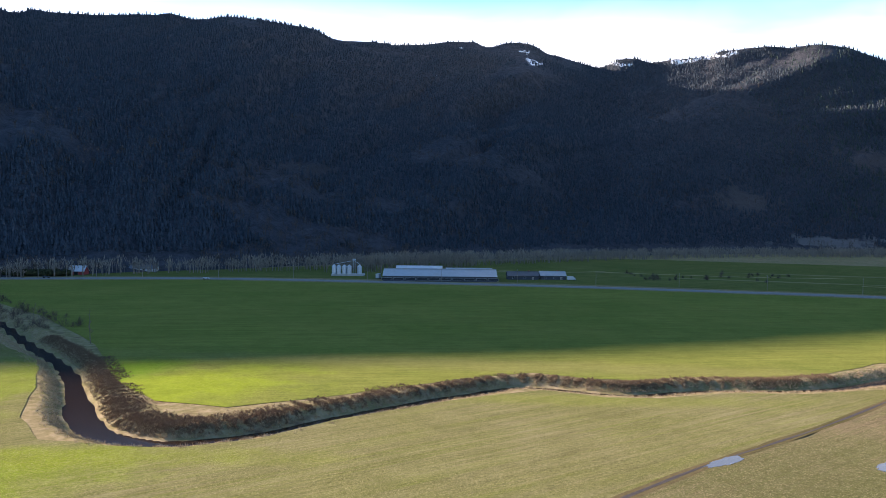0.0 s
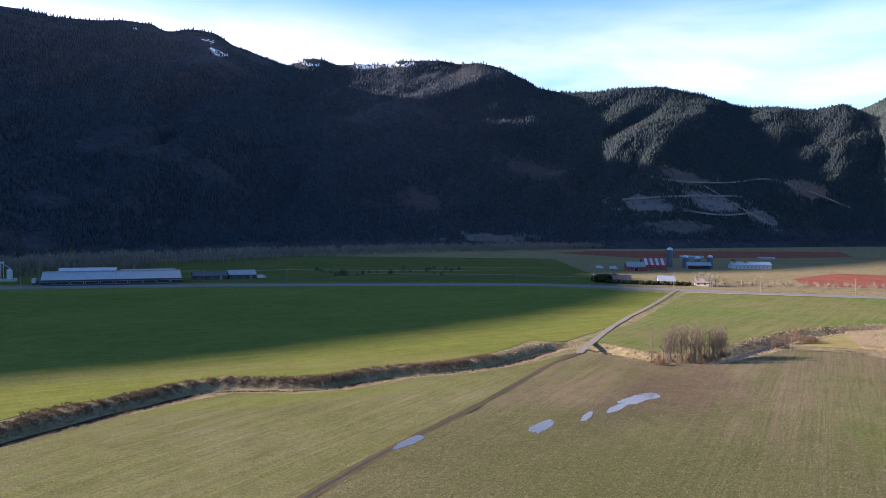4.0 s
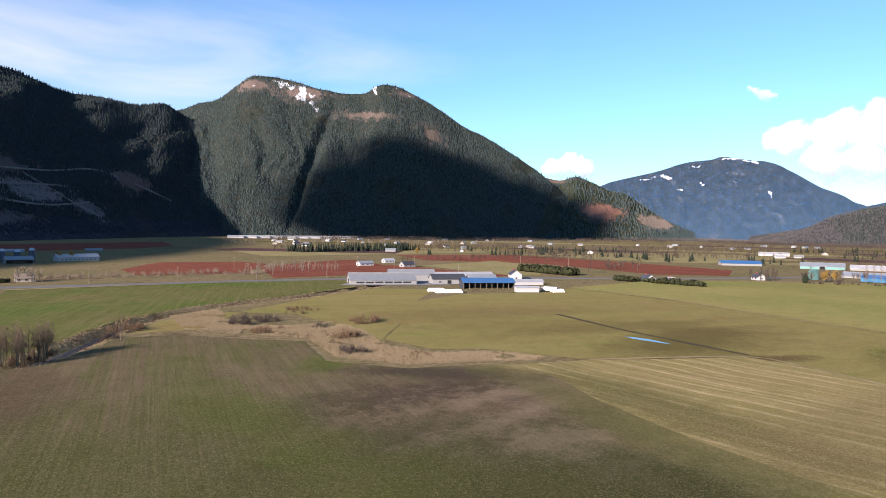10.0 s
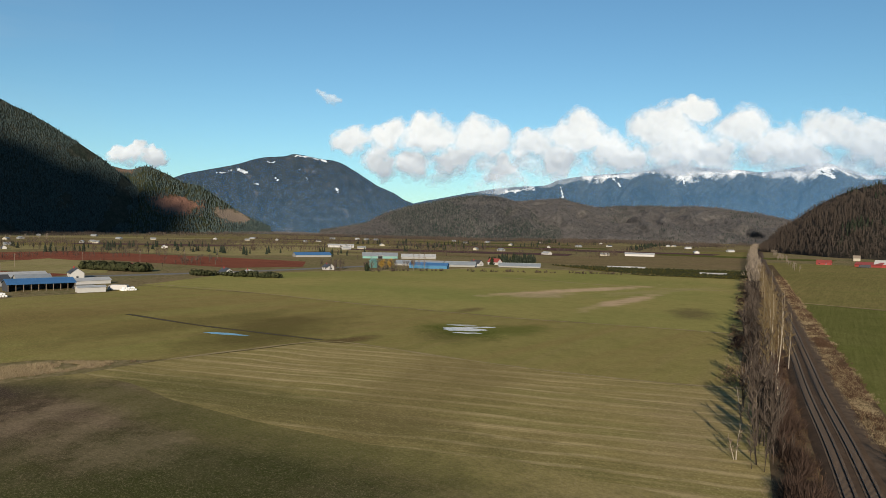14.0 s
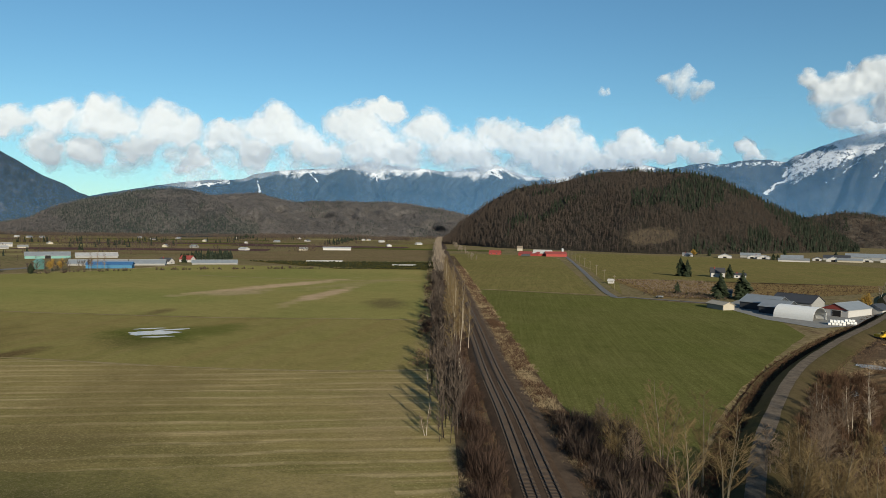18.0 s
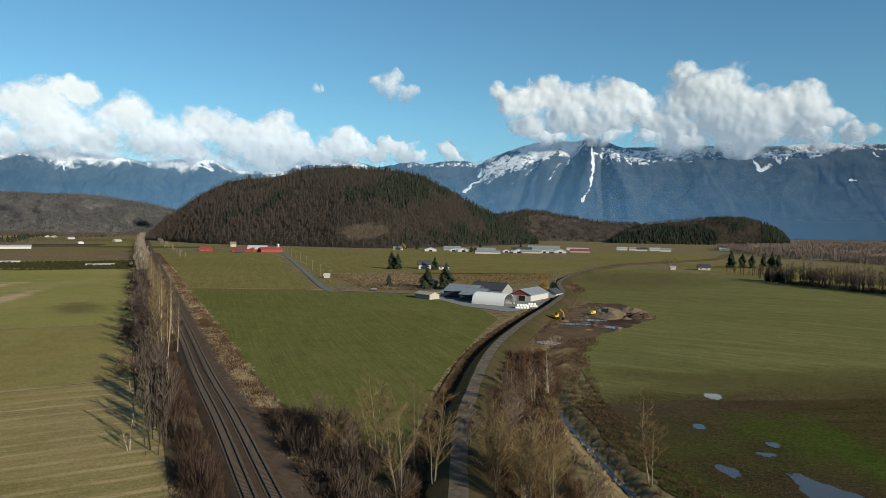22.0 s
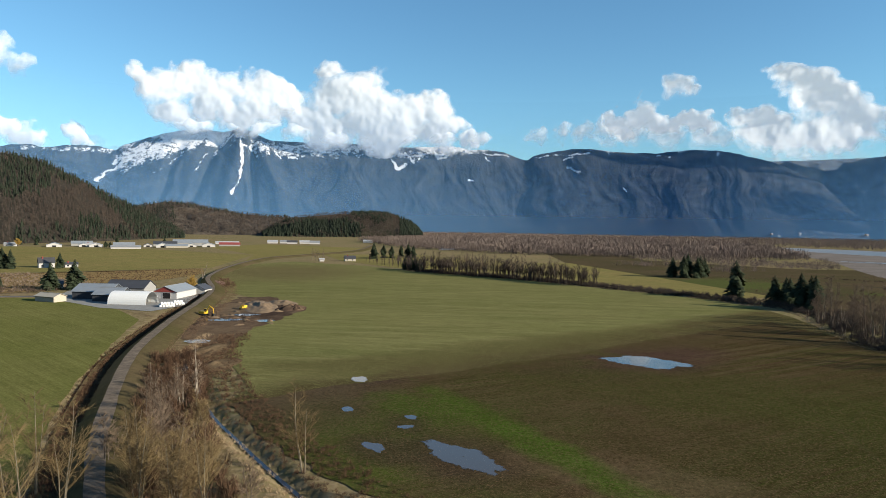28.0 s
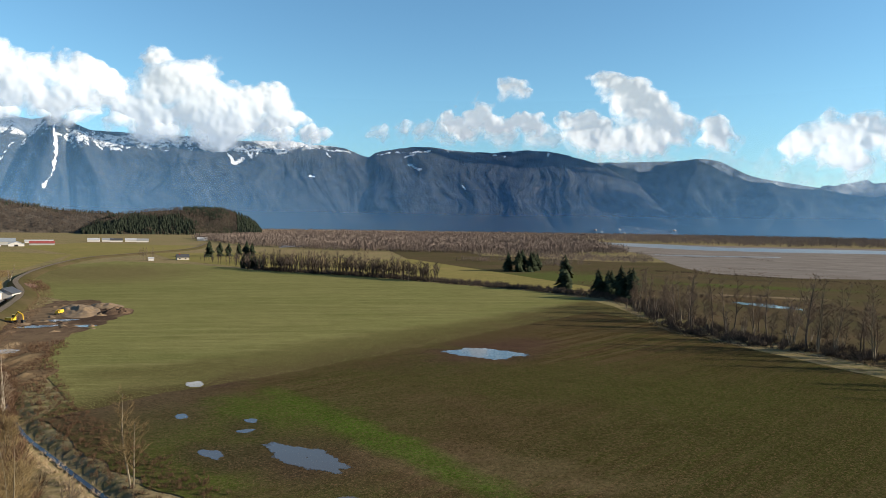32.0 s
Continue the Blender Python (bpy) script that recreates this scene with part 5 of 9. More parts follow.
    for k in range(tiers):
        z0, z1 = 0.04 + 0.84 * k / tiers, min(1.0, 0.04 + 0.84 * (k + 1.75) / tiers)
        rad = width * (1 - k / (tiers + 0.35)) ** 0.85
        o = len(V)
        for i in range(sides):
            a = 2 * math.pi * (i + 0.5 * (k % 2)) / sides + r.uniform(-0.2, 0.2)
            q = rad * r.uniform(0.72, 1.25)
            V.append((q * math.cos(a), q * math.sin(a), z0 + r.uniform(-0.03, 0.03)))
        V.append((r.uniform(-0.012, 0.012), r.uniform(-0.012, 0.012), z1))
        F += [(o + i, o + (i + 1) % sides, o + sides) for i in range(sides)]
    return np.array(V), np.array(F)


def twig_shape(n=18, spread=0.2, thick=0.014, seed=0, low=0.25, trunk=True):
    """A bare crown: a trunk and thin upright limbs, normalised to height 1."""
    r = random.Random(seed)
    V, F = [], []

    def sliver(a, b, w):
        d = Vector(b) - Vector(a)
        s = d.cross(Vector((r.uniform(-1, 1), r.uniform(-1, 1), 0.1)))
        s = s.normalized() * w if s.length > 1e-6 else Vector((w, 0, 0))
        o = len(V)
        V.extend([tuple(Vector(a) - s), tuple(Vector(a) + s), tuple(b)])
        F.append((o, o + 1, o + 2))

    if trunk:
        for _ in range(3):
            sliver((0, 0, 0), (r.uniform(-0.03, 0.03), r.uniform(-0.03, 0.03), 0.97), thick * 1.5)
    for i in range(n):
        z = low + (0.9 - low) * r.random() ** 0.8 if trunk else 0.0
        a = r.uniform(0, 2 * math.pi)
        ln = spread * (1.15 - 0.6 * z) * r.uniform(0.6, 1.2)
        p = (ln * math.cos(a), ln * math.sin(a), min(1.0, z + ln * r.uniform(0.8, 2.2))) if trunk else (spread * math.cos(a) * r.uniform(0.2, 1), spread * math.sin(a) * r.uniform(0.2, 1), r.uniform(0.45, 1.0))
        sliver((0.2 * p[0] if not trunk else 0, 0.2 * p[1] if not trunk else 0, z), p, thick)
        if trunk:
            q = (p[0] * 0.6 + r.uniform(-0.06, 0.06), p[1] * 0.6 + r.uniform(-0.06, 0.06), min(1, p[2] + 0.06))
            sliver((p[0] * 0.45, p[1] * 0.45, z + (p[2] - z) * 0.45), q, thick * 0.7)
    return np.array(V), np.array(F)


def crown_shape(n=16, wide=0.33, thick=0.03, seed=0, low=0.3, stems=2):
    """A far bare tree: a trunk and a rounded haze of short twigs, normalised to height 1."""
    r = random.Random(seed)
    V, F = [], []

    def sliver(a, b, w):
        t = r.uniform(0, 6.283)
        o = len(V)
        V.extend([(a[0] - w * math.cos(t), a[1] - w * math.sin(t), a[2]), (a[0] + w * math.cos(t), a[1] + w * math.sin(t), a[2]), tuple(b)])
        F.append((o, o + 1, o + 2))

    for _ in range(stems):
        sliver((0, 0, 0), (r.uniform(-0.06, 0.06), r.uniform(-0.06, 0.06), 0.9), thick)
    mid, half = 0.5 * (1 + low), 0.5 * (1 - low)
    for _ in range(n):
        d = Vector((r.gauss(0, 1), r.gauss(0, 1), r.gauss(0, 1))).normalized() * r.random() ** 0.4
        p = Vector((d.x * wide, d.y * wide, mid + d.z * half))
        q = p + Vector((d.x * 0.12, d.y * 0.12, 0.10 + 0.12 * r.random()))
        sliver(p - Vector((0, 0, 0.05)), q, thick)
    return np.array(V), np.array(F)


def dome_shape(n=60, wide=0.6, thick=0.014, seed=0, deep=0.5):
    """A rounded bush: twigs that end all over a dome, height 1."""
    r = random.Random(seed)
    V, F = [], []
    for _ in range(n):
        a, h = r.uniform(0, 6.283), r.random()
        q = math.sqrt(1 - h * h) * r.uniform(0.75, 1.1)
        e = Vector((wide * q * math.cos(a), wide * q * math.sin(a), h * r.uniform(0.8, 1.08)))
        b = e * r.uniform(0.15, deep) + Vector((r.uniform(-0.08, 0.08), r.uniform(-0.08, 0.08), 0))
        t = r.uniform(0, 6.283)
        w = Vector((math.cos(t), math.sin(t), r.uniform(-0.6, 0.6))) * thick
        o = len(V)
        V += [tuple(b - w), tuple(b + w), tuple(e)]
        F.append((o, o + 1, o + 2))
    return np.array(V), np.array(F)


def tuft_shape(n=9, seed=0):
    r = random.Random(seed)
    V, F = [], []
    for i in range(n):
        a, b = r.uniform(0, 6.283), r.uniform(0, 6.283)
        x, y = 0.25 * math.cos(a), 0.25 * math.sin(a)
        w = 0.042
        V += [(x - w * math.sin(b), y + w * math.cos(b), -0.05), (x + w * math.sin(b), y - w * math.cos(b), -0.05), (x * 2.4 + r.uniform(-0.2, 0.2), y * 2.4 + r.uniform(-0.2, 0.2), r.uniform(0.6, 1.0))]
        F.append((3 * i, 3 * i + 1, 3 * i + 2))
    return np.array(V), np.array(F)


def leafy_shape(n=40, seed=0):
    """A rounded clump of small leaf faces, height 1 and about 1 wide."""
    r = random.Random(seed)
    V, F = [], []
    for i in range(n):
        d = Vector((r.gauss(0, 1), r.gauss(0, 1), r.gauss(0, 1))).normalized()
        p = Vector((0, 0, 0.5)) + Vector((d.x * 0.46, d.y * 0.46, d.z * 0.48)) * r.uniform(0.7, 1.05)
        t = d.cross(Vector((r.gauss(0, 1), r.gauss(0, 1), r.gauss(0, 1)))).normalized() * 0.19
        b = d.cross(t).normalized() * 0.17
        o = len(V)
        V += [tuple(p - t - b), tuple(p + t - b), tuple(p + b * 1.3)]
        F.append((o, o + 1, o + 2))
    return np.array(V), np.array(F)


CONIFERS = [conifer_shape(4, 6, 0.17, i) for i in range(3)]
CONIFERS_FAR = [conifer_shape(2, 5, 0.19, i + 9) for i in range(3)]
CONIFERS_TINY = [conifer_shape(2, 4, 0.21, i + 19) for i in range(4)]
TWIGS = [twig_shape(16, 0.24, 0.013, i) for i in range(4)]
TWIGS_FAR = [crown_shape(15, 0.30, 0.028, i + 5, 0.22 + 0.06 * i) for i in range(4)]
WOODS = [crown_shape(20, 0.46, 0.032, i + 65, 0.02 + 0.06 * i, 1) for i in range(4)]
BUSHES = [dome_shape(50, 0.62, 0.016, i) for i in range(3)]
BUSHES_DENSE = [dome_shape(120, 0.60, 0.015, i + 20, 0.6) for i in range(4)]
TWIGS_WIDE = [crown_shape(24, 0.30, 0.024, i + 35, 0.2) for i in range(4)]
BRAMBLES = [dome_shape(22, 0.75, 0.036, i + 50) for i in range(4)]
TUFTS = [tuft_shape(9, i) for i in range(4)]
LEAFY = [leafy_shape(46, i) for i in range(3)]

M_CONIFER = island("conifer_needles", (0.014, 0.021, 0.014), (0.036, 0.043, 0.030), noise_scale=0.02)
M_FIR = island("fir_needles", (0.018, 0.028, 0.016), (0.050, 0.062, 0.036), noise_scale=0.3)
# haze blue is put into the base colours of M_CONIFER_LIT and M_FIR_SHADE
M_CONIFER_LIT = island("conifer_needles_hazed", (0.030, 0.048, 0.050), (0.084, 0.108, 0.100), noise_scale=0.02)
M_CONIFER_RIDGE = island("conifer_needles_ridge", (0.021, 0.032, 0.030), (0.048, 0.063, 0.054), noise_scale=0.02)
M_FIR_SHADE = island("fir_needles_hazed", (0.023, 0.031, 0.040), (0.052, 0.063, 0.074), noise_scale=0.02)
M_TWIG = island("bare_twigs", (0.14, 0.108, 0.082), (0.26, 0.20, 0.15), noise_scale=0.03)
M_TWIG_DARK = island("bare_twigs_dark", (0.048, 0.035, 0.029), (0.105, 0.078, 0.062), noise_scale=0.03)
M_TWIG_HILL = island("bare_twigs_hill", (0.040, 0.032, 0.027), (0.108, 0.086, 0.072), noise_scale=0.03)
# twig colour paled and greyed to stand in for haze over far hills
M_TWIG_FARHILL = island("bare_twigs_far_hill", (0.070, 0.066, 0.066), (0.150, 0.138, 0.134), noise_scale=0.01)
M_TWIG_GREY = island("bare_twigs_grey", (0.14, 0.115, 0.095), (0.26, 0.215, 0.17), noise_scale=0.03)
M_RUSSET = island("russet_brush", (0.050, 0.030, 0.020), (0.120, 0.074, 0.047), noise_scale=0.08)
M_PALESTRAW = island("bleached_grass", (0.165, 0.128, 0.076), (0.38, 0.30, 0.19), noise_scale=0.1)
M_BRAMBLE = island("brown_brambles", (0.085, 0.054, 0.034), (0.20, 0.135, 0.085), noise_scale=0.08)
# near-black base colour stands in for the shade inside the scrub
M_THICKET = island("dark_thicket", (0.034, 0.023, 0.019), (0.082, 0.054, 0.042), noise_scale=0.06)
M_STRAW = island("dry_reeds", (0.235, 0.168, 0.102), (0.44, 0.335, 0.215), noise_scale=0.1)
M_HEDGE = island("hedge_leaves", (0.022, 0.028, 0.014), (0.055, 0.058, 0.028), noise_scale=0.1)
M_POPLAR = island("poplar_twigs", (0.120, 0.094, 0.082), (0.165, 0.130, 0.112), noise_scale=0.004)
M_WILLOW = island("willow_twigs", (0.26, 0.165, 0.04), (0.40, 0.26, 0.07), noise_scale=0.1)



def stuff(ob, label, category):
    return tagged(ob, label, category, "", "stuff")


def forest(name, mt, n, templates, mat, h0, h1, label, v0=0.0, v1=1.0, keep=None, seed=1, squash=1.0, vpow=1.0):
    rs = np.random.RandomState(seed)
    u, v = rs.rand(n), v0 + (v1 - v0) * rs.rand(n) ** vpow
    P = mt.at(u, v)
    if keep is not None:
        m = keep(P, u, v)
        P = P[m]
    S = h0 + (h1 - h0) * rs.rand(len(P)) ** 1.3
    np.random.seed(seed)
    ob = scatter_mesh(name, templates, P - [0, 0, 0.6], S, rs.rand(len(P)) * 6.283, mat, squash=np.full(len(P), squash) * (0.85 + 0.3 * rs.rand(len(P))))
    return stuff(ob, label, "forest")


def patchy(scale, cut, seed, above=True):
    def f(P, u, v):
        m = fbm(P[:, 0] / scale, (P[:, 1] + P[:, 2]) / scale, 4, seed)
        return (m > cut) if above else (m < cut)
    return f


def outside_spots(spots, base_keep=None):
    def f(P, u, v):
        m = np.ones(len(P), bool)
        w = 0.35 * fbm(P[:, 0] / 60, (P[:, 1] + P[:, 2]) / 60, 4, 31)
        for x, y, z, rx, ry, rz in spots:
            m &= np.sqrt(((P[:, 0] - x) / rx) ** 2 + ((P[:, 1] - y) / ry) ** 2 + ((P[:, 2] - z) / rz) ** 2) + w > 1
        return m & (base_keep(P, u, v) if base_keep else True)
    return f


def front_side(P, u, v):
    return P[:, 0] > -1150


M_TRACK = plain("quarry_track", (0.17, 0.15, 0.135), 0.95, vary=0.35, scale=0.05)
for pts in ([(38.3, 2.1), (42.6, 2.5), (46.7, 2.4), (47.9, 2.0)], [(40.5, 4.0), (42.6, 3.6), (46.2, 3.5), (49.0, 3.7), (51.8, 2.7), (54.2, 1.5)], [(44.4, 3.2), (47.2, 1.4), (49.4, 0.3)], [(43, 1.3), (46, 1.0), (48.6, 1.3)]):
    q = smooth_line([mt_south.toward(a, e) for a, e in pts], 14.0)
    up = np.r_[[[0, 0, 2.0]], [[0, 0, 6.5]]]
    out = np.c_[q[:, :2] / np.linalg.norm(q[:, :2], axis=1)[:, None] * -6.0, np.zeros(len(q))]
    V = np.concatenate([q + out + up[0], q + out * 0.2 + up[1]])
    n = len(q)
    F = np.stack([np.arange(n - 1), np.arange(1, n), np.arange(n + 1, 2 * n), np.arange(n, 2 * n - 1)], 1)
    tagged(link_mesh("quarry_track", V, F, M_TRACK), "pale dirt track cut into the logged slope", "track", "", "structure")


def bare(spots, cut=0.85):
    """Patches that carry no trees."""
    return [(x, y, z, rx * cut, ry * cut, rz * cut) for x, y, z, rx, ry, rz, *_ in spots]


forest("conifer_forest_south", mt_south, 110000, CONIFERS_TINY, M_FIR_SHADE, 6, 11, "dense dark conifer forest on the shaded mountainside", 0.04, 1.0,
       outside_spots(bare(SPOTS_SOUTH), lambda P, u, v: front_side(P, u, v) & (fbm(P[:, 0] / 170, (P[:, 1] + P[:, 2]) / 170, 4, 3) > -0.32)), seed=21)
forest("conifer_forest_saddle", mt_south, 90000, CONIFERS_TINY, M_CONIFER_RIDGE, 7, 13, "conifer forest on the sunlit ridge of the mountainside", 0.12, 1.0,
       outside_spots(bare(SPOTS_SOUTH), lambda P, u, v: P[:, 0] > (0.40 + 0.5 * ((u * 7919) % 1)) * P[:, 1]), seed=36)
forest("bare_forest_south", mt_south, 10000, TWIGS_FAR, M_TWIG_HILL, 8, 13, "bare alder woods among the conifers", 0.0, 0.75, lambda P, u, v: front_side(P, u, v) & (fbm(P[:, 0] / 170, (P[:, 1] + P[:, 2]) / 170, 4, 3) < 0.02), seed=22, vpow=1.6)
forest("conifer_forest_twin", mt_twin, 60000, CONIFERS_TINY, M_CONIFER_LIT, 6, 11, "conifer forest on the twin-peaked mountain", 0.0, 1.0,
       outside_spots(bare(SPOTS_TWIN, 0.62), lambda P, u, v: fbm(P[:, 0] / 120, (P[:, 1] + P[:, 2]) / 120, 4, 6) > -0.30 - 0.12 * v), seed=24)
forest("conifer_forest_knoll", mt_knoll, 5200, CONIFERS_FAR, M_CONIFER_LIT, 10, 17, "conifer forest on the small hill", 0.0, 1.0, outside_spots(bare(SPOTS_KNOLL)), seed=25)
HILL_MASK = lambda P, u, v: fbm(P[:, 0] / 130, (P[:, 1] + P[:, 2]) / 130, 4, 8) + 1.1 * (u - 0.62) + 0.25 * (v > 0.9) > 0.02
forest("conifer_wood_hill", mt_hill, 7500, CONIFERS, M_CONIFER, 9, 17, "dark conifers on the round hill", 0.0, 1.0, HILL_MASK, seed=26)
forest("bare_wood_hill", mt_hill, 13000, TWIGS, M_TWIG_HILL, 8, 14, "grey-brown bare trees on the round hill", 0.0, 1.0, lambda P, u, v: ~HILL_MASK(P, u, v) | (np.arange(len(P)) % 4 == 0), seed=27)
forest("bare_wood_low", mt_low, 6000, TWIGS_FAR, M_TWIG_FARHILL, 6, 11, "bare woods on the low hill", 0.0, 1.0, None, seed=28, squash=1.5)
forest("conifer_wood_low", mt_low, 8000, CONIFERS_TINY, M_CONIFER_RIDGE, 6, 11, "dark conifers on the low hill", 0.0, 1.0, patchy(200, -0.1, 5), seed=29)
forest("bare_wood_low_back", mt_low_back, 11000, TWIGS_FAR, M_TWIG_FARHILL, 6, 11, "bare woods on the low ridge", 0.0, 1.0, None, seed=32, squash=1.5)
forest("conifer_wood_low_back", mt_low_back, 3500, CONIFERS_TINY, M_CONIFER_RIDGE, 6, 11, "dark conifers on the low ridge", 0.0, 1.0, patchy(200, 0.12, 6), seed=33)
forest("conifer_wood_dark", mt_knob, 4200, CONIFERS_FAR, M_CONIFER, 11, 17, "dark conifers on the low knob", 0.0, 1.0, lambda P, u, v: (fbm(P[:, 0] / 160, P[:, 1] / 160, 3, 2) > -0.1) | (u > 0.85), seed=30)
forest("bare_wood_dark", mt_knob, 3600, TWIGS_FAR, M_TWIG_HILL, 10, 15, "bare woods on the low knob", 0.0, 1.0, lambda P, u, v: (fbm(P[:, 0] / 160, P[:, 1] / 160, 3, 2) < 0.1) & (u < 0.85), seed=31)
forest("bare_wood_rise", mt_knob_back, 4200, TWIGS_FAR, M_TWIG_HILL, 8, 13, "bare woods on the low rise", 0.0, 1.0, None, seed=34, squash=1.3)
forest("conifer_wood_rise", mt_knob_back, 1800, CONIFERS_FAR, M_CONIFER, 9, 15, "dark conifers on the low rise", 0.0, 1.0, lambda P, u, v: (v > 0.75) | (u < 0.35), seed=35)


def wood(name, poly, n, templates, mat, h0, h1, label, category="wood", z=0.0, seed=1, squash=1.0, fade=None, cut=-0.12):
    rs = np.random.RandomState(seed)
    q = np.array(poly, float)
    lo, hi = q.min(0), q.max(0)
    P = lo + (hi - lo) * rs.rand(int(n * 3), 2)
    P = P[inside(P, q)][:n]
    if fade is not None:
        P = P[fbm(P[:, 0] / fade, P[:, 1] / fade, 3, seed) > cut]
    S = h0 + (h1 - h0) * rs.rand(len(P))
    np.random.seed(seed)
    ob = scatter_mesh(name, templates, np.c_[P, np.full(len(P), z)], S, rs.rand(len(P)) * 6.283, mat, squash=np.full(len(P), squash) * (0.8 + 0.4 * rs.rand(len(P))))
    return stuff(ob, label, category)


def along(name, line, n, off0, off1, templates, mat, h0, h1, label, category, seed=1, z=0.0, squash=1.0, gaps=0.0, sink=False):
    """Many small plants along a line, between two offsets to its left."""
    rs = np.random.RandomState(seed)
    L = smooth_line(line, 3.0)[:, :2]
    d = np.gradient(L, axis=0)
    d /= np.linalg.norm(d, axis=1)[:, None]
    i = rs.randint(0, len(L), n)
    o = off0 + (off1 - off0) * rs.rand(n)
    P = L[i] + np.stack([-d[i, 1], d[i, 0]], 1) * o[:, None] + rs.normal(0, 0.8, (n, 2))
    if gaps:
        P = P[fbm(P[:, 0] / 14, P[:, 1] / 14, 3, seed) > -gaps]
    zz = ground_height(P) if sink else np.full(len(P), z)
    keep = (zz > -1.7) if sink else np.ones(len(P), bool)
    P, zz = P[keep], zz[keep]
    S = h0 + (h1 - h0) * rs.rand(len(P)) ** 1.2
    np.random.seed(seed)
    ob = scatter_mesh(name, templates, np.c_[P, zz], S, rs.rand(len(P)) * 6.283, mat, lean=0.08, squash=np.full(len(P), squash))
    return stuff(ob, label, category)


# woods and hedges on the flat
wood("bare_wood_foot", [(-420, 470), (-250, 600), (-70, 760), (150, 960), (450, 1140), (780, 1230), (900, 1180), (700, 1080), (420, 1020), (200, 880), (40, 740), (-100, 640), (-260, 545), (-390, 430)], 7500, TWIGS_FAR, M_TWIG_GREY, 6, 15, "bare alders along the foot of the mountain", seed=41)
wood("pale_wood_foot", [(-120, 600), (-60, 690), (20, 730), (0, 640), (-60, 600)], 160, TWIGS, M_TWIG_GREY, 12, 18, "pale bare poplars at the foot of the mountain", seed=42)
wood("river_wood", [(-46.6, -1249), (53.8, -1702), (-248.9, -2295), (-849, -2282), (-906, -1701), (-862, -1482), (-726, -1205), (-620.3, -947), (-459.7, -920), (-172.3, -1047)], 17000, WOODS, M_POPLAR, 6, 15, "wide grey-brown wood of bare poplars beside the river", seed=43, squash=1.3)
wood("river_wood_east", [(-234.9, -695.2), (-344, -652.8), (-454.8, -690.5), (-515.6, -729), (-629.9, -927), (-411.2, -991), (-350.2, -943)], 1500, WOODS, M_POPLAR, 3, 6.5, "low bare brush beside the gravel flats", seed=44, squash=1.4, fade=90)
wood("far_bank_wood", [(-944, -1830), (-1011, -1699), (-1113, -1537), (-1239, -1359), (-1725, -1179), (-2621, -964), (-3046, -2136), (-2263, -2952), (-370.2, -3293), (338.2, -2908), (-250, -2345)], 9000, WOODS, M_POPLAR, 10, 15, "bare woods on the far river bank", seed=45, squash=1.5)
wood("island_wood", [(-1372, -1011), (-1520, -928), (-2419, -879), (-2522, -1007), (-1823, -1041)], 1500, WOODS, M_TWIG_DARK, 6, 10, "low dark wood on a river island", seed=46, squash=1.6)
wood("far_flat_wood", [(1500, 900), (2000, 1000), (2400, 650), (2900, 150), (3100, -300), (2700, -420), (2300, 300), (1800, 700)], 3400, WOODS, M_TWIG_HILL, 5, 13, "belt of bare trees at the foot of the mountains", seed=47, squash=1.8, fade=120, cut=0.0)
wood("far_flat_wood_west", [(2700, -420), (3100, -350), (2495, -1410), (1859, -1940), (1468, -1532), (1894, -1111), (2200, -700)], 6500, WOODS, M_TWIG_HILL, 7, 13, "belts of bare trees on the far flats", seed=48, squash=1.6, fade=170, cut=0.16)
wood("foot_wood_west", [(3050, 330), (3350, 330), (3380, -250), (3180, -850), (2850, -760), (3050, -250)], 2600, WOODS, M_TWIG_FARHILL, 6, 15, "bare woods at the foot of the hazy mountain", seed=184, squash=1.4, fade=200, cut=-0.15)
wood("conifer_shelter", [(1000, 520), (1230, 380), (1180, 340), (960, 470)], 260, CONIFERS, M_CONIFER, 9, 16, "dark conifer shelter belt", "trees", seed=49)
wood("conifer_groups_west", [(700, 0), (1100, -300), (1499, -803), (1878, -1331), (1700, -500), (1300, 300), (1000, 300)], 900, CONIFERS, M_CONIFER, 6, 13, "clumps of dark conifers among the farms", "trees", seed=50, squash=1.4, fade=110, cut=0.27)
wood("bare_groups_west", [(640, 60), (1000, -260), (987, -718), (1499, -803), (1878, -1331), (1700, -500), (1300, 300), (900, 300)], 2200, TWIGS, M_TWIG_HILL, 5, 11, "clumps of bare trees among the farms", "trees", seed=51, squash=1.5, fade=110, cut=0.30)
wood("bare_hedge_road", [(390, 400), (440, 350), (520, 290), (560, 300), (480, 380), (420, 420)], 150, BUSHES, M_TWIG, 3, 6, "bare scrub beside the road", "bushes", seed=52, squash=0.9)
wood("bare_scrub_road", [(520, 280), (600, 250), (640, 300), (560, 330)], 70, TWIGS, M_TWIG_GREY, 5, 10, "bare scrub beside the road", "bushes", seed=53)
wood("meadow_bushes", [(120, 560), (250, 540), (300, 620), (160, 660)], 34, BUSHES_DENSE, M_TWIG_HILL, 2.5, 5.5, "dark bare bushes in the meadow", "bushes", seed=54)
along("hedge_dark_road", [(-360, 505), (-298, 520)], 260, 6, 12, LEAFY, M_HEDGE, 3, 6, "dark clipped conifer hedge beside the road", "hedge", seed=55)

# brook banks, marsh and railway scrub
along("reeds_brook", CREEK, 12000, -8, 8, TUFTS, M_STRAW, 0.4, 0.9, "pale dry grass on the brook banks", "grass", seed=61, sink=True)
along("bank_grass_brook", CREEK[3:20], 18000, -6.5, 7.5, TUFTS, M_PALESTRAW, 0.3, 0.75, "bleached grass on the slopes of the brook", "grass", seed=99, sink=True)
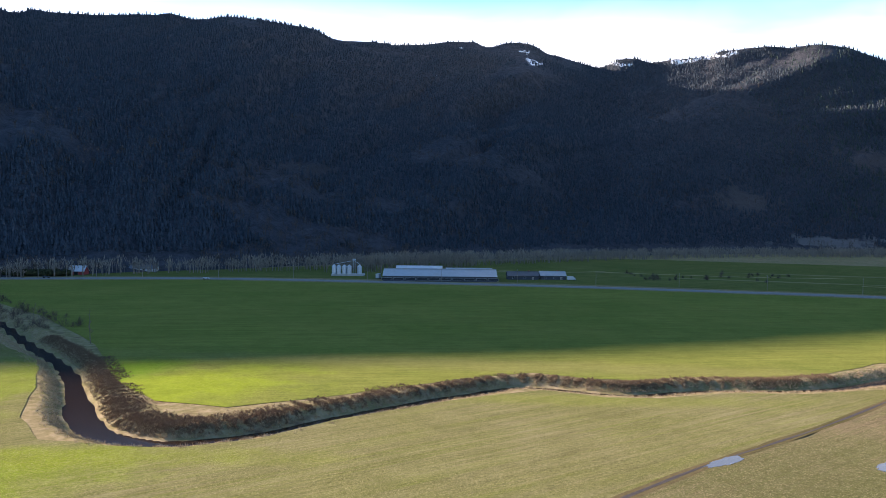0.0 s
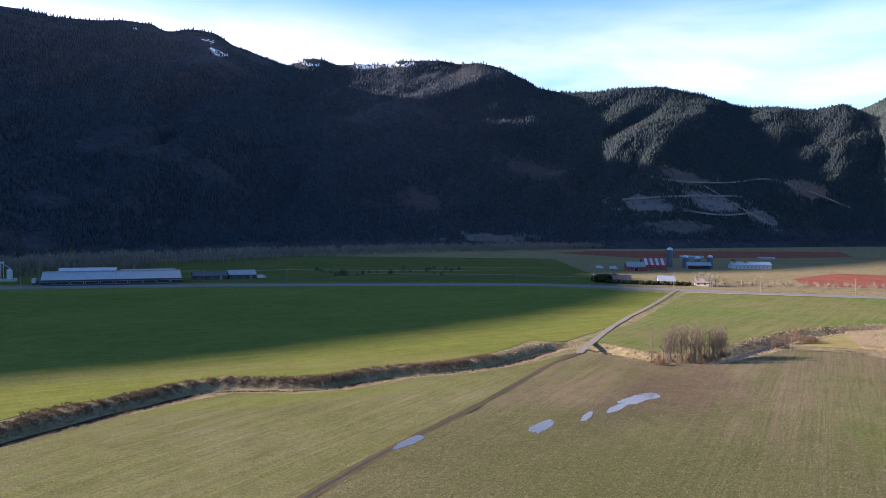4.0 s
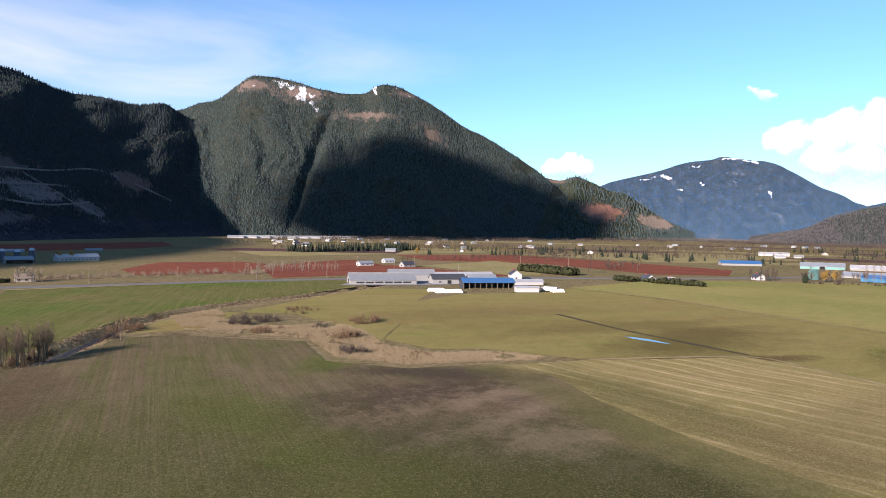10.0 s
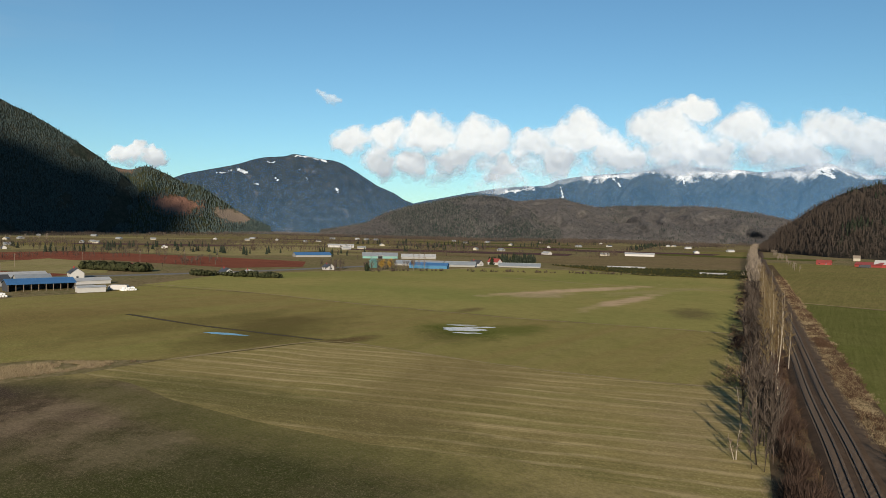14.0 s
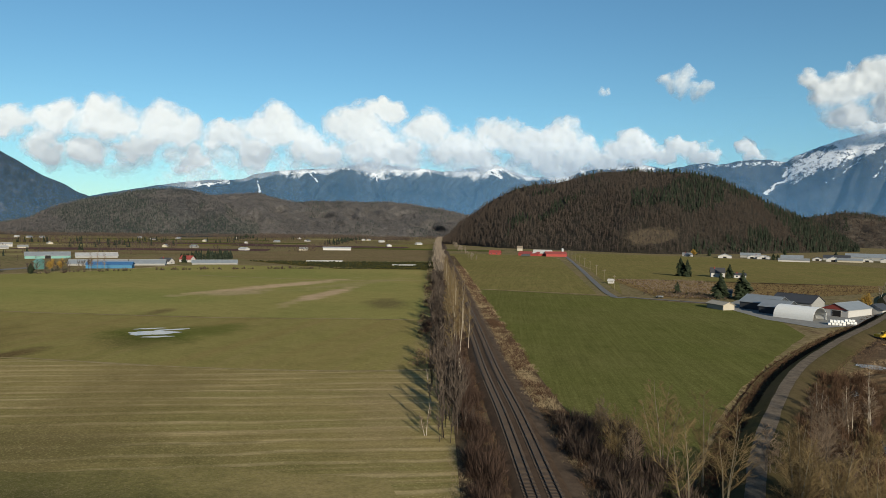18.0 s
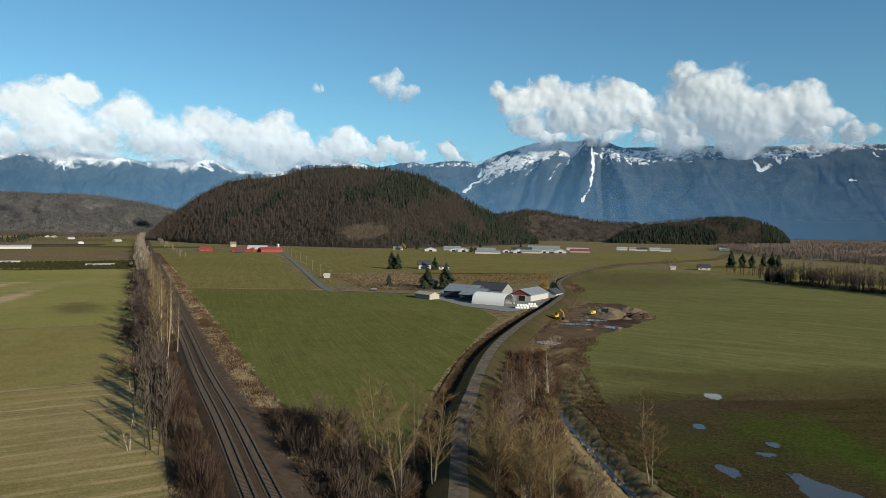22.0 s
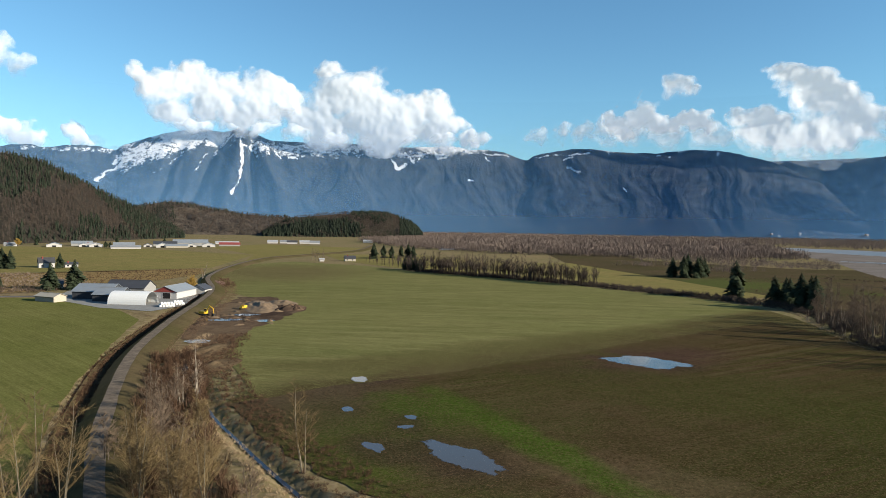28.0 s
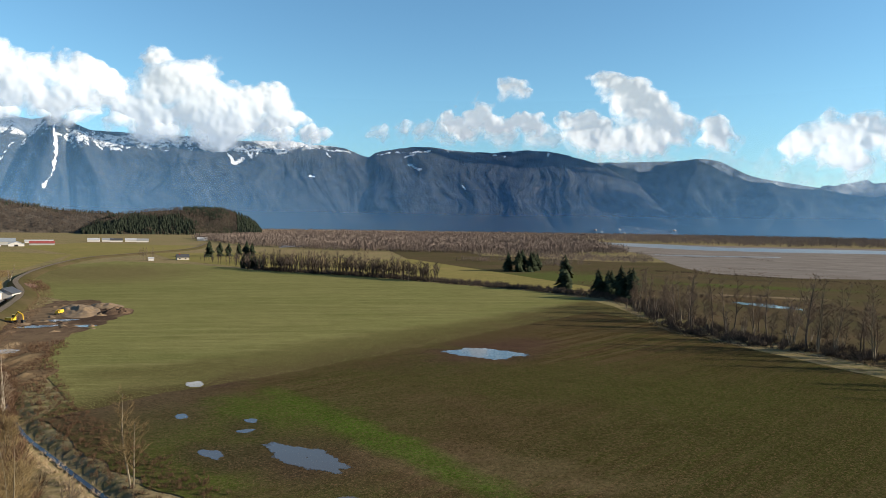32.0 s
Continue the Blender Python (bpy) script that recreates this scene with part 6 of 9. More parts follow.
along("brambles_brook", CREEK[3:19], 17000, 4.8, 9.4, BRAMBLES, M_BRAMBLE, 0.3, 0.9, "brown bramble fringe on the brook bank", "brambles", seed=62, sink=True, gaps=0.5)
along("brambles_bend", CREEK[4:12], 5500, 7.5, 13.5, BRAMBLES, M_BRAMBLE, 0.3, 0.8, "brown brambles and dead grass above the brook's bend", "brambles", seed=183, sink=True, gaps=0.3)
along("brambles_brook_far", CREEK[20:], 900, -7, 7, BUSHES, M_RUSSET, 0.7, 1.8, "brown brambles along the brook", "brambles", seed=63, sink=True, gaps=0.1)
MARSH = [(238, 165), (236, 140), (236, 112), (204, 86), (201, 62), (210, 47), (218, 31), (226, 14), (232, 40), (222, 62), (238, 84), (262, 100), (280, 120), (262, 132), (256, 150), (300, 190), (270, 195)]
wood("reeds_marsh", MARSH, 34000, TUFTS, M_PALESTRAW, 0.4, 1.0, "pale tan reed bed in the hollow", "reeds", seed=64, fade=9, cut=-0.3)
for i, (x, y, rx, n, h) in enumerate(((267, 151, 14, 34, 4.2), (307, 151, 14, 22, 3.2), (246, 133, 9, 14, 3.4), (264, 119, 6, 8, 3.0), (285, 109, 10, 22, 4.6), (242, 99, 7, 14, 5.0), (217, 85, 9, 16, 3.6), (217, 63, 7, 9, 2.0), (229, 186, 10, 22, 4.6), (206, 176, 9, 12, 3.4))):
    wood("willow_scrub", [(x + rx * math.cos(a), y + 0.7 * rx * math.sin(a)) for a in np.linspace(0, 6.283, 10)[:-1]], n, BUSHES_DENSE, M_BRAMBLE if i % 3 else M_TWIG_HILL, h * 0.45, h, "rounded brown bare willow scrub in the hollow", "bushes", seed=170 + i)
wood("marsh_brambles", MARSH, 1500, BRAMBLES, M_BRAMBLE, 0.5, 1.3, "brown brambles among the reeds", "brambles", seed=182, fade=14, cut=0.05)
along("brook_scrub_upstream", [(-300, 400), (-195, 300), (-160, 262)], 130, -16, 16, BUSHES, M_TWIG_DARK, 2.5, 5.5, "bare scrub along the upper brook", "bushes", seed=69)
along("scrub_rail_left", RAIL[:4], 480, 8.6, 12.6, BUSHES_DENSE, M_THICKET, 1.0, 3.6, "dark bare scrub beside the railway", "bushes", seed=70, gaps=0.04)
along("scrub_rail_left", RAIL[3:8], 3060, 8.6, 17, BUSHES_DENSE, M_THICKET, 1.0, 3.6, "dark bare scrub beside the railway", "bushes", seed=70, gaps=0.04)
along("scrub_rail_tall", RAIL[:4], 70, 9.5, 12.4, BUSHES_DENSE, M_THICKET, 2.5, 6.5, "tall brown bare scrub beside the railway", "bushes", seed=104, gaps=-0.14)
along("scrub_rail_tall", RAIL[3:7], 400, 9.5, 18, BUSHES_DENSE, M_THICKET, 2.5, 6.5, "tall brown bare scrub beside the railway", "bushes", seed=104, gaps=-0.14)
along("thicket_rail_near", RAIL[:4], 230, 8.8, 12.2, BUSHES_DENSE, M_THICKET, 2.2, 5.4, "dark dense thicket beside the railway", "bushes", seed=185, gaps=0.2)
along("brambles_rail_edge", RAIL[3:7], 5600, 15, 25, BRAMBLES, M_BRAMBLE, 0.4, 1.2, "brown brambles spreading into the field edge", "brambles", seed=188, gaps=0.06)
along("scrub_rail_edge", RAIL[3:6], 950, 14, 23, BUSHES_DENSE, M_THICKET, 1.0, 3.4, "dark clumps of scrub at the field edge", "bushes", seed=189, gaps=-0.06)
along("alder_row_rail", RAIL[2:6], 130, 12.5, 19, TWIGS, M_TWIG_HILL, 7, 13, "leafless alders in the scrub beside the railway", "trees", seed=186, gaps=0.0)
along("saplings_rail_left", RAIL[1:7], 380, 12, 19, TWIGS, M_TWIG_HILL, 5, 13, "slender bare saplings beside the railway", "trees", seed=105, squash=0.6, gaps=-0.1)
along("brambles_rail_left", RAIL[:4], 1500, 7.7, 13.4, BRAMBLES, M_RUSSET, 0.5, 1.5, "russet brambles beside the railway", "brambles", seed=71)
along("brambles_rail_left", RAIL[3:7], 6300, 7.7, 18, BRAMBLES, M_RUSSET, 0.5, 1.5, "russet brambles beside the railway", "brambles", seed=71)
along("brambles_rail_right", RAIL[:7], 7500, -10.8, -5.4, BRAMBLES, M_RUSSET, 0.5, 1.8, "russet brambles beside the railway", "brambles", seed=72, gaps=0.3)
along("brambles_rail_fringe", RAIL[:6], 3200, -6.4, -4.6, BRAMBLES, M_BRAMBLE, 0.3, 0.9, "low brown brambles creeping onto the gravel shoulder", "brambles", seed=191, gaps=0.05)
along("grass_rail_fringe", RAIL[:7], 15000, -9.6, -4.9, TUFTS, M_PALESTRAW, 0.5, 1.2, "pale dry grass between the gravel shoulder and the brambles", "grass", seed=192, gaps=0.12)
along("grass_rail_bank", RAIL[:6], 3000, 7.0, 8.8, TUFTS, M_BRAMBLE, 0.3, 0.7, "brown dead grass at the foot of the railway bed", "grass", seed=193, gaps=0.1)
along("grass_rail_right", RAIL[:7], 9000, -11.8, -8.6, TUFTS, M_PALESTRAW, 0.4, 1.0, "dry grass verge of the railway", "grass", seed=73, gaps=0.1)
along("scrub_rail_right", RAIL[:3], 330, -20, -6.5, BUSHES_DENSE, M_TWIG_DARK, 1.6, 5.2, "dark bare scrub between railway and dike", "bushes", seed=94, gaps=0.3)
along("grass_rail_left", RAIL[:4], 2600, 12.2, 16.5, TUFTS, M_PALESTRAW, 0.3, 0.8, "dry grass verge of the railway", "grass", seed=74, gaps=0.05)
along("grass_rail_left", RAIL[3:7], 7000, 15, 25, TUFTS, M_PALESTRAW, 0.3, 0.8, "dry grass verge of the railway", "grass", seed=74, gaps=0.05)
along("trees_rail_far", RAIL[5:], 420, 9, 17, TWIGS_WIDE, M_TWIG_GREY, 9, 17, "row of bare trees along the distant railway", "trees", seed=75)
along("trees_rail_far_right", [(607.1, -613.1), (882, -869), (1274, -1237)], 60, -22, -13, TWIGS, M_TWIG_GREY, 6, 11, "bare trees right of the distant railway", "trees", seed=76)
along("brambles_dike_ditch", DIKE[1:9], 7000, 3.4, 9.8, BRAMBLES, M_RUSSET, 0.6, 1.3, "dark brambles in the dike ditch", "brambles", seed=77, z=-0.45)
along("grass_dike", DIKE[1:10], 8000, -14, -3.4, TUFTS, M_BRAMBLE, 0.25, 0.6, "dry grass on the dike slope", "grass", seed=78, z=0.3)
along("scrub_dike", DIKE[1:6], 620, -20, -5.5, BUSHES_DENSE, M_RUSSET, 1.0, 4.2, "brown bare scrub on the dike slope", "bushes", seed=79)
along("brambles_ditch_north", DITCH_NORTH, 1500, 2, 13, BUSHES, M_RUSSET, 0.6, 1.5, "russet brambles beside the ditch", "brambles", seed=80)
along("grass_ditch_north", DITCH_NORTH, 1800, -4.5, -1.6, TUFTS, M_STRAW, 0.3, 0.8, "dry grass on the ditch bank", "grass", seed=81)
wood("mound_grass", [(57.6, -206.3), (65.2, -226.4), (60.4, -263.3), (52.4, -263.2), (45.3, -223), (40, -186.9)], 2600, TUFTS, M_BRAMBLE, 0.3, 0.8, "dry grass and brambles at the field edge", "grass", seed=82)
wood("dike_end_scrub", [(98.6, -442.2), (108, -472.4), (120.9, -522.7), (110.9, -522.5), (90.2, -462)], 120, BUSHES, M_RUSSET, 1.0, 2.6, "russet brambles beside the bend of the road", "brambles", seed=83)
along("scrub_treeline", [(-32.2, -621.5), (-116.3, -530.6), (-160.8, -459.7), (-195.6, -402.9), (-215.3, -342.5), (-191.9, -275), (-181.2, -244.2), (-179.7, -218.2), (-183.3, -200.1), (-193, -185.9), (-201.1, -145.8), (-208.1, -95.6)], 2600, -2, 20, BUSHES_DENSE, M_TWIG_HILL, 0.8, 4.2, "dark bare undergrowth along the tree row", "bushes", seed=84)
along("fence_grass_north", [(-116.3, -530.6), (-160.8, -459.7), (-195.6, -402.9)], 300, -2, 2, TUFTS, M_STRAW, 0.5, 1.0, "dry grass along the field edge", "grass", seed=85)
along("orchard_rows", [(324.2, -512), (216.4, -404.7)], 1500, 3, 72, BUSHES, M_TWIG, 1.2, 2.0, "rows of low bare berry bushes", "bushes", seed=86)
wood("orchard_bushes", [(329.1, -514.1), (221.5, -399.8), (186.8, -432.1), (147.1, -513.2), (139.9, -568.1), (156.7, -628.5), (217.7, -579.8)], 1500, BUSHES, M_RUSSET, 0.9, 1.7, "low russet orchard bushes", "bushes", seed=87)
wood("berry_bushes", [(747, -400.3), (666.9, -492.5), (605.8, -579), (499, -475.7), (565.5, -399.3)], 1300, LEAFY, M_HEDGE, 0.9, 1.8, "low green berry bushes in rows", "bushes", seed=88)
wood("farm_trees_west", [(640, -120), (690, -110), (720, -190), (690, -215), (650, -200)], 46, TWIGS, M_TWIG_HILL, 6, 11, "bare trees round the western farm", "trees", seed=95, squash=1.5)
along("farm_scrub_west", [(640, -150), (640, -230), (609.3, -331.4), (579.9, -387.7)], 150, -10, 2, BUSHES_DENSE, M_TWIG_DARK, 1.5, 4, "bare scrub along the farm's edge", "bushes", seed=96, gaps=0.1)
wood("farm_conifers_west", [(760, -320), (820, -360), (850, -420), (800, -420.9), (760, -370)], 60, CONIFERS, M_CONIFER, 7, 13, "dark conifers behind the western farm", "trees", seed=97, squash=1.4)
wood("bog_brush", [(-207, -325.7), (-192, -186), (-197.3, -105.8), (-423.1, -141), (-626.9, -316.7), (-573.1, -607.9), (-313.6, -633.5), (-244.1, -424.9)], 3600, BRAMBLES, M_BRAMBLE, 0.6, 1.8, "low brown brush in the wet meadow", "bushes", seed=98, fade=45, cut=0.0)
wood("bog_scrub", [(-212, -325.6), (-194, -185.9), (-197.5, -115.8), (-263.3, -154.4), (-336.3, -292.9), (-308.9, -413.5), (-249.1, -424.8)], 520, BUSHES, M_TWIG_DARK, 1.5, 3.5, "bare scrub in the wet meadow", "bushes", seed=89, fade=50)
wood("paddock_trees", [(-121.6, -542.5), (-33.6, -639.4), (23.8, -761), (-77.4, -819), (-183.2, -616.2)], 110, TWIGS, M_TWIG_HILL, 7, 13, "bare trees in the paddock", "trees", seed=90)
along("tree_row_north", [(-28.6, -639.5), (-72.5, -588.6), (-116.6, -542.6), (-155.4, -486.8)], 240, -12, 2, TWIGS, M_TWIG_HILL, 9, 16, "row of bare trees at the field edge", "trees", seed=91)
wood("dark_groups_west", [(700, 60), (1000, 300), (1400, 420), (2000, 100), (2300, -500), (2091, -1266), (1589, -1017), (1100, -520), (800, -200)], 2600, TWIGS_FAR, M_TWIG_DARK, 5, 11, "clumps of dark bare trees among the distant farms", "trees", seed=111, squash=1.5, fade=80, cut=0.16)
along("hedgerow_west", [(780, 260), (1000, 120), (1180, -120)], 160, -3, 3, TWIGS_FAR, M_TWIG_DARK, 4, 8, "bare hedgerow between distant fields", "hedge", seed=112, squash=1.4)
along("hedgerow_west_far", [(1100, 480), (1400, 200), (1600, -200), (1650, -600)], 240, -4, 4, TWIGS_FAR, M_TWIG_DARK, 5, 10, "bare hedgerow before the distant mountains", "hedge", seed=113, squash=1.4)
for i, (line, n, mat, h0, h1, kind) in enumerate((
        ([(980, 620), (1250, 420), (1480, 160)], 150, M_TWIG_HILL, 5, 12, TWIGS_FAR), ([(1250, 760), (1600, 520), (1900, 260)], 190, M_TWIG_GREY, 6, 13, TWIGS_FAR), ([(1120, -60), (1330, -340), (1500, -640)], 130, M_TWIG_DARK, 4, 10, TWIGS_FAR), ([(1500, 60), (1800, -300), (1950, -760)], 200, M_TWIG_HILL, 6, 12, TWIGS_FAR),
        ([(900, -560), (1180, -800), (1420, -1080)], 150, M_TWIG_DARK, 5, 11, TWIGS_FAR), ([(1300, -900), (1620, -1180), (1850, -1420)], 190, M_CONIFER, 6, 14, CONIFERS), ([(1480, -1180), (1700, -1480)], 120, M_TWIG_HILL, 7, 14, TWIGS_FAR), ([(2050, -150), (2250, -560), (2350, -900)], 190, M_TWIG_DARK, 7, 14, TWIGS_FAR),
        ([(1750, -880), (2050, -1120)], 60, M_CONIFER, 7, 15, CONIFERS), ([(1050, 200), (1180, 60)], 26, M_CONIFER, 6, 13, CONIFERS), ([(1620, -350), (1720, -520)], 34, M_CONIFER, 7, 14, CONIFERS), ([(880, 140), (960, 20)], 40, M_TWIG_HILL, 4, 9, TWIGS_FAR))):
    along("tree_belt", line, n, -14, 14, kind, mat, h0, h1, "uneven belt of trees between the distant farms", "trees", seed=190 + i, squash=1.3, gaps=0.10)
along("hedge_farm_west", [(600, 0), (575, -45), (560, -60)], 120, -8, 4, LEAFY, M_HEDGE, 2.5, 5, "dark clipped hedge round a house", "hedge", seed=92)
along("hedge_house_west", [(685, 92), (640, 42)], 200, -8, 6, LEAFY, M_HEDGE, 4, 8, "dark conifer hedge round a house", "hedge", seed=93)


# ---- single trees ----
def bare_tree_mesh(seed, height, spread=0.26, limbs=24, trunk_r=0.19, stems=1, lean=0.0, thick=1.7):
    """Trunk and crown meshes of a leafless tree."""
    r = random.Random(seed)
    trunk, crown = bmesh.new(), bmesh.new()

    def rod(bm, pts, r0, r1, n):
        last = None
        for i, p in enumerate(pts):
            q = (pts[min(i + 1, len(pts) - 1)] - pts[max(i - 1, 0)]).to_track_quat("Z", "Y").to_matrix()
            rad = r0 + (r1 - r0) * i / (len(pts) - 1)
            ring = [bm.verts.new(p + q @ Vector((rad * math.cos(6.2832 * j / n), rad * math.sin(6.2832 * j / n), 0))) for j in range(n)]
            if last:
                for j in range(n):
                    bm.faces.new((last[j], last[(j + 1) % n], ring[(j + 1) % n], ring[j]))
            last = ring

    def grow(p, d, ln, steps, wob, up):
        pts = [Vector(p)]
        d = Vector(d).normalized()
        for _ in range(steps):
            d = (d + Vector((r.gauss(0, wob), r.gauss(0, wob), r.gauss(0, wob) + up))).normalized()
            pts.append(pts[-1] + d * ln / steps)
        return pts

    def sliver(a, b, w):
        s = (b - a).cross(Vector((r.gauss(0, 1), r.gauss(0, 1), r.gauss(0, 1)))).normalized() * w
        crown.faces.new((crown.verts.new(a - s), crown.verts.new(a + s), crown.verts.new(b)))

    for st in range(stems):
        a0 = r.uniform(0, 6.283)
        h = height * (1 if st == 0 else r.uniform(0.7, 0.97))
        start = (0, 0, -0.3) if st == 0 else (0.6 * math.cos(a0), 0.6 * math.sin(a0), -0.3)
        tilt = lean if stems == 1 else 0.13
        tr = grow(start, (tilt * math.cos(a0), tilt * math.sin(a0), 1), h, 9, 0.05, 0.05)
        rod(trunk, tr, trunk_r * (1 if st == 0 else 0.8), 0.02, 6)
        for k in range(max(6, limbs // (1 if stems == 1 else 2))):
            t = 0.22 + 0.74 * ((k + r.random()) / max(6, limbs // (1 if stems == 1 else 2)))
            i = min(len(tr) - 2, int(t * (len(tr) - 1)))
            p = tr[i].lerp(tr[i + 1], t * (len(tr) - 1) - i)
            a = r.uniform(0, 6.283)
            ln = height * spread * (1.25 - t) * r.uniform(0.6, 1.15)
            br = grow(p, (math.cos(a), math.sin(a), r.uniform(0.5, 1.2)), ln, 4, 0.16, 0.12)
            rod(crown, br, trunk_r * 0.42 * (1.15 - t), 0.014, 4)
            for m in range(6):
                q = 0.25 + 0.72 * r.random()
                j = min(3, int(q * 4))
                p2 = br[j].lerp(br[j + 1], q * 4 - j)
                b = a + r.gauss(0, 0.9)
                tw = grow(p2, (math.cos(b), math.sin(b), r.uniform(0.2, 1.3)), ln * r.uniform(0.25, 0.5), 2, 0.2, 0.15)
                rod(crown, tw, 0.032 * thick, 0.014 * thick, 3)
                for _ in range(6):
                    q3 = tw[r.randint(0, 1)].lerp(tw[2], r.random())
                    d = Vector((math.cos(b) + r.gauss(0, 0.7), math.sin(b) + r.gauss(0, 0.7), r.uniform(0.0, 1.5))).normalized()
                    sliver(q3, q3 + d * ln * r.uniform(0.2, 0.5), 0.015 * thick)
    return trunk, crown


def leafless(name, x, y, seed, height, bark, twig, label, group="", z=0.0, **kw):
    t = base(name, x, y, z, random.Random(seed).uniform(0, 360), label, "tree", group)
    a, b = bare_tree_mesh(seed, height, **kw)
    part("trunk", a, bark, t)
    part("crown", b, twig, t)
    return t


M_BARK_GREY = plain("alder_bark", (0.165, 0.14, 0.098), 0.9, vary=0.4, scale=2.0)
M_BARK_WHITE = plain("birch_bark", (0.36, 0.31, 0.25), 0.8, vary=0.35, scale=1.2)
M_BARK_DARK = plain("dark_bark", (0.10, 0.08, 0.062), 0.9, vary=0.4, scale=2.0)
M_TWIGS_NEAR = island("near_twigs", (0.110, 0.080, 0.042), (0.200, 0.148, 0.076), by_object=True)
M_TWIGS_NEAR_B = island("near_twigs_brown", (0.12, 0.090, 0.066), (0.20, 0.150, 0.110), by_object=True)
ALDER = "tall leafless alder with grey bark and fine yellowish twigs"
alders = [leafless("alder", 58, -108, 101, 17, M_BARK_GREY, M_TWIGS_NEAR, ALDER, "alders by the dike", stems=3, limbs=30, spread=0.34, thick=1.1, trunk_r=0.15),
          leafless("alder", 51.9, -110.1, 102, 16, M_BARK_GREY, M_TWIGS_NEAR, ALDER, "alders by the dike", stems=2, limbs=28, spread=0.36, thick=1.1, trunk_r=0.16),
          leafless("alder", 27.9, -96.6, 103, 13, M_BARK_GREY, M_TWIGS_NEAR, ALDER, "alders by the dike", stems=4, spread=0.36, limbs=32, thick=1.1, trunk_r=0.13),
          leafless("alder", 12.5, -117.3, 104, 15, M_BARK_GREY, M_TWIGS_NEAR, "lone leafless alder on the ditch bank", stems=2, spread=0.36, limbs=34, thick=1.2),
          leafless("alder", 44.5, -119, 105, 11, M_BARK_DARK, M_TWIGS_NEAR_B, ALDER, "alders by the dike", stems=3, spread=0.30, limbs=26, thick=1.2, trunk_r=0.11)]
for i, (k, x, y, s) in enumerate(((1, 61, -114, 0.85), (2, 33.8, -101.7, 1.05), (4, 40.2, -128.9, 0.95), (4, 43, -141, 1.0), (4, 48.8, -151.1, 0.9), (2, 38.6, -112.8, 0.95), (4, 36.4, -120.8, 1.0), (2, 30.7, -108.7, 0.95), (1, 46.9, -95, 0.9), (4, 41.1, -134.9, 1.0), (2, 25.8, -104.6, 0.95), (4, 17.8, -100.4, 0.75), (0, 43.9, -101, 0.9), (0, 35.7, -106.8, 0.8), (1, 23.9, -98.5, 0.85),
                                  (4, 33.4, -120.6, 0.9), (2, 35, -138.8, 0.7), (4, 44.6, -159, 0.8), (2, 43.3, -129, 0.7), (0, 71.7, -116.9, 0.45), (1, 65.8, -111.8, 0.6), (1, 69.9, -110.8, 0.6), (4, 61.9, -105.7, 0.8), (4, 75.8, -118, 0.7), (4, 83, -127.2, 0.6), (2, 66, -107, 0.6))):
    copy_thing(alders[k], pose(x, y, 0, 0, 0, 67 * i) @ Matrix.Diagonal((s, s, s * 1.08, 1)))
birches = [leafless("birch", 42.5, -166.9, 111, 13, M_BARK_WHITE, M_TWIGS_NEAR_B, "white-barked leafless birch in the scrub", "birches", stems=3, spread=0.22),
           leafless("birch", 119.4, -122.6, 112, 12, M_BARK_WHITE, M_TWIGS_NEAR_B, "white-barked leafless birch in the scrub", "birches", stems=2, spread=0.16),
           leafless("birch", 180.2, -179.9, 113, 24, M_BARK_WHITE, M_TWIGS_NEAR, "tall pale-trunked birch beside the railway", "birches", spread=0.17),
           leafless("birch", 192, -188.1, 114, 22, M_BARK_GREY, M_TWIGS_NEAR, "tall pale-trunked birch beside the railway", "birches", spread=0.2)]
r = random.Random(5)
for i in range(44):
    s = 150 + 9.2 * i + r.uniform(-5, 5) if i > 6 else 168 + 7 * i
    o = 12 + r.random() * 6
    x, y = 24.8 + 0.729 * s + 0.685 * o, -56.5 - 0.685 * s + 0.729 * o
    sc = r.uniform(0.55, 1.0) if 150 < math.hypot(x, y) else 0.5
    copy_thing(birches[2 + i % 2], pose(x, y, 0, 0, 0, r.uniform(0, 360)) @ Matrix.Diagonal((sc, sc, sc, 1)))
for x, y, k, s in ((121.6, -113.6, 1, 0.7), (131.4, -122.8, 3, 0.4), (147.1, -139.2, 1, 0.7), (102, -94.2, 1, 0.6), (73.6, -113.6, 3, 0.42), (77.5, -117.7, 3, 0.36), (156.8, -153.4, 3, 0.55), (44.6, -161, 0, 0.8), (54.3, -173.2, 0, 0.6), (27.9, -98.6, 0, 0.6)):
    copy_thing(birches[k], pose(x, y, 0, 0, 0, 40 * x) @ Matrix.Diagonal((s, s, s, 1)))
TALL = "tall leafless cottonwood in the field-edge tree row"
cottonwoods = [leafless("cottonwood", -187, -240, 121, 26, M_BARK_DARK, M_TWIGS_NEAR_B, TALL, "cottonwoods", spread=0.20, trunk_r=0.30, limbs=40, thick=1.25),
               leafless("cottonwood", -187, -259, 122, 17, M_BARK_DARK, M_TWIGS_NEAR_B, TALL, "cottonwoods", spread=0.30, trunk_r=0.26, limbs=40, thick=1.25),
               leafless("cottonwood", -197, -186, 123, 27, M_BARK_GREY, M_TWIGS_NEAR_B, TALL, "cottonwoods", stems=3, spread=0.19, trunk_r=0.26, limbs=44, thick=1.25)]
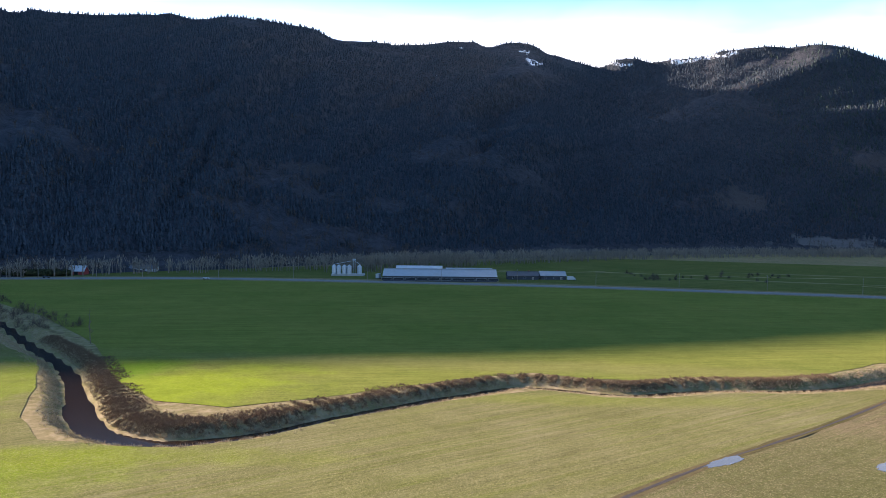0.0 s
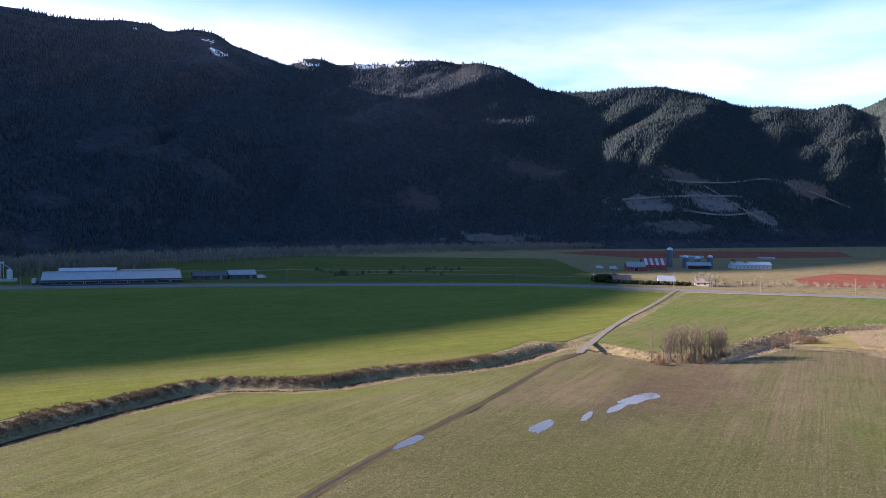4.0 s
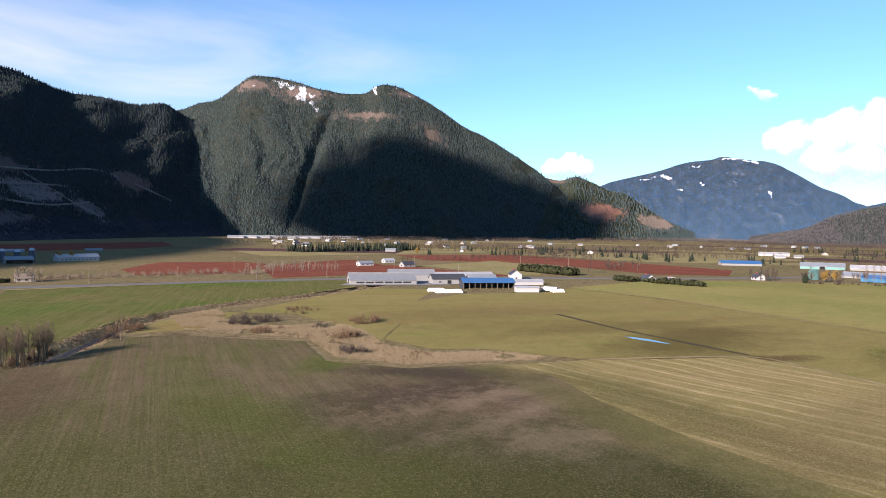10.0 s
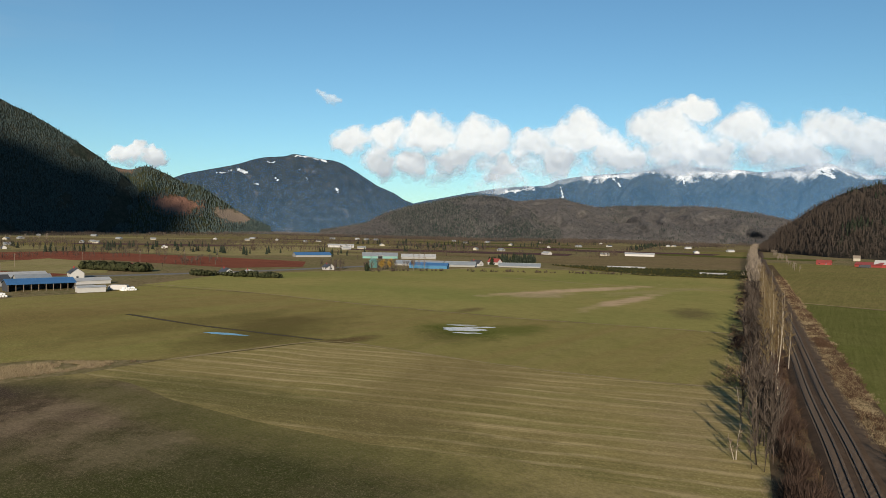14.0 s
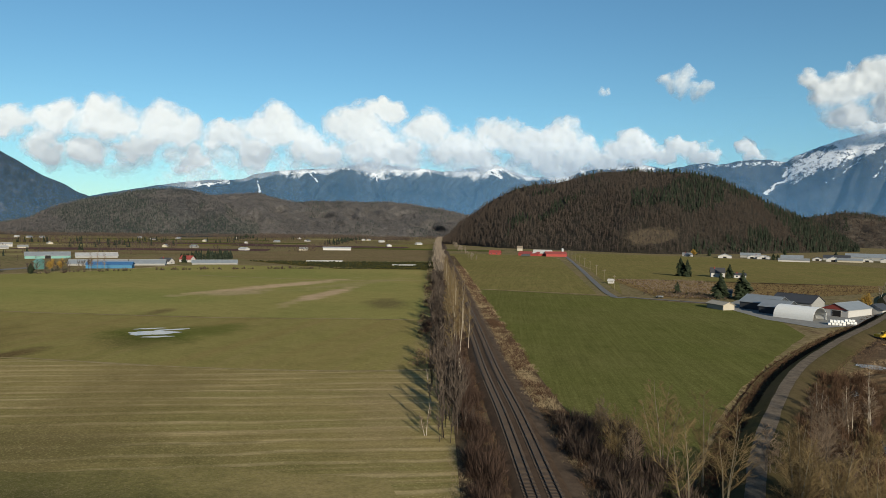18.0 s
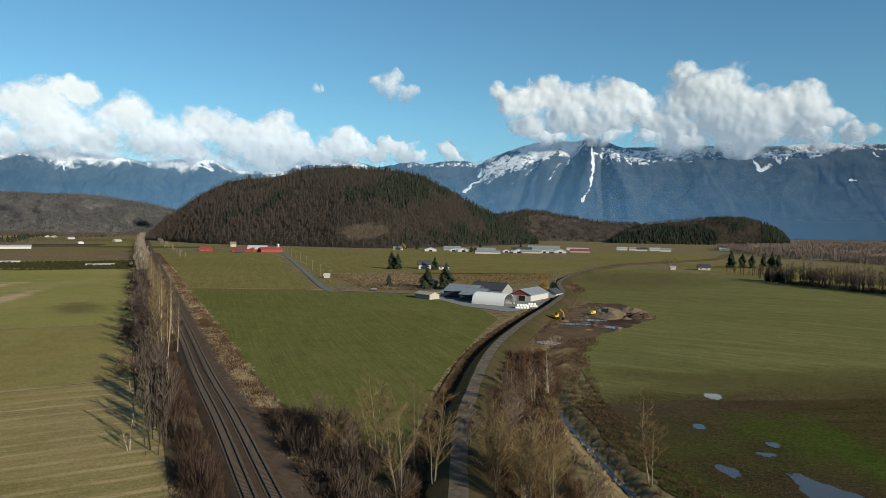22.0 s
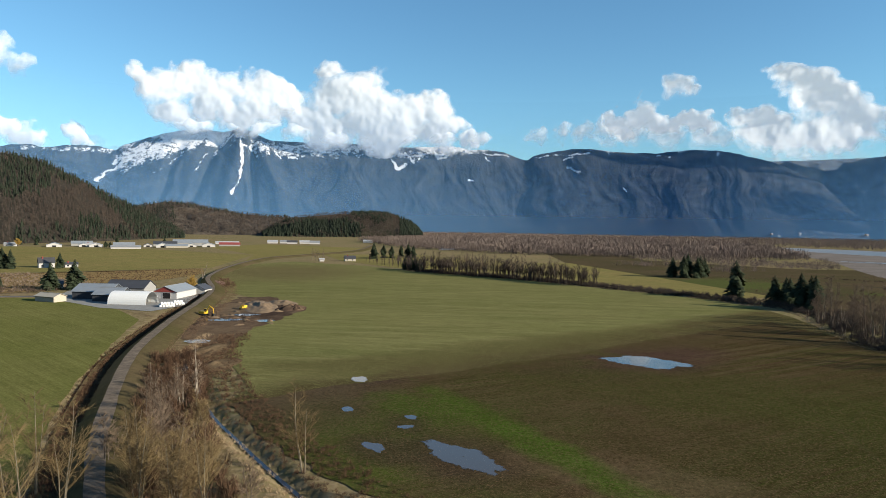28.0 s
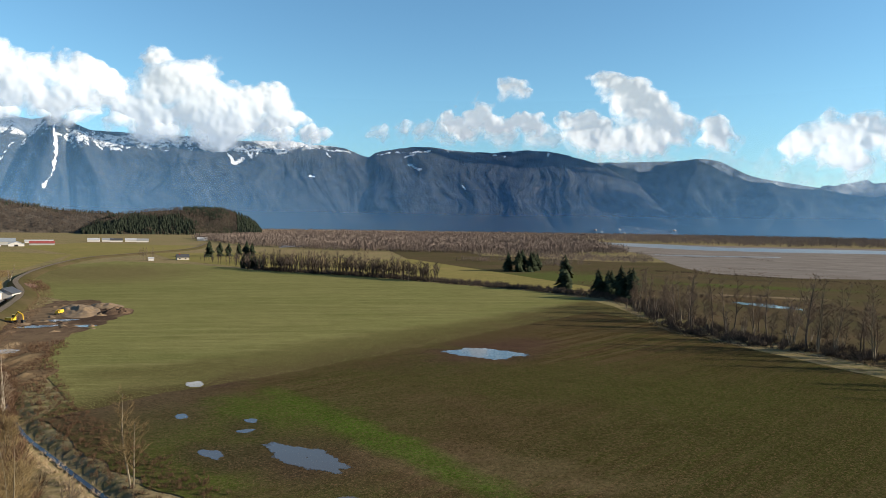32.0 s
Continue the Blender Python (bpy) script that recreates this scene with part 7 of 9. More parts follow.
for i, (k, x, y, s) in enumerate(((0, -203, -300, 0.86), (0, -196, -284, 0.92), (0, -196, -238, 1.0), (0, -200, -230, 0.97), (0, -195, -189, 1.08), (2, -199, -181, 0.95), (2, -205, -305, 0.76), (1, -207, -312, 0.9), (0, -201, -291, 0.8), (1, -199, -268, 0.7), (0, -203, -222, 0.8), (2, -204, -170, 1.0), (0, -208, -150, 1.0), (0, -212, -140, 0.85), (2, -214, -124, 0.9), (0, -216, -104, 1.0), (1, -197, -207, 0.75), (0, -204, -198, 0.9))):
    copy_thing(cottonwoods[k], pose(x, y, 0, 0, 0, 83 * i) @ Matrix.Diagonal((s, s, s, 1)))
for i in range(46):
    q = smooth_line([(-51, -623), (-72, -596), (-92, -569), (-114, -527), (-128, -512)], 2.0)[:, :2]
    x, y = q[r.randint(0, len(q) - 1)]
    sc = r.uniform(0.5, 0.85)
    copy_thing(cottonwoods[i % 3], pose(x - r.uniform(-2, 12), y - r.uniform(-1, 9), 0, 0, 0, r.uniform(0, 360)) @ Matrix.Diagonal((sc, sc, sc, 1)))
for i in range(40):
    q = smooth_line([(-203, -300), (-192, -262), (-198, -215), (-202, -180), (-212, -130), (-222, -80)], 2.0)[:, :2]
    x, y = q[int((i + 0.3) / 40 * (len(q) - 1))]
    sc = r.uniform(0.55, 1.0)
    copy_thing(cottonwoods[i % 3], pose(x - r.uniform(-3, 16), y + r.uniform(-4, 4), 0, 0, 0, r.uniform(0, 360)) @ Matrix.Diagonal((sc * 1.15, sc * 1.15, sc, 1)))
ROW = smooth_line([(-201, -311), (-196, -290), (-188, -270), (-184, -252), (-188, -238), (-194, -215), (-198, -190), (-208, -160), (-218, -100)], 3.5)
for i in range(34):
    x, y = ROW[r.randint(0, len(ROW) - 1), :2]
    sc = r.uniform(0.4, 0.85)
    copy_thing(birches[i % 2], pose(x - r.uniform(0, 20), y + r.uniform(-3, 3), 0, 0, 0, r.uniform(0, 360)) @ Matrix.Diagonal((sc, sc, sc, 1)))
along("edge_grass_north", [(-195.6, -402.9), (-212.3, -342.6), (-188.9, -275), (-178.2, -244.3), (-176.7, -218.3), (-180.3, -200.2), (-190, -186), (-198.1, -145.8)], 1400, -2.2, 0.6, TUFTS, M_STRAW, 0.3, 0.8, "pale dry grass along the field edge", "grass", seed=101)
along("driftwood", [(-632.8, -923), (-666.9, -880), (-649.8, -830), (-717, -854), (-737, -837), (-691.7, -729)], 260, -7, 7, BRAMBLES, M_TWIG_DARK, 0.6, 1.8, "dark driftwood stranded on the gravel flats", "driftwood", seed=102)
along("scrub_flat_edge", [(-392.5, -582.8), (-440.2, -519.7), (-453.4, -484.5), (-488.8, -409.7)], 260, -3, 3, BUSHES, M_TWIG_DARK, 0.8, 2.4, "dark scrub along the edge of the flats", "bushes", seed=103)
clump = leafless("alder", 160, 171, 131, 12, M_BARK_GREY, M_TWIGS_NEAR_B, "slender leafless alder in a brookside clump", "alders by the brook", spread=0.24, limbs=26, thick=0.9)
for i in range(40):
    a = r.uniform(0, 6.28)
    sc = r.uniform(0.75, 1.05)
    copy_thing(clump, pose(162 + 17 * math.sqrt(r.random()) * math.cos(a), 171 + 5.5 * math.sqrt(r.random()) * math.sin(a), 0, 0, 0, r.uniform(0, 360)) @ Matrix.Diagonal((sc, sc, sc, 1)))
wood("alder_brush", [(146, 166), (160, 163), (180, 168), (182, 176), (164, 179), (148, 174)], 60, BUSHES_DENSE, M_BRAMBLE, 1.2, 3.4, "brown brush under the alders by the brook", "bushes", seed=187)
copy_thing(clump, pose(208, 170, 0, 0, 0, 20) @ Matrix.Diagonal((0.8, 0.8, 0.8, 1)))
snag = leafless("bare_tree", -126, 236, 132, 13, M_BARK_GREY, M_TWIGS_NEAR_B, "leafless snag on the brook bank", spread=0.12, limbs=10)
copy_thing(snag, pose(-164, 270, 0, 0, 0, 90) @ Matrix.Diagonal((0.8, 0.8, 0.8, 1)))
copy_thing(snag, pose(-172, 278, 0, 0, 0, 190) @ Matrix.Diagonal((0.7, 0.7, 0.7, 1)))
copy_thing(birches[1], pose(125.2, -507.8, 0, 0, 0, 10) @ Matrix.Diagonal((1.1, 1.1, 1.1, 1)))
for i, (x, y) in enumerate(((67.5, -778), (71.3, -784), (62.4, -782), (75.2, -790))):
    copy_thing(clump, pose(x, y, 0, 0, 0, 70 * i) @ Matrix.Diagonal((1.2, 1.2, 1.2, 1)))


def conifer_tree(seed, h, width, name="conifer", label="", x=0.0, y=0.0):
    """A tapered trunk and a crown of many drooping sprays."""
    r = random.Random(seed)
    t = base(name, x, y, 0, 0, label, "tree", "conifers")
    bm = bmesh.new()
    tube(bm, (0, 0, -0.3), (0, 0, h * 0.95), h * 0.016, 0.03, 7, False)
    part("trunk", bm, M_BARK_DARK, t)
    bm = bmesh.new()
    for k in range(760):
        z = 0.06 + 0.93 * r.random() ** 1.15
        a = r.uniform(0, 6.283)
        full = 0.78 + 0.3 * math.sin(2.3 * a + 9 * z + seed) + 0.16 * math.sin(17 * z + 3 * a)
        rad = h * width * min(1.0, 1.9 * (1 - z)) ** 0.85 * full * 0.88 * r.uniform(0.5, 1.1) + 0.12
        d = Vector((math.cos(a), math.sin(a), 0))
        s = Vector((-d.y, d.x, 0)) * rad * 0.28
        tip = d * rad + Vector((0, 0, z * h - rad * r.uniform(0.1, 0.5)))
        root = d * rad * 0.25 + Vector((0, 0, z * h + rad * 0.1))
        m = root.lerp(tip, 0.62)
        v = [bm.verts.new(p) for p in (root, m - s + Vector((0, 0, -0.1 * rad)), tip, m + s + Vector((0, 0, -0.1 * rad)))]
        bm.faces.new(v[:3])
        bm.faces.new((v[0], v[2], v[3]))
    part("crown", bm, M_FIR, t)
    return t


firs = [conifer_tree(1, 18.5, 0.33, "fir", "tall dark green fir in a farmyard", 313.1, -608.8), conifer_tree(2, 20.5, 0.32, "fir", "tall dark green fir beside the field", -262, -579), conifer_tree(3, 17, 0.36, "fir", "dense dark green fir in a farmyard", 192.9, -428.2)]
for k, x, y, s in ((2, 180.8, -431.9, 1.1), (2, 226.7, -436.9, 0.5), (0, 305.2, -606.6, 0.9), (0, 270.9, -617.9, 0.75), (1, -268, -584, 1.05), (1, -255, -586, 0.9), (1, -274, -578, 0.95), (1, -282, -590, 0.95), (1, -289, -596, 0.85), (1, -218, -408, 1.18), (1, -227, -381, 0.82), (1, -231, -376, 0.78), (1, -229, -369, 0.8), (1, -224, -351, 1.0), (1, -229, -346, 0.95), (1, -233, -356, 0.9), (1, -226, -341, 0.8),
                   (0, 7, -844, 1.12), (0, -5, -864, 0.97), (0, -15, -864, 0.9), (0, -28, -912, 0.85), (0, -36, -879, 1.05), (0, -42, -872, 0.9), (2, -24, -650, 0.75), (2, -29, -646, 0.78), (2, -33, -641, 0.75), (2, -37, -637, 0.7), (0, 545.2, -1162, 0.8), (0, 575, -1172, 0.7), (2, 415, -1099, 0.62), (2, 410, -1103, 0.55), (0, 471, -1300, 0.7), (0, 760, -340, 0.6), (0, 790, -372, 0.7), (0, 742, -322, 0.6), (2, 640, -150, 0.55), (0, 354.8, -1188, 0.8)):
    copy_thing(firs[k], pose(x, y, 0, 0, 0, 37 * x) @ Matrix.Diagonal((s, s, s, 1)))
willow = base("willow", 111.9, -426.5, 0, 0, "yellow-twigged leafless willow beside the road bend", "tree")
a, b = bare_tree_mesh(77, 10, 0.46, 64, 0.3, 3)
part("trunk", a, M_BARK_DARK, willow)
part("crown", b, M_WILLOW, willow, "bright yellow twigs")
copy_thing(willow, pose(537, -1087, 0, 0, 0, 50) @ Matrix.Diagonal((1.3, 1.3, 1.3, 1)))
for i, (x, y) in enumerate(((660, -170), (668, -180), (1010, 300), (610, 560), (600, 566))):
    copy_thing(willow, pose(x, y, 0, 0, 0, 50 * i) @ Matrix.Diagonal((0.9, 0.9, 1.1, 1)))
for i, (x, y) in enumerate(((641, -196), (645, -203), (649, -210))):
    copy_thing(clump, pose(x, y, 0, 0, 0, 30 * i) @ Matrix.Diagonal((1.2, 1.2, 1.5, 1)))

# ---- buildings ----
def metal_roof(name, c):
    k = Nodes(name, 0.45, 0.4, 0.2)
    a = k.noise(0.25, 5, 0.65)
    k.color(k.mix(k.ramp(a, 0.3, 0.7), tuple(v * 0.8 for v in c), c))
    return k.done()


M_ROOF_GREY = metal_roof("grey_roof_sheet", (0.30, 0.31, 0.315))
M_ROOF_PALE = metal_roof("pale_roof_sheet", (0.47, 0.475, 0.48))
M_ROOF_BLUE = metal_roof("blue_roof_sheet", (0.06, 0.17, 0.37))
M_ROOF_STEEL = metal_roof("weathered_roof_sheet", (0.29, 0.318, 0.345))
M_ROOF_DARK = metal_roof("dark_shingles", (0.075, 0.075, 0.08))
M_ROOF_RED = metal_roof("red_roof_sheet", (0.34, 0.075, 0.06))
M_ROOF_TEAL = metal_roof("green_roof_sheet", (0.13, 0.28, 0.26))
M_WHITE = plain("white_paint", (0.46, 0.45, 0.44), 0.6, vary=0.12)
M_WALL_GREY = plain("grey_siding", (0.27, 0.27, 0.265), 0.8, vary=0.2)
M_WALL_RED = plain("red_barn_paint", (0.30, 0.05, 0.045), 0.8, vary=0.25)
M_WALL_BLUE = plain("blue_siding", (0.045, 0.16, 0.29), 0.7, vary=0.2)
M_WALL_DARK = plain("dark_siding", (0.05, 0.055, 0.065), 0.8, vary=0.25)
M_WALL_TAN = plain("cream_siding", (0.40, 0.365, 0.30), 0.8, vary=0.15)
M_WOOD = plain("weathered_wood", (0.22, 0.18, 0.14), 0.9, vary=0.3)
M_DARK = plain("dark_opening", (0.015, 0.015, 0.016), 0.95, vary=0.2)
M_GLASS = plain("window_glass", (0.03, 0.035, 0.045), 0.12, vary=0.2, spec=0.6)
M_CONCRETE = plain("concrete", (0.36, 0.35, 0.33), 0.9, vary=0.2)
M_STEEL = plain("galvanised_steel", (0.50, 0.53, 0.56), 0.4, 0.6, vary=0.15)
M_SILO = plain("dark_silo_steel", (0.09, 0.11, 0.14), 0.45, 0.3, vary=0.2)
M_WRAP = plain("white_wrap", (0.82, 0.83, 0.82), 0.45, vary=0.08)
M_YELLOW = plain("yellow_machine_paint", (0.62, 0.40, 0.03), 0.5, vary=0.2)
M_RUBBER = plain("black_rubber", (0.02, 0.02, 0.02), 0.8)
M_YARD = plain("yard_gravel", (0.24, 0.235, 0.22), 0.95, vary=0.3, scale=0.4, bump=0.4)


def gable(x, y, rz, L, W, eave, ridge, wall, roof, name="barn", label="", category="barn", group="", doors=(), windows=(), over=0.6, posts=0, stripes=None, vent=False, chimney=False, z=0.0):
    """A ridged building; L along its local x. doors: (side, along, width, height); windows: (side, along, width, sill, head); sides s, n, w, e."""
    t = base(name, x, y, z, rz, label, category, group)
    h, w = L / 2, W / 2
    if not posts:
        for nm, yy in (("front_wall", -w), ("back_wall", w)):
            bm = bmesh.new()
            box(bm, -h, h, yy - 0.12, yy + 0.12, -0.2, eave)
            part(nm, bm, wall, t)
    else:
        bm = bmesh.new()
        box(bm, -h, h, w - 0.12, w + 0.12, -0.2, eave)
        part("back_wall", bm, wall, t)
        for i in range(posts):
            bm = bmesh.new()
            px = -h + 0.3 + (L - 0.6) * i / (posts - 1)
            box(bm, px - 0.15, px + 0.15, -w, -w + 0.3, -0.2, eave)
            part("post", bm, M_WOOD, t)
    for sx in (-1, 1):
        bm = bmesh.new()
        pts = [(-w + 0.14, -0.2), (w - 0.14, -0.2), (w - 0.14, eave), (0, ridge - 0.08), (-w + 0.14, eave)]
        f = [[bm.verts.new((sx * (h - 0.02) + dx, a, b)) for a, b in pts] for dx in (-0.1, 0.1)]
        bm.faces.new(f[0])
        bm.faces.new(f[1][::-1])
        for i in range(5):
            bm.faces.new((f[0][i], f[1][i], f[1][(i + 1) % 5], f[0][(i + 1) % 5]))
        part("gable_wall", bm, wall, t)
    slope = (ridge - eave) / w
    for s in (-1, 1):
        n = 1 if not stripes else 9
        for i in range(n):
            bm = bmesh.new()
            a, b = -h - over + (L + 2 * over) * i / n, -h - over + (L + 2 * over) * (i + 1) / n
            y1 = s * (w + over)
            z1 = eave - over * slope
            lo = [(a, y1, z1), (b, y1, z1), (b, 0, ridge), (a, 0, ridge)]
            vs = [bm.verts.new((p, q, r + 0.02)) for p, q, r in lo] + [bm.verts.new((p, q, r + 0.2)) for p, q, r in lo]
            for fc in ((0, 1, 2, 3), (4, 7, 6, 5), (0, 4, 5, 1), (1, 5, 6, 2), (2, 6, 7, 3), (3, 7, 4, 0)):
                bm.faces.new([vs[j] for j in fc])
            bmesh.ops.recalc_face_normals(bm, faces=bm.faces[:])
            part("roof_panel", bm, stripes if stripes and i % 2 else roof, t)
    bm = bmesh.new()
    box(bm, -h - over, h + over, -0.25, 0.25, ridge + 0.12, ridge + (0.75 if vent else 0.28))
    part("ridge_vent" if vent else "ridge_cap", bm, roof, t)
    place = {"s": lambda a, o: (a, -w - o, 0), "n": lambda a, o: (a, w + o, 180), "w": lambda a, o: (-h - o, a, -90), "e": lambda a, o: (h + o, a, 90)}
    for side, along_, dw, dh in doors:
        px, py, rot = place[side](along_, 0.13)
        m = pose(px, py, 0, 0, 0, rot)
        bm = bmesh.new()
        box(bm, -dw / 2, dw / 2, -0.06, 0.04, 0, dh, m)
        # wide doorways are near-black panels in place of their shaded openings
        d = part("door", bm, M_DARK if dw > 2 else M_WOOD, t)
        bm = bmesh.new()
        box(bm, -dw / 2 - 0.15, dw / 2 + 0.15, -0.1, 0.03, dh, dh + 0.2, m)
        box(bm, -dw / 2 - 0.15, -dw / 2, -0.1, 0.03, 0, dh, m)
        box(bm, dw / 2, dw / 2 + 0.15, -0.1, 0.03, 0, dh, m)
        part("door_frame", bm, M_WHITE, d)
    for side, along_, ww, z0, z1 in windows:
        px, py, rot = place[side](along_, 0.13)
        m = pose(px, py, 0, 0, 0, rot)
        bm = bmesh.new()
        box(bm, -ww / 2 - 0.1, ww / 2 + 0.1, -0.06, 0.03, z0 - 0.1, z1 + 0.1, m)
        wd = part("window", bm, M_WHITE, t)
        bm = bmesh.new()
        box(bm, -ww / 2, ww / 2, -0.10, -0.05, z0, z1, m)
        part("pane", bm, M_GLASS, wd)
    if chimney:
        bm = bmesh.new()
        box(bm, h * 0.4, h * 0.4 + 0.8, 0.3, 1.1, eave, ridge + 1.0)
        part("chimney", bm, M_WALL_RED, t)
    return t


def from_corners(p0, p1, W):
    """Centre and turn of a building whose near wall runs from p0 to p1 and whose depth W leads away from the origin."""
    a, b = Vector(p0), Vector(p1)
    d = b - a
    n = Vector((-d.y, d.x)).normalized()
    c = (a + b) / 2
    if n.dot(c) < 0:
        a, b = b, a
        d, n = -d, -n
    c = c + n * W / 2
    return c.x, c.y, math.degrees(math.atan2(d.y, d.x)), d.length


def barn_at(p0, p1, W, eave, ridge, wall, roof, **kw):
    x, y, rz, L = from_corners(p0, p1, W)
    return gable(x, y, rz, L, W, eave, ridge, wall, roof, **kw)


def house(x, y, rz, wall, roof, label, L=13, W=9, eave=3.0, ridge=6.0, **kw):
    win = [("s", -L * 0.32, 1.6, 1.0, 2.2), ("s", L * 0.05, 1.6, 1.0, 2.2), ("n", -L * 0.2, 1.6, 1.0, 2.2), ("n", L * 0.28, 1.6, 1.0, 2.2), ("w", 0, 1.4, 1.0, 2.2), ("e", 0, 1.4, 1.0, 2.2)]
    return gable(x, y, rz, L, W, eave, ridge, wall, roof, name="house", label=label, category="house", doors=[("s", L * 0.32, 1.1, 2.1)], windows=win, chimney=True, **kw)


def tank(x, y, r, h, mat, name, label, cone=0.35, dome=False, rings=5, group="", z=0.0):
    t = base(name, x, y, z, 0, label, "silo", group)
    bm = bmesh.new()
    tube(bm, (0, 0, -0.2), (0, 0, h), r, r, 20)
    part("shell", bm, mat, t)
    bm = bmesh.new()
    if dome:
        for i in range(4):
            a, b = math.pi / 2 * i / 4, math.pi / 2 * (i + 1) / 4
            tube(bm, (0, 0, h + 0.9 * r * math.sin(a)), (0, 0, h + 0.9 * r * math.sin(b)), r * math.cos(a) * 1.01, max(0.05, r * math.cos(b) * 1.01), 20, False)
    else:
        tube(bm, (0, 0, h), (0, 0, h + r * cone * 2), r * 1.05, 0.25, 20)
    part("roof", bm, M_STEEL, t)
    for i in range(rings):
        bm = bmesh.new()
        zz = h * (i + 0.7) / rings
        tube(bm, (0, 0, zz), (0, 0, zz + 0.12), r + 0.05, r + 0.05, 20)
        part("hoop", bm, mat, t)
    return t


def hoop_shed(x, y, rz, L, R, label):
    t = base("hoop_shed", x, y, 0, rz, label, "shed")
    n = 18
    for nm, r0, r1, mat in (("cover", R - 0.08, R, M_WRAP),):
        bm = bmesh.new()
        rings = []
        for xx in (-L / 2, L / 2):
            for rad in (r0, r1):
                rings.append([bm.verts.new((xx, rad * math.cos(math.pi * i / n), rad * 1.02 * math.sin(math.pi * i / n) ** 0.85)) for i in range(n + 1)])
        for i in range(n):
            bm.faces.new((rings[1][i], rings[1][i + 1], rings[3][i + 1], rings[3][i]))
            bm.faces.new((rings[0][i], rings[2][i], rings[2][i + 1], rings[0][i + 1]))
            bm.faces.new((rings[0][i], rings[0][i + 1], rings[1][i + 1], rings[1][i]))
            bm.faces.new((rings[2][i], rings[3][i], rings[3][i + 1], rings[2][i + 1]))
        part(nm, bm, mat, t)
    for k in range(5):
        xx = -L / 2 + 0.4 + (L - 0.8) * k / 4
        bm = bmesh.new()
        for i in range(n):
            a, b = math.pi * i / n, math.pi * (i + 1) / n
            q = R - 0.22
            tube(bm, (xx, q * math.cos(a), q * math.sin(a) ** 0.85), (xx, q * math.cos(b), q * math.sin(b) ** 0.85), 0.07, 0.07, 5, False)
        part("arch", bm, M_STEEL, t)
    bm = bmesh.new()
    pts = [(0, R * 0.98 * math.cos(math.pi * i / n), R * 0.98 * math.sin(math.pi * i / n) ** 0.85) for i in range(n + 1)]
    bm.faces.new([bm.verts.new((L / 2 - 0.5, b, c)) for a, b, c in pts])
    part("end_wall", bm, M_WRAP, t)
    return t


def bale_stack(x, y, rz, nx, ny, label):
    t = base("bale_stack", x, y, 0, rz, label, "bales")
    for k in range(2):
        for i in range(nx - k):
            for j in range(ny - k):
                bm = bmesh.new()
                cx, cy, cz = (i + 0.5 * k) * 1.45 - nx * 0.72, (j + 0.5 * k) * 1.35 - ny * 0.67, 0.62 + 1.05 * k
                for a, b, ra, rb in ((-0.6, -0.5, 0.48, 0.6), (-0.5, 0.5, 0.6, 0.6), (0.5, 0.6, 0.6, 0.48)):
                    tube(bm, (cx + a, cy, cz), (cx + b, cy, cz), ra, rb, 9, abs(a) > 0.55 or b > 0.55)
                part("bale", bm, M_WRAP, t)
    return t


def vehicle(x, y, rz, L, W, H, mat, label, name="van", cab=0.3, group="", z=0.0, cargo=None):
    t = base(name, x, y, z, rz, label, "vehicle", group)
    bm = bmesh.new()
    box(bm, -L / 2, L / 2 - L * cab, -W / 2, W / 2, 0.7, H)
    part("body", bm, cargo or mat, t)
    bm = bmesh.new()
    vs = box(bm, L / 2 - L * cab + 0.05, L / 2, -W / 2 + 0.05, W / 2 - 0.05, 0.6, H * 0.85)
    for v in vs:
        if v.co.z > H * 0.6 and v.co.x > 0.4 * L:
            v.co.x -= L * cab * 0.35
    part("cab", bm, mat, t)
    bm = bmesh.new()
    box(bm, L / 2 - L * cab * 0.75, L / 2 - L * cab * 0.5, -W / 2 - 0.01, W / 2 + 0.01, H * 0.55, H * 0.78)
    part("side_window", bm, M_GLASS, t)
    for sx in (-0.34, 0.34):
        for sy in (-1, 1):
            bm = bmesh.new()
            tube(bm, (sx * L, sy * W / 2 - 0.12, 0.42), (sx * L, sy * W / 2 + 0.12, 0.42), 0.42, 0.42, 12)
            part("wheel", bm, M_RUBBER, t)
    return t


# dairy barn and grain bins beyond the road
barn_at((-55, 519), (30, 521), 26, 4.0, 8.2, M_WALL_DARK, M_ROOF_GREY, name="dairy_barn", label="long low dairy barn with a grey sheet-metal roof", windows=[("s", -40 + 8.9 * i, 7.6, 0.9, 2.6) for i in range(10)], doors=[("e", 0, 5, 3.6), ("w", 0, 5, 3.6)], vent=True)
barn_at((-48, 552), (-12, 553), 18, 5.6, 9.2, M_WALL_GREY, M_ROOF_PALE, name="barn", label="pale-roofed barn behind the dairy barn")
barn_at((-8, 550), (28, 551), 16, 5.0, 8.0, M_WALL_GREY, M_ROOF_GREY, name="barn", label="grey barn behind the dairy barn")
bm = bmesh.new()
box(bm, -13, 14, -5, 5, -0.2, 1.5)
pad = base("bin_platform", -90, 571, 0, 2, "low concrete platform under the grain bins", "platform")
part("platform", bm, M_CONCRETE, pad)
for i, x in enumerate((-101, -97, -92.5, -88.5, -80)):
    tank(x, 570, 1.9, 6.0, M_STEEL, "grain_bin", "small galvanised grain bin with a conical roof", 0.4, group="grain bins", z=1.5, rings=4)
leg = base("grain_elevator", -84.5, 570, 1.5, 0, "steel grain elevator tower above the bins", "tower")
for dx, dy in ((-0.8, -0.8), (0.8, -0.8), (0.8, 0.8), (-0.8, 0.8)):
    bm = bmesh.new()
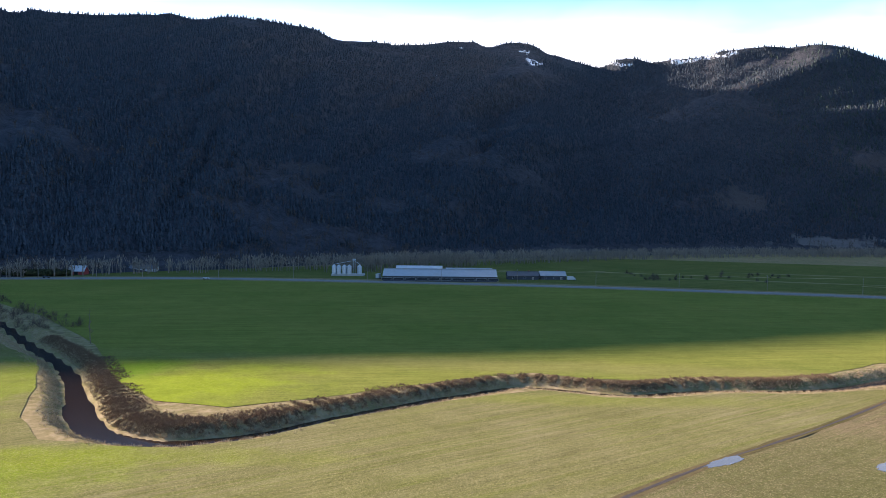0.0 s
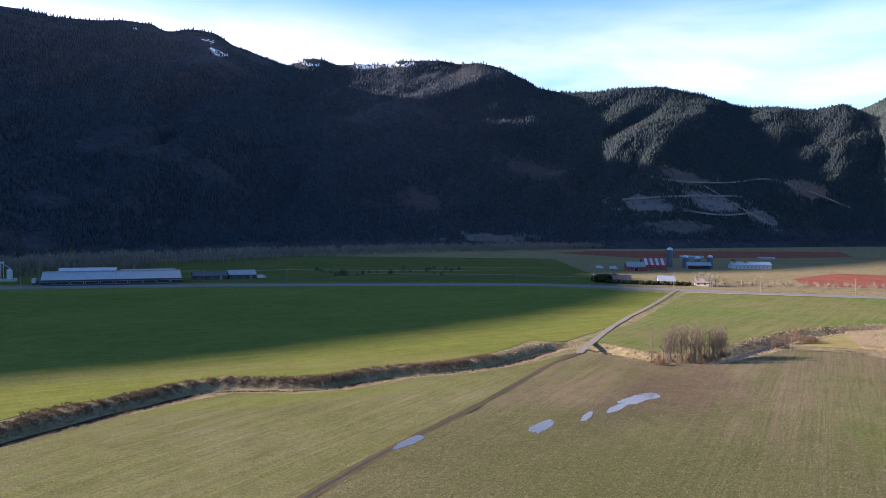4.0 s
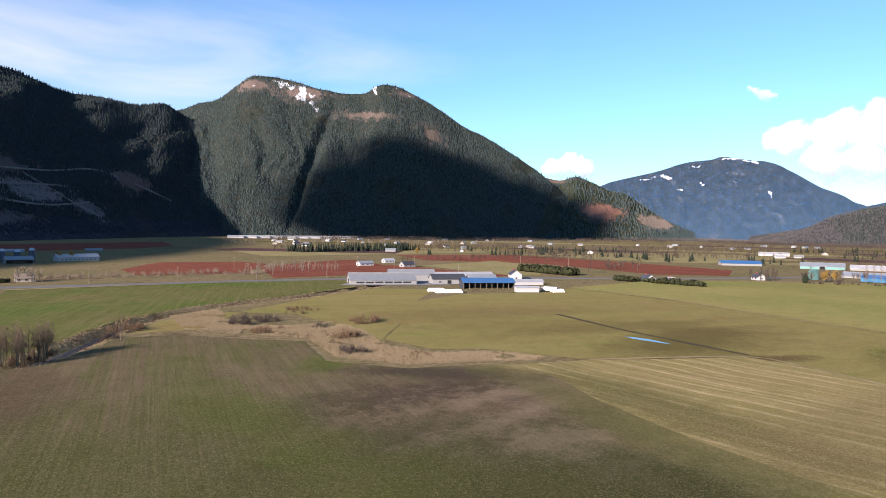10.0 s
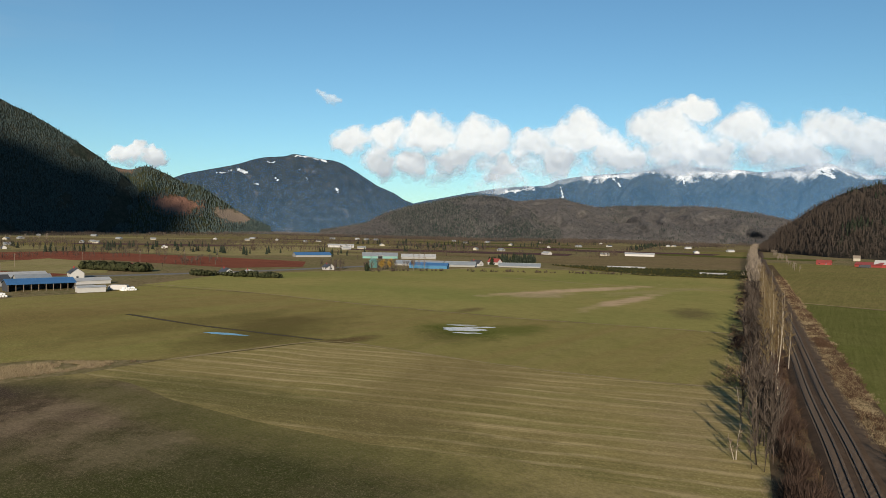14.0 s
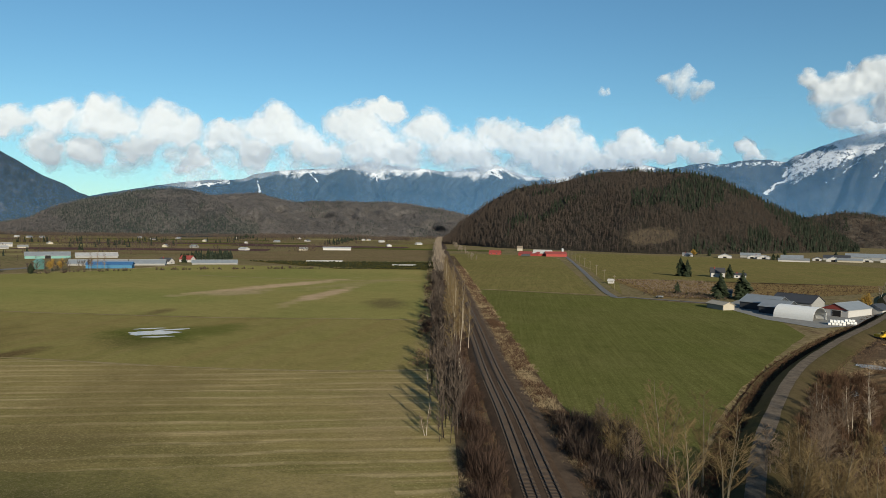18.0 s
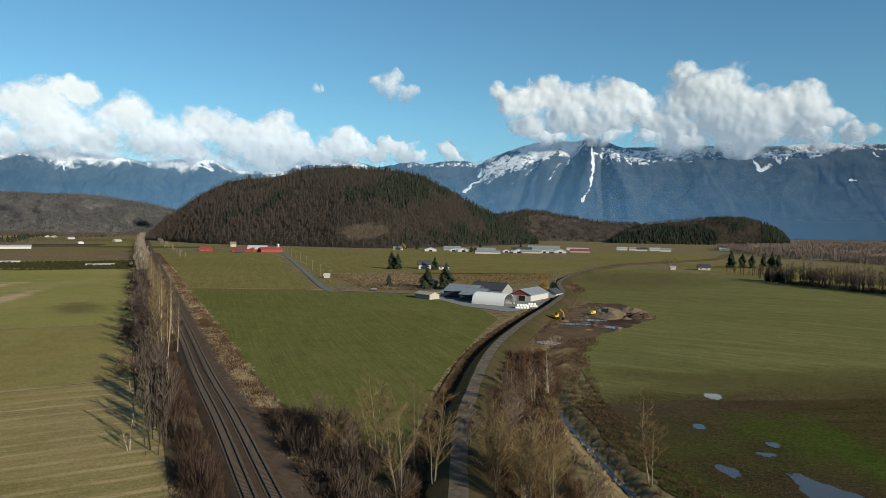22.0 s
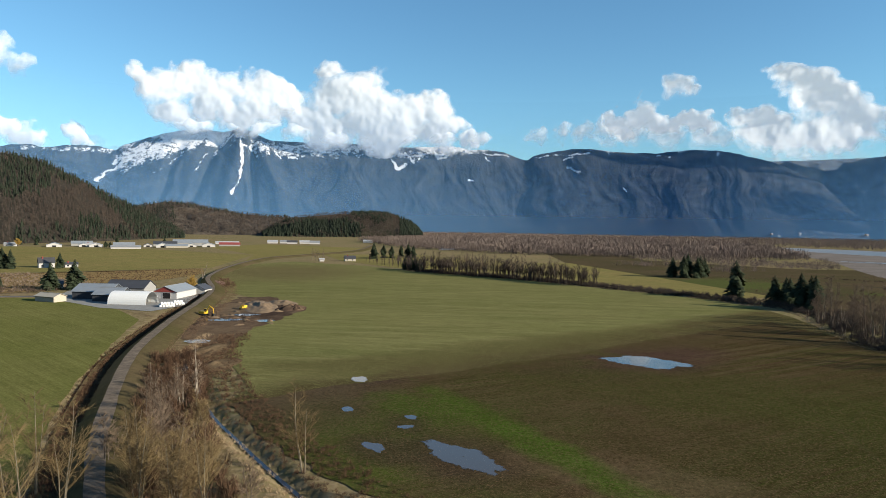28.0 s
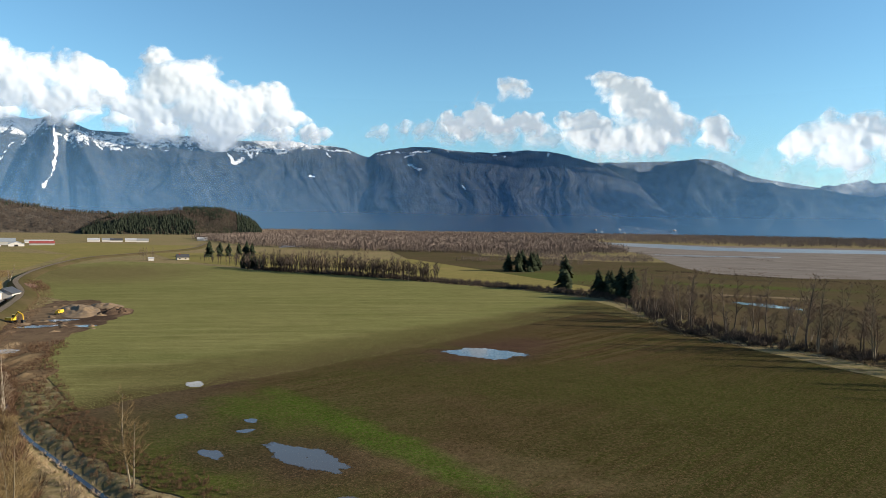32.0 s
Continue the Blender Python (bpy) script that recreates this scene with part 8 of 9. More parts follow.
    tube(bm, (dx, dy, 0), (dx, dy, 11.5), 0.12, 0.12, 5)
    part("leg", bm, M_STEEL, leg)
bm = bmesh.new()
box(bm, -1.2, 1.2, -1.2, 1.2, 11.3, 12.3)
part("head", bm, M_STEEL, leg)
bm = bmesh.new()
tube(bm, (0, 0, 11), (-17, 0, 7.6), 0.2, 0.2, 6)
tube(bm, (0, 0, 11), (5, 0, 7.6), 0.2, 0.2, 6)
part("spout", bm, M_STEEL, leg)
vehicle(-61, 540, 80, 7, 2.5, 4.0, M_WHITE, "white box truck beside the dairy barn", "truck", 0.25)
house(52, 552, 4, M_WALL_DARK, M_ROOF_DARK, "long dark farmhouse with white window frames", 24, 10, 3.2, 6.2)
house(76, 556, 4, M_WALL_DARK, M_ROOF_GREY, "dark farmhouse wing with a grey roof", 20, 11, 3.4, 6.4)
vehicle(90, 547, 10, 6.5, 2.4, 3.2, M_WHITE, "white delivery van parked by the farmhouse", "van")
gable(-300, 545, 2, 12, 8, 3.2, 7.0, M_WALL_RED, M_ROOF_PALE, name="shed", label="red shed with a pale metal roof", category="shed", doors=[("s", 0, 3, 2.8)])
house(-268, 590, 8, M_WHITE, M_ROOF_DARK, "white bungalow with a dark roof under the trees", 22, 9, 2.8, 5.4)
vehicle(-186, 512, 3, 4.6, 1.9, 1.6, M_WHITE, "white pickup at the lane's mouth", "pickup", 0.45, z=0.1)
vehicle(-300, 501.5, 8, 4.6, 1.9, 1.6, M_WALL_DARK, "dark car on the country road", "car", 0.45, z=0.47)

# red farm at the end of the track
barn_at((452, 561), (468, 553), 14, 4.2, 8.4, M_WALL_RED, M_WALL_GREY, name="barn", label="red barn with white trim and a grey roof", doors=[("s", 0, 3.5, 3.2)], windows=[("s", -5, 1.2, 1.2, 3.4), ("s", 5, 1.2, 1.2, 3.4)])
barn_at((476, 566), (498, 556), 14, 5.5, 11.5, M_WALL_RED, M_ROOF_RED, name="barn", label="tall red barn with a red and white striped roof", stripes=M_WHITE, windows=[("s", -6, 1.4, 1.4, 3.6), ("s", 0, 1.4, 1.4, 3.6), ("s", 6, 1.4, 1.4, 3.6)])
tank(541, 600, 3.2, 19, M_SILO, "tower_silo", "tall dark blue tower silo with a white cap", dome=True, rings=8)
for x, y, h in ((556, 592, 11), (568, 586, 10), (578, 578, 11.5)):
    tank(x, y, 3.0, h, M_SILO, "tower_silo", "dark tower silo beside the red farm", dome=True, group="dark silos")
barn_at((536, 566), (556, 554), 12, 4.0, 7.0, M_WALL_GREY, M_ROOF_STEEL, name="shed", label="open grey shed with a pale blue roof", category="shed", posts=5)
barn_at((594, 562), (630, 542), 14, 4.2, 7.2, M_WHITE, M_ROOF_PALE, name="barn", label="long white barn with a white roof", windows=[("s", -16 + 4 * i, 1.2, 1.2, 2.2) for i in range(9)])
house(346, 436, -35, M_WHITE, M_ROOF_DARK, "dark-roofed farmhouse behind a clipped hedge", 13, 9, 2.8, 5.6)
house(372, 416, -35, M_WHITE, M_ROOF_STEEL, "white gabled farmhouse behind a hedge", 12, 9, 2.8, 6.4)
house(388, 394, -40, M_WALL_TAN, M_WOOD, "brown-roofed cottage beside the track", 12, 8, 2.7, 5.4)
vehicle(440, 590, -30, 8, 2.5, 3.4, M_WHITE, "white stock trailer in the farmyard", "trailer", 0.3)
vehicle(446, 575, -30, 9, 2.6, 3.6, M_WHITE, "white truck in the farmyard", "truck", 0.25)
along("hedge_red_farm", [(334, 436), (352, 420), (378, 398)], 260, -3, 3, LEAFY, M_HEDGE, 1.8, 3.2, "dark clipped hedge along the road", "hedge", seed=161)
along("hedge_red_farm_tall", [(330, 446), (346, 446)], 60, -4, 4, LEAFY, M_HEDGE, 4, 7, "tall dark hedge beside the farmhouse", "hedge", seed=162)
wood("yard_trees", [(376, 398), (392, 400), (394, 382), (378, 382)], 16, TWIGS, M_TWIG_GREY, 7, 11, "bare yellowish trees beside the cottage", "trees", seed=163)
barn_at((712, 768), (738, 750), 10, 2.6, 4.4, M_WALL_GREY, M_ROOF_STEEL, name="barn", label="distant grey poultry barn in the shade")
barn_at((806, 716), (822, 702), 8, 2.4, 4.0, M_WALL_GREY, M_ROOF_STEEL, name="barn", label="distant grey barn in the shade")

# grey barns and the blue-roofed shed
barn_at((462, 186), (485, 144), 24, 3.0, 7.2, M_WALL_GREY, M_ROOF_GREY, name="dairy_barn", label="long white barn with a ribbed grey metal roof", windows=[("s", -17 + 6.8 * i, 6.0, 0.9, 2.2) for i in range(6)], doors=[("w", 0, 6, 3.6), ("e", -4, 5, 3.4)], vent=True)
barn_at((506, 172), (522, 140), 14, 5.0, 8.6, M_WALL_GREY, M_ROOF_GREY, name="barn", label="grey barn with a pale metal roof")
barn_at((494, 134), (506, 112), 14, 3.6, 6.8, M_WALL_GREY, M_ROOF_DARK, name="barn", label="dark grey gabled barn with a wide door", doors=[("s", 0, 3.2, 2.8)], windows=[("s", -7, 2, 1, 2)])
barn_at((520, 138), (545, 98), 12, 4.2, 6.6, M_WALL_GREY, M_ROOF_PALE, name="barn", label="low barn with a pale metal roof")
barn_at((505, 108), (514, 90), 12, 4.0, 6.8, M_WALL_GREY, M_ROOF_STEEL, name="barn", label="grey machine shed with a weathered roof")
barn_at((463, 104), (478, 71), 14, 4.4, 7.0, M_WALL_DARK, M_ROOF_BLUE, name="open_shed", label="open-fronted cattle shed with a bright blue roof", category="shed", posts=10)
barn_at((505, 86), (522, 56), 8, 2.6, 4.0, M_WHITE, M_ROOF_PALE, name="greenhouse", label="low white plastic greenhouse", category="greenhouse")
barn_at((454, 66), (460, 52), 6, 3.0, 3.6, M_WHITE, M_ROOF_PALE, name="shed", label="white flat-roofed farm shed", category="shed")
vehicle(466, 46, 70, 12, 2.6, 3.6, M_WHITE, "white semi-trailer beside the shed", "trailer", 0.2)
bale_stack(432, 106, -60, 12, 5, "stack of white plastic-wrapped silage bales")
bale_stack(438, 116, -60, 8, 4, "smaller stack of white wrapped silage bales")
bale_stack(466, 40, -60, 6, 4, "white wrapped silage bales by the sheds")
house(566, 84, 20, M_WHITE, M_ROOF_DARK, "white two-storey farmhouse with a dark roof", 11, 9, 4.6, 8.0)
house(690, 262, -40, M_WHITE, M_ROOF_STEEL, "small white house with a blue-grey roof", 16, 9, 2.8, 5.0)
house(690, 215, -40, M_WALL_GREY, M_ROOF_DARK, "grey cottage in the russet field", 14, 9, 3, 6)
house(760, 260, -40, M_WHITE, M_ROOF_PALE, "white cottage beyond the russet field", 13, 8, 2.8, 5)
house(655, 52, 30, M_WALL_TAN, M_ROOF_DARK, "house hidden in a dark hedge", 12, 9, 3.0, 6.0)
house(600, -22, 20, M_WHITE, M_ROOF_DARK, "white house behind a clipped hedge", 12, 8, 2.8, 5.6)
house(592, -40, 20, M_WHITE, M_ROOF_PALE, "white garage beside the hedge", 9, 7, 2.6, 4.6)
tagged(field("yard_dairy", [(452, 190), (478, 138), (505, 108), (500, 66), (560, 60), (570, 120), (520, 200)], 0.17, M_YARD, "grey gravel farmyard", "yard"))

# farms to the west
barn_at((930, -122), (936, -170), 18, 2.8, 6.0, M_WALL_GREY, M_ROOF_BLUE, name="barn", label="long barn with a blue metal roof")
barn_at((900, -205), (890, -250), 18, 3.4, 7.4, M_ROOF_TEAL, M_ROOF_STEEL, name="barn", label="large barn with teal walls and a blue-grey roof", doors=[("s", 0, 6, 4)])
barn_at((892, -256), (880, -300), 16, 2.4, 6.0, M_WALL_GREY, M_ROOF_PALE, name="barn", label="long barn with a pale metal roof")
barn_at((740, -205), (716, -252), 16, 2.0, 5.4, M_WALL_GREY, M_ROOF_STEEL, name="barn", label="long low barn with a blue-grey roof")
barn_at((716, -254), (700, -284), 16, 2.0, 5.4, M_WALL_GREY, M_ROOF_STEEL, name="barn", label="long low barn with a blue-grey roof")
barn_at((688, -206), (668, -240), 12, 3.4, 5.8, M_WALL_BLUE, M_ROOF_BLUE, name="barn", label="bright blue metal barn with a pale roof edge")
barn_at((700, -312), (679.7, -352.5), 14, 1.8, 4.6, M_WALL_GREY, M_ROOF_STEEL, name="barn", label="low greenhouse barn with a grey-blue roof")
house(752, -330, 30, M_WHITE, M_ROOF_RED, "white house with a red roof", 14, 9, 3.4, 7.0)
house(726, -296, 30, M_WHITE, M_ROOF_DARK, "white farmhouse among bare trees", 13, 9, 3.2, 6.4)
house(664, -118, 20, M_WHITE, M_ROOF_DARK, "white cottage among bare trees", 10, 8, 2.8, 5.6)
gable(696, -170, 30, 6, 6, 7, 9, M_ROOF_TEAL, M_ROOF_TEAL, name="tower_shed", label="narrow teal feed tower", category="shed")
barn_at((1014, -686.3), (987, -726), 14, 3.6, 5.6, M_WHITE, M_ROOF_PALE, name="barn", label="long white barn beyond the fallow field")
barn_at((1360, -240), (1352, -290), 14, 4.0, 6.5, M_WHITE, M_ROOF_PALE, name="barn", label="distant white barn in the fields")
barn_at((695.1, -447.7), (671.8, -481.7), 3, 0.9, 1.4, M_WHITE, M_ROOF_PALE, name="shed", label="low white plastic tunnel", category="shed")
barn_at((579.9, -482.5), (563.5, -501.1), 3, 0.9, 1.3, M_WHITE, M_ROOF_PALE, name="shed", label="low white plastic tunnel", category="shed")
rw = random.Random(3)
for i in range(64):
    a = radians(rw.uniform(60, 132.5))
    d = rw.uniform(1150, 2250)
    x, y = d * math.sin(a), d * math.cos(a)
    wl, rf, lb = rw.choice([(M_WHITE, M_ROOF_DARK, "distant white house with a dark roof"), (M_WHITE, M_ROOF_PALE, "distant white barn with a pale roof"), (M_WALL_TAN, M_ROOF_GREY, "distant cream house with a grey roof"), (M_WALL_GREY, M_ROOF_STEEL, "distant grey barn with a weathered roof")])
    gable(x, y, rw.uniform(0, 180), rw.uniform(9, 17), rw.uniform(7, 10), 2.8, 5.2, wl, rf, name="farm_building", label=lb, category="building", group="distant farm buildings")
for i in range(10):
    a = radians(59 + 1.0 * i)
    d = 2120 + 12 * i
    gable(d * math.sin(a), d * math.cos(a), -65 + 2 * i, 46, 18, 5, 8, M_WHITE, M_ROOF_PALE, name="industrial_shed", label="pale industrial shed at the mountain's foot", category="building", group="industrial sheds")

# white hoop shed farm beside the dike
tagged(field("yard_hoop", [(171.9, -383.7), (160.2, -369.5), (132.7, -342.9), (105, -330.3), (96.5, -352.1), (101.5, -402.3), (118.7, -438.6), (150.6, -443.3), (181, -424)], 0.18, M_YARD, "grey gravel farmyard beside the dike", "yard"))
hoop_shed(123.3, -361.7, -11, 20, 6.2, "white fabric hoop shed, one end open")
# dark siding on the next two barns stands in for their shaded open fronts
gable(149.8, -387.3, -8, 20, 16, 4.2, 7.6, M_WALL_DARK, M_ROOF_STEEL, name="barn", label="open-ended grey barn with a pale roof", doors=[("s", -3, 9, 3.8)])
gable(138, -375, -8, 14, 14, 3.8, 6.8, M_WALL_DARK, M_ROOF_STEEL, name="barn", label="grey machine barn with a weathered roof", doors=[("s", 0, 8, 3.4)])
gable(139.4, -405.1, -8, 22, 14, 4.6, 8.2, M_WALL_GREY, M_ROOF_DARK, name="barn", label="barn with a dark metal roof")
gb = gable(112.6, -396.5, 80, 24, 13, 3.8, 6.6, M_WHITE, M_ROOF_STEEL, name="barn", label="white barn with a red gable and blue-grey roof", doors=[("e", 1.0, 4.2, 3.2), ("w", 1.0, 4.2, 3.2)])
for sx in (-1, 1):
    bm = bmesh.new()
    v = [bm.verts.new((sx * 12.16, a, b)) for a, b in ((-7.0, 3.6), (7.0, 3.6), (0, 6.5))]
    v2 = [bm.verts.new((sx * 12.26, a, b)) for a, b in ((-7.0, 3.6), (7.0, 3.6), (0, 6.5))]
    bm.faces.new(v)
    bm.faces.new(v2[::-1])
    for i in range(3):
        bm.faces.new((v[i], v2[i], v2[(i + 1) % 3], v[(i + 1) % 3]))
    part("gable_cladding", bm, M_ROOF_RED, gb, "bright red gable cladding")
gable(103.2, -414.3, 80, 10, 9, 3.0, 5.4, M_WHITE, M_ROOF_DARK, name="shed", label="small white shed with a dark round roof", category="shed")
barn_at((174.2, -369.8), (162.3, -363.5), 7, 2.8, 4.2, M_WALL_TAN, M_WALL_TAN, name="shed", label="cream-coloured low shed at the lane's end", category="shed")
bale_stack(103.6, -348.3, 20, 5, 4, "white wrapped silage bales in the farmyard")
bale_stack(100.4, -356.2, 20, 4, 3, "white wrapped silage bales in the farmyard")
house(286.7, -628.2, 30, M_WHITE, M_ROOF_DARK, "white gambrel-roofed barn house with a dark roof", 12, 9, 4.4, 8.4)
house(268.6, -633.9, 30, M_WHITE, M_ROOF_DARK, "white carport building with a dark roof", 10, 8, 2.8, 4.4)
house(196.7, -440.3, 20, M_WALL_TAN, M_ROOF_DARK, "small house half hidden by firs", 10, 8, 2.6, 5)
gable(302, -474.5, 20, 4, 4, 2.2, 3.4, M_WHITE, M_WHITE, name="shed", label="tiny white shed beside the lane", category="shed")
vehicle(217.6, -396.7, 5, 4.4, 1.8, 1.5, M_STEEL, "silver car on the lane", "car", 0.45, z=0.1)
wood("lane_garden", [(241.4, -405.2), (191.5, -402.2), (181, -424), (220.7, -436.8), (247.2, -417.4)], 46, BUSHES, M_TWIG_DARK, 2, 4.5, "bare garden bushes along the lane", "bushes", seed=170)

# red farm below the hill
barn_at((682.1, -850), (657.7, -864), 18, 4.5, 9.5, M_WALL_RED, M_WHITE, name="barn", label="red barn with a white curved roof")
barn_at((704, -841), (672, -851), 14, 3.4, 6.4, M_WALL_RED, M_ROOF_RED, name="barn", label="long low red barn below the hill")
barn_at((658, -852), (636.5, -876), 16, 4.0, 7.4, M_WALL_RED, M_ROOF_RED, name="barn", label="red barn with a weathered red roof")
house(750, -838, 30, M_WALL_RED, M_ROOF_RED, "red farmhouse with a faded roof", 18, 11, 3.2, 6.4)
vehicle(672.7, -821, 40, 14, 3, 4.2, M_WALL_DARK, "dark farm trailer in the yard", "trailer", 0.2)
tank(649.4, -882, 2.0, 11, M_STEEL, "tower_silo", "slim white and blue tower silo", dome=True)
house(551.8, -1097, 20, M_WHITE, M_ROOF_GREY, "white house below the wooded hill", 16, 9, 3, 6)
house(446.3, -1120, 10, M_WHITE, M_ROOF_PALE, "white domed shed below the wooded hill", 12, 9, 3, 6)
gable(858, -1029, 45, 10, 10, 5, 9, M_WALL_TAN, M_WOOD, name="shed", label="tan hut at the hill's foot", category="shed")
for x, y, rz, L, W, wl, rf, top, lb in ((487, -1092, -66, 24, 20, M_WHITE, M_ROOF_STEEL, 6.6, "white barn of the far farm, gable to the fields"), (474, -1158, 22, 30, 16, M_WALL_GREY, M_ROOF_STEEL, 7.5, "grey barn of the far farm"), (456, -1120, -66, 18, 13, M_WHITE, M_ROOF_PALE, 5.4, "white shed of the far farm"), (436, -1116, -69, 24, 19, M_WHITE, M_ROOF_PALE, 6.2, "white barn of the far farm, gable to the fields"),
                               (371, -1058, 18, 40, 13, M_WHITE, M_ROOF_GREY, 5.0, "long low white barn of the far farm"), (392, -1110, 20, 30, 15, M_WALL_DARK, M_ROOF_STEEL, 7.6, "dark barn of the far farm"), (366, -1140, -72, 20, 13, M_WHITE, M_ROOF_DARK, 5.4, "white shed with a dark roof"), (341, -1130, -73, 26, 18, M_WHITE, M_ROOF_STEEL, 7.0, "white barn of the far farm, gable to the fields"),
                               (352, -1182, 17, 36, 18, M_WALL_GREY, M_ROOF_DARK, 8.0, "grey barn with a dark roof"), (322, -1222, 15, 56, 22, M_WALL_GREY, M_ROOF_STEEL, 10.5, "large barn with a blue-grey roof"), (318, -1126, 16, 32, 13, M_WALL_TAN, M_ROOF_STEEL, 5.6, "low cream barn of the far farm"), (306, -1166, -75, 22, 15, M_WHITE, M_ROOF_GREY, 5.8, "white barn with wide dark doors"),
                               (281, -1176, -76, 26, 20, M_WHITE, M_ROOF_STEEL, 7.0, "white gabled barn of the far farm"), (258, -1228, 12, 34, 14, M_WALL_GREY, M_ROOF_RED, 6.2, "barn of the far farm with a faded red roof"), (286, -1340, 12, 42, 10, M_WHITE, M_ROOF_PALE, 5.0, "long white shed behind the far farm")):
    gable(x, y, rz, L, W, 0.5 * top, top, wl, rf, name="barn", label=lb, group="far farm barns", doors=[("s", 0, 4, 3.2), ("e", 0, 5, 2.6), ("w", 0, 5, 2.6)])
for x, y, rz, rf in ((214.7, -1425, 5, M_ROOF_PALE), (191.5, -1434, 5, M_ROOF_GREY), (174.9, -1414, 5, M_ROOF_DARK), (151.6, -1429, 5, M_ROOF_PALE), (129.9, -1413, 5, M_ROOF_GREY), (26.8, -1561, 5, M_ROOF_PALE), (-4.1, -1600, 5, M_ROOF_GREY)):
    gable(x, y, rz, 20, 12, 3.4, 6.6, M_WHITE, rf, name="house", label="distant white house at the edge of the woods", category="house", group="distant houses north")
house(33.3, -787, 10, M_WALL_TAN, M_ROOF_DARK, "small brown hut beside the paddock", 12, 9, 3.2, 6.0)
gable(63.5, -776, 10, 5, 4, 2.4, 3.4, M_WHITE, M_ROOF_PALE, name="shed", label="tiny white shed beside the trees", category="shed")
wood("fruit_trees", [(23.6, -771), (-24.9, -699.6), (-37.2, -714), (3.2, -790)], 20, TWIGS, M_TWIG_DARK, 4, 6, "row of small bare fruit trees", "trees", seed=171)

# town lights of far houses on the north slope
rw2 = random.Random(9)
for i in range(9):
    x, y = rw2.uniform(-2600, -1500), 0
    y = -math.sqrt(max(1, 3950 ** 2 - x * x)) + rw2.uniform(-20, 160)
    gable(x, y, rw2.uniform(0, 90), 16, 10, 4, 7, M_WALL_GREY, M_ROOF_GREY, name="far_house", label="distant pale house at the foot of the mountain", category="house", group="town houses", z=rw2.uniform(0, 30))

tv, tf = [], []
while len(tv) < 10 * 230:
    q = mt_north.at(np.array([rw2.random()]), np.array([rw2.choice((0.03, 0.05, 0.09, 0.10, 0.13)) + rw2.gauss(0, 0.006)]))[0]
    az = math.degrees(math.atan2(q[0], q[1])) % 360
    if 212.2 < az < 222.2:
        a, n = rw2.uniform(0, 6.28), len(tv)
        c, s = math.cos(a), math.sin(a)
        for px, py, pz in ((-6, -4, -6), (6, -4, -6), (6, 4, -6), (-6, 4, -6), (-6, -4, 3), (6, -4, 3), (6, 4, 3), (-6, 4, 3), (-6, 0, 5.5), (6, 0, 5.5)):
            tv.append((q[0] + c * px - s * py, q[1] + s * px + c * py, q[2] + 3 + pz))
        tf += [[n + v for v in f] for f in ((0, 1, 5, 4), (2, 3, 7, 6), (1, 2, 6, 9, 5), (3, 0, 4, 8, 7), (4, 5, 9, 8), (6, 7, 8, 9))]
town = link_mesh("town", np.array(tv), tf, plain("far_house_paint", (0.12, 0.12, 0.13), 0.8, vary=0.6, scale=0.02))
stuff(town, "pale houses of a distant town on the mountain's foot", "town")


# ---- digging site ----
M_MUD = crop_field("wet_mud", (0.070, 0.048, 0.036), (0.125, 0.086, 0.058), fine=1.3, patch_scale=0.12, streak=(10, 3, 18, (0.19, 0.135, 0.088), 0.8), patch=[(60.4, -263.3, 12, 30, 0, (0.17, 0.12, 0.075), 0.8, 1.2, 0.15), (55, -331.2, 14, 22, 20, (0.045, 0.031, 0.026), 0.9, 1.2, 0.12), (68.6, -346.5, 9, 30, 5, (0.20, 0.145, 0.09), 0.8, 1.2, 0.15)])
M_SPOIL = plain("dug_soil", (0.20, 0.138, 0.082), 0.95, vary=0.45, scale=0.35, bump=0.9)
tagged(field("mud_flat", [(79.2, -319.8), (80.5, -353.8), (75.6, -393.7), (61.5, -399.4), (44.3, -363), (36.8, -340.9), (43.6, -301), (50.2, -273.1), (52.9, -241.2), (64.9, -241.4), (72.4, -263.6), (77.6, -301.7)], 0.13, M_MUD, "churned wet mud of a digging site", "mud", 4.0, 2.0))


def mound(name, x, y, rx, ry, h, rz, mat, label, seed):
    n = 34 if rx > 3.9 else 13
    g = np.linspace(-1, 1, n)
    X, Y = np.meshgrid(g, g, indexing="ij")
    q = np.clip(1 - np.hypot(X, Y), 0, 1)
    Z = h * q ** 0.8 * (1 + 0.7 * fbm(X * 3 + seed, Y * 3, 4, seed)) - 0.1
    c, s = math.cos(radians(rz)), math.sin(radians(rz))
    P = np.stack([x + c * X * rx - s * Y * ry, y + s * X * rx + c * Y * ry, Z], -1).reshape(-1, 3)
    i, j = np.meshgrid(np.arange(n - 1), np.arange(n - 1), indexing="ij")
    a = (i * n + j).ravel()
    return tagged(link_mesh(name, P, np.stack([a, a + n, a + n + 1, a + 1], 1), mat), label, "mound", "soil mounds")


mound("soil_mound", 58.6, -349.3, 9, 26, 3.0, 10, M_SPOIL, "long heap of tan excavated soil", 1)
mound("soil_mound", 42.7, -343, 7, 12, 2.4, -20, M_MUD, "dark heap of wet soil", 2)
mound("soil_mound", 50.2, -367.2, 8, 12, 2.0, 30, M_SPOIL, "low heap of tan soil", 3)
mound("soil_mound", 39.8, -338.9, 4, 4, 2.6, 0, M_MUD, "small dark soil pile", 4)
mound("soil_mound", 55.1, -229.2, 6, 20, 1.5, -12, M_VERGE, "grassy soil bank at the field edge", 5)
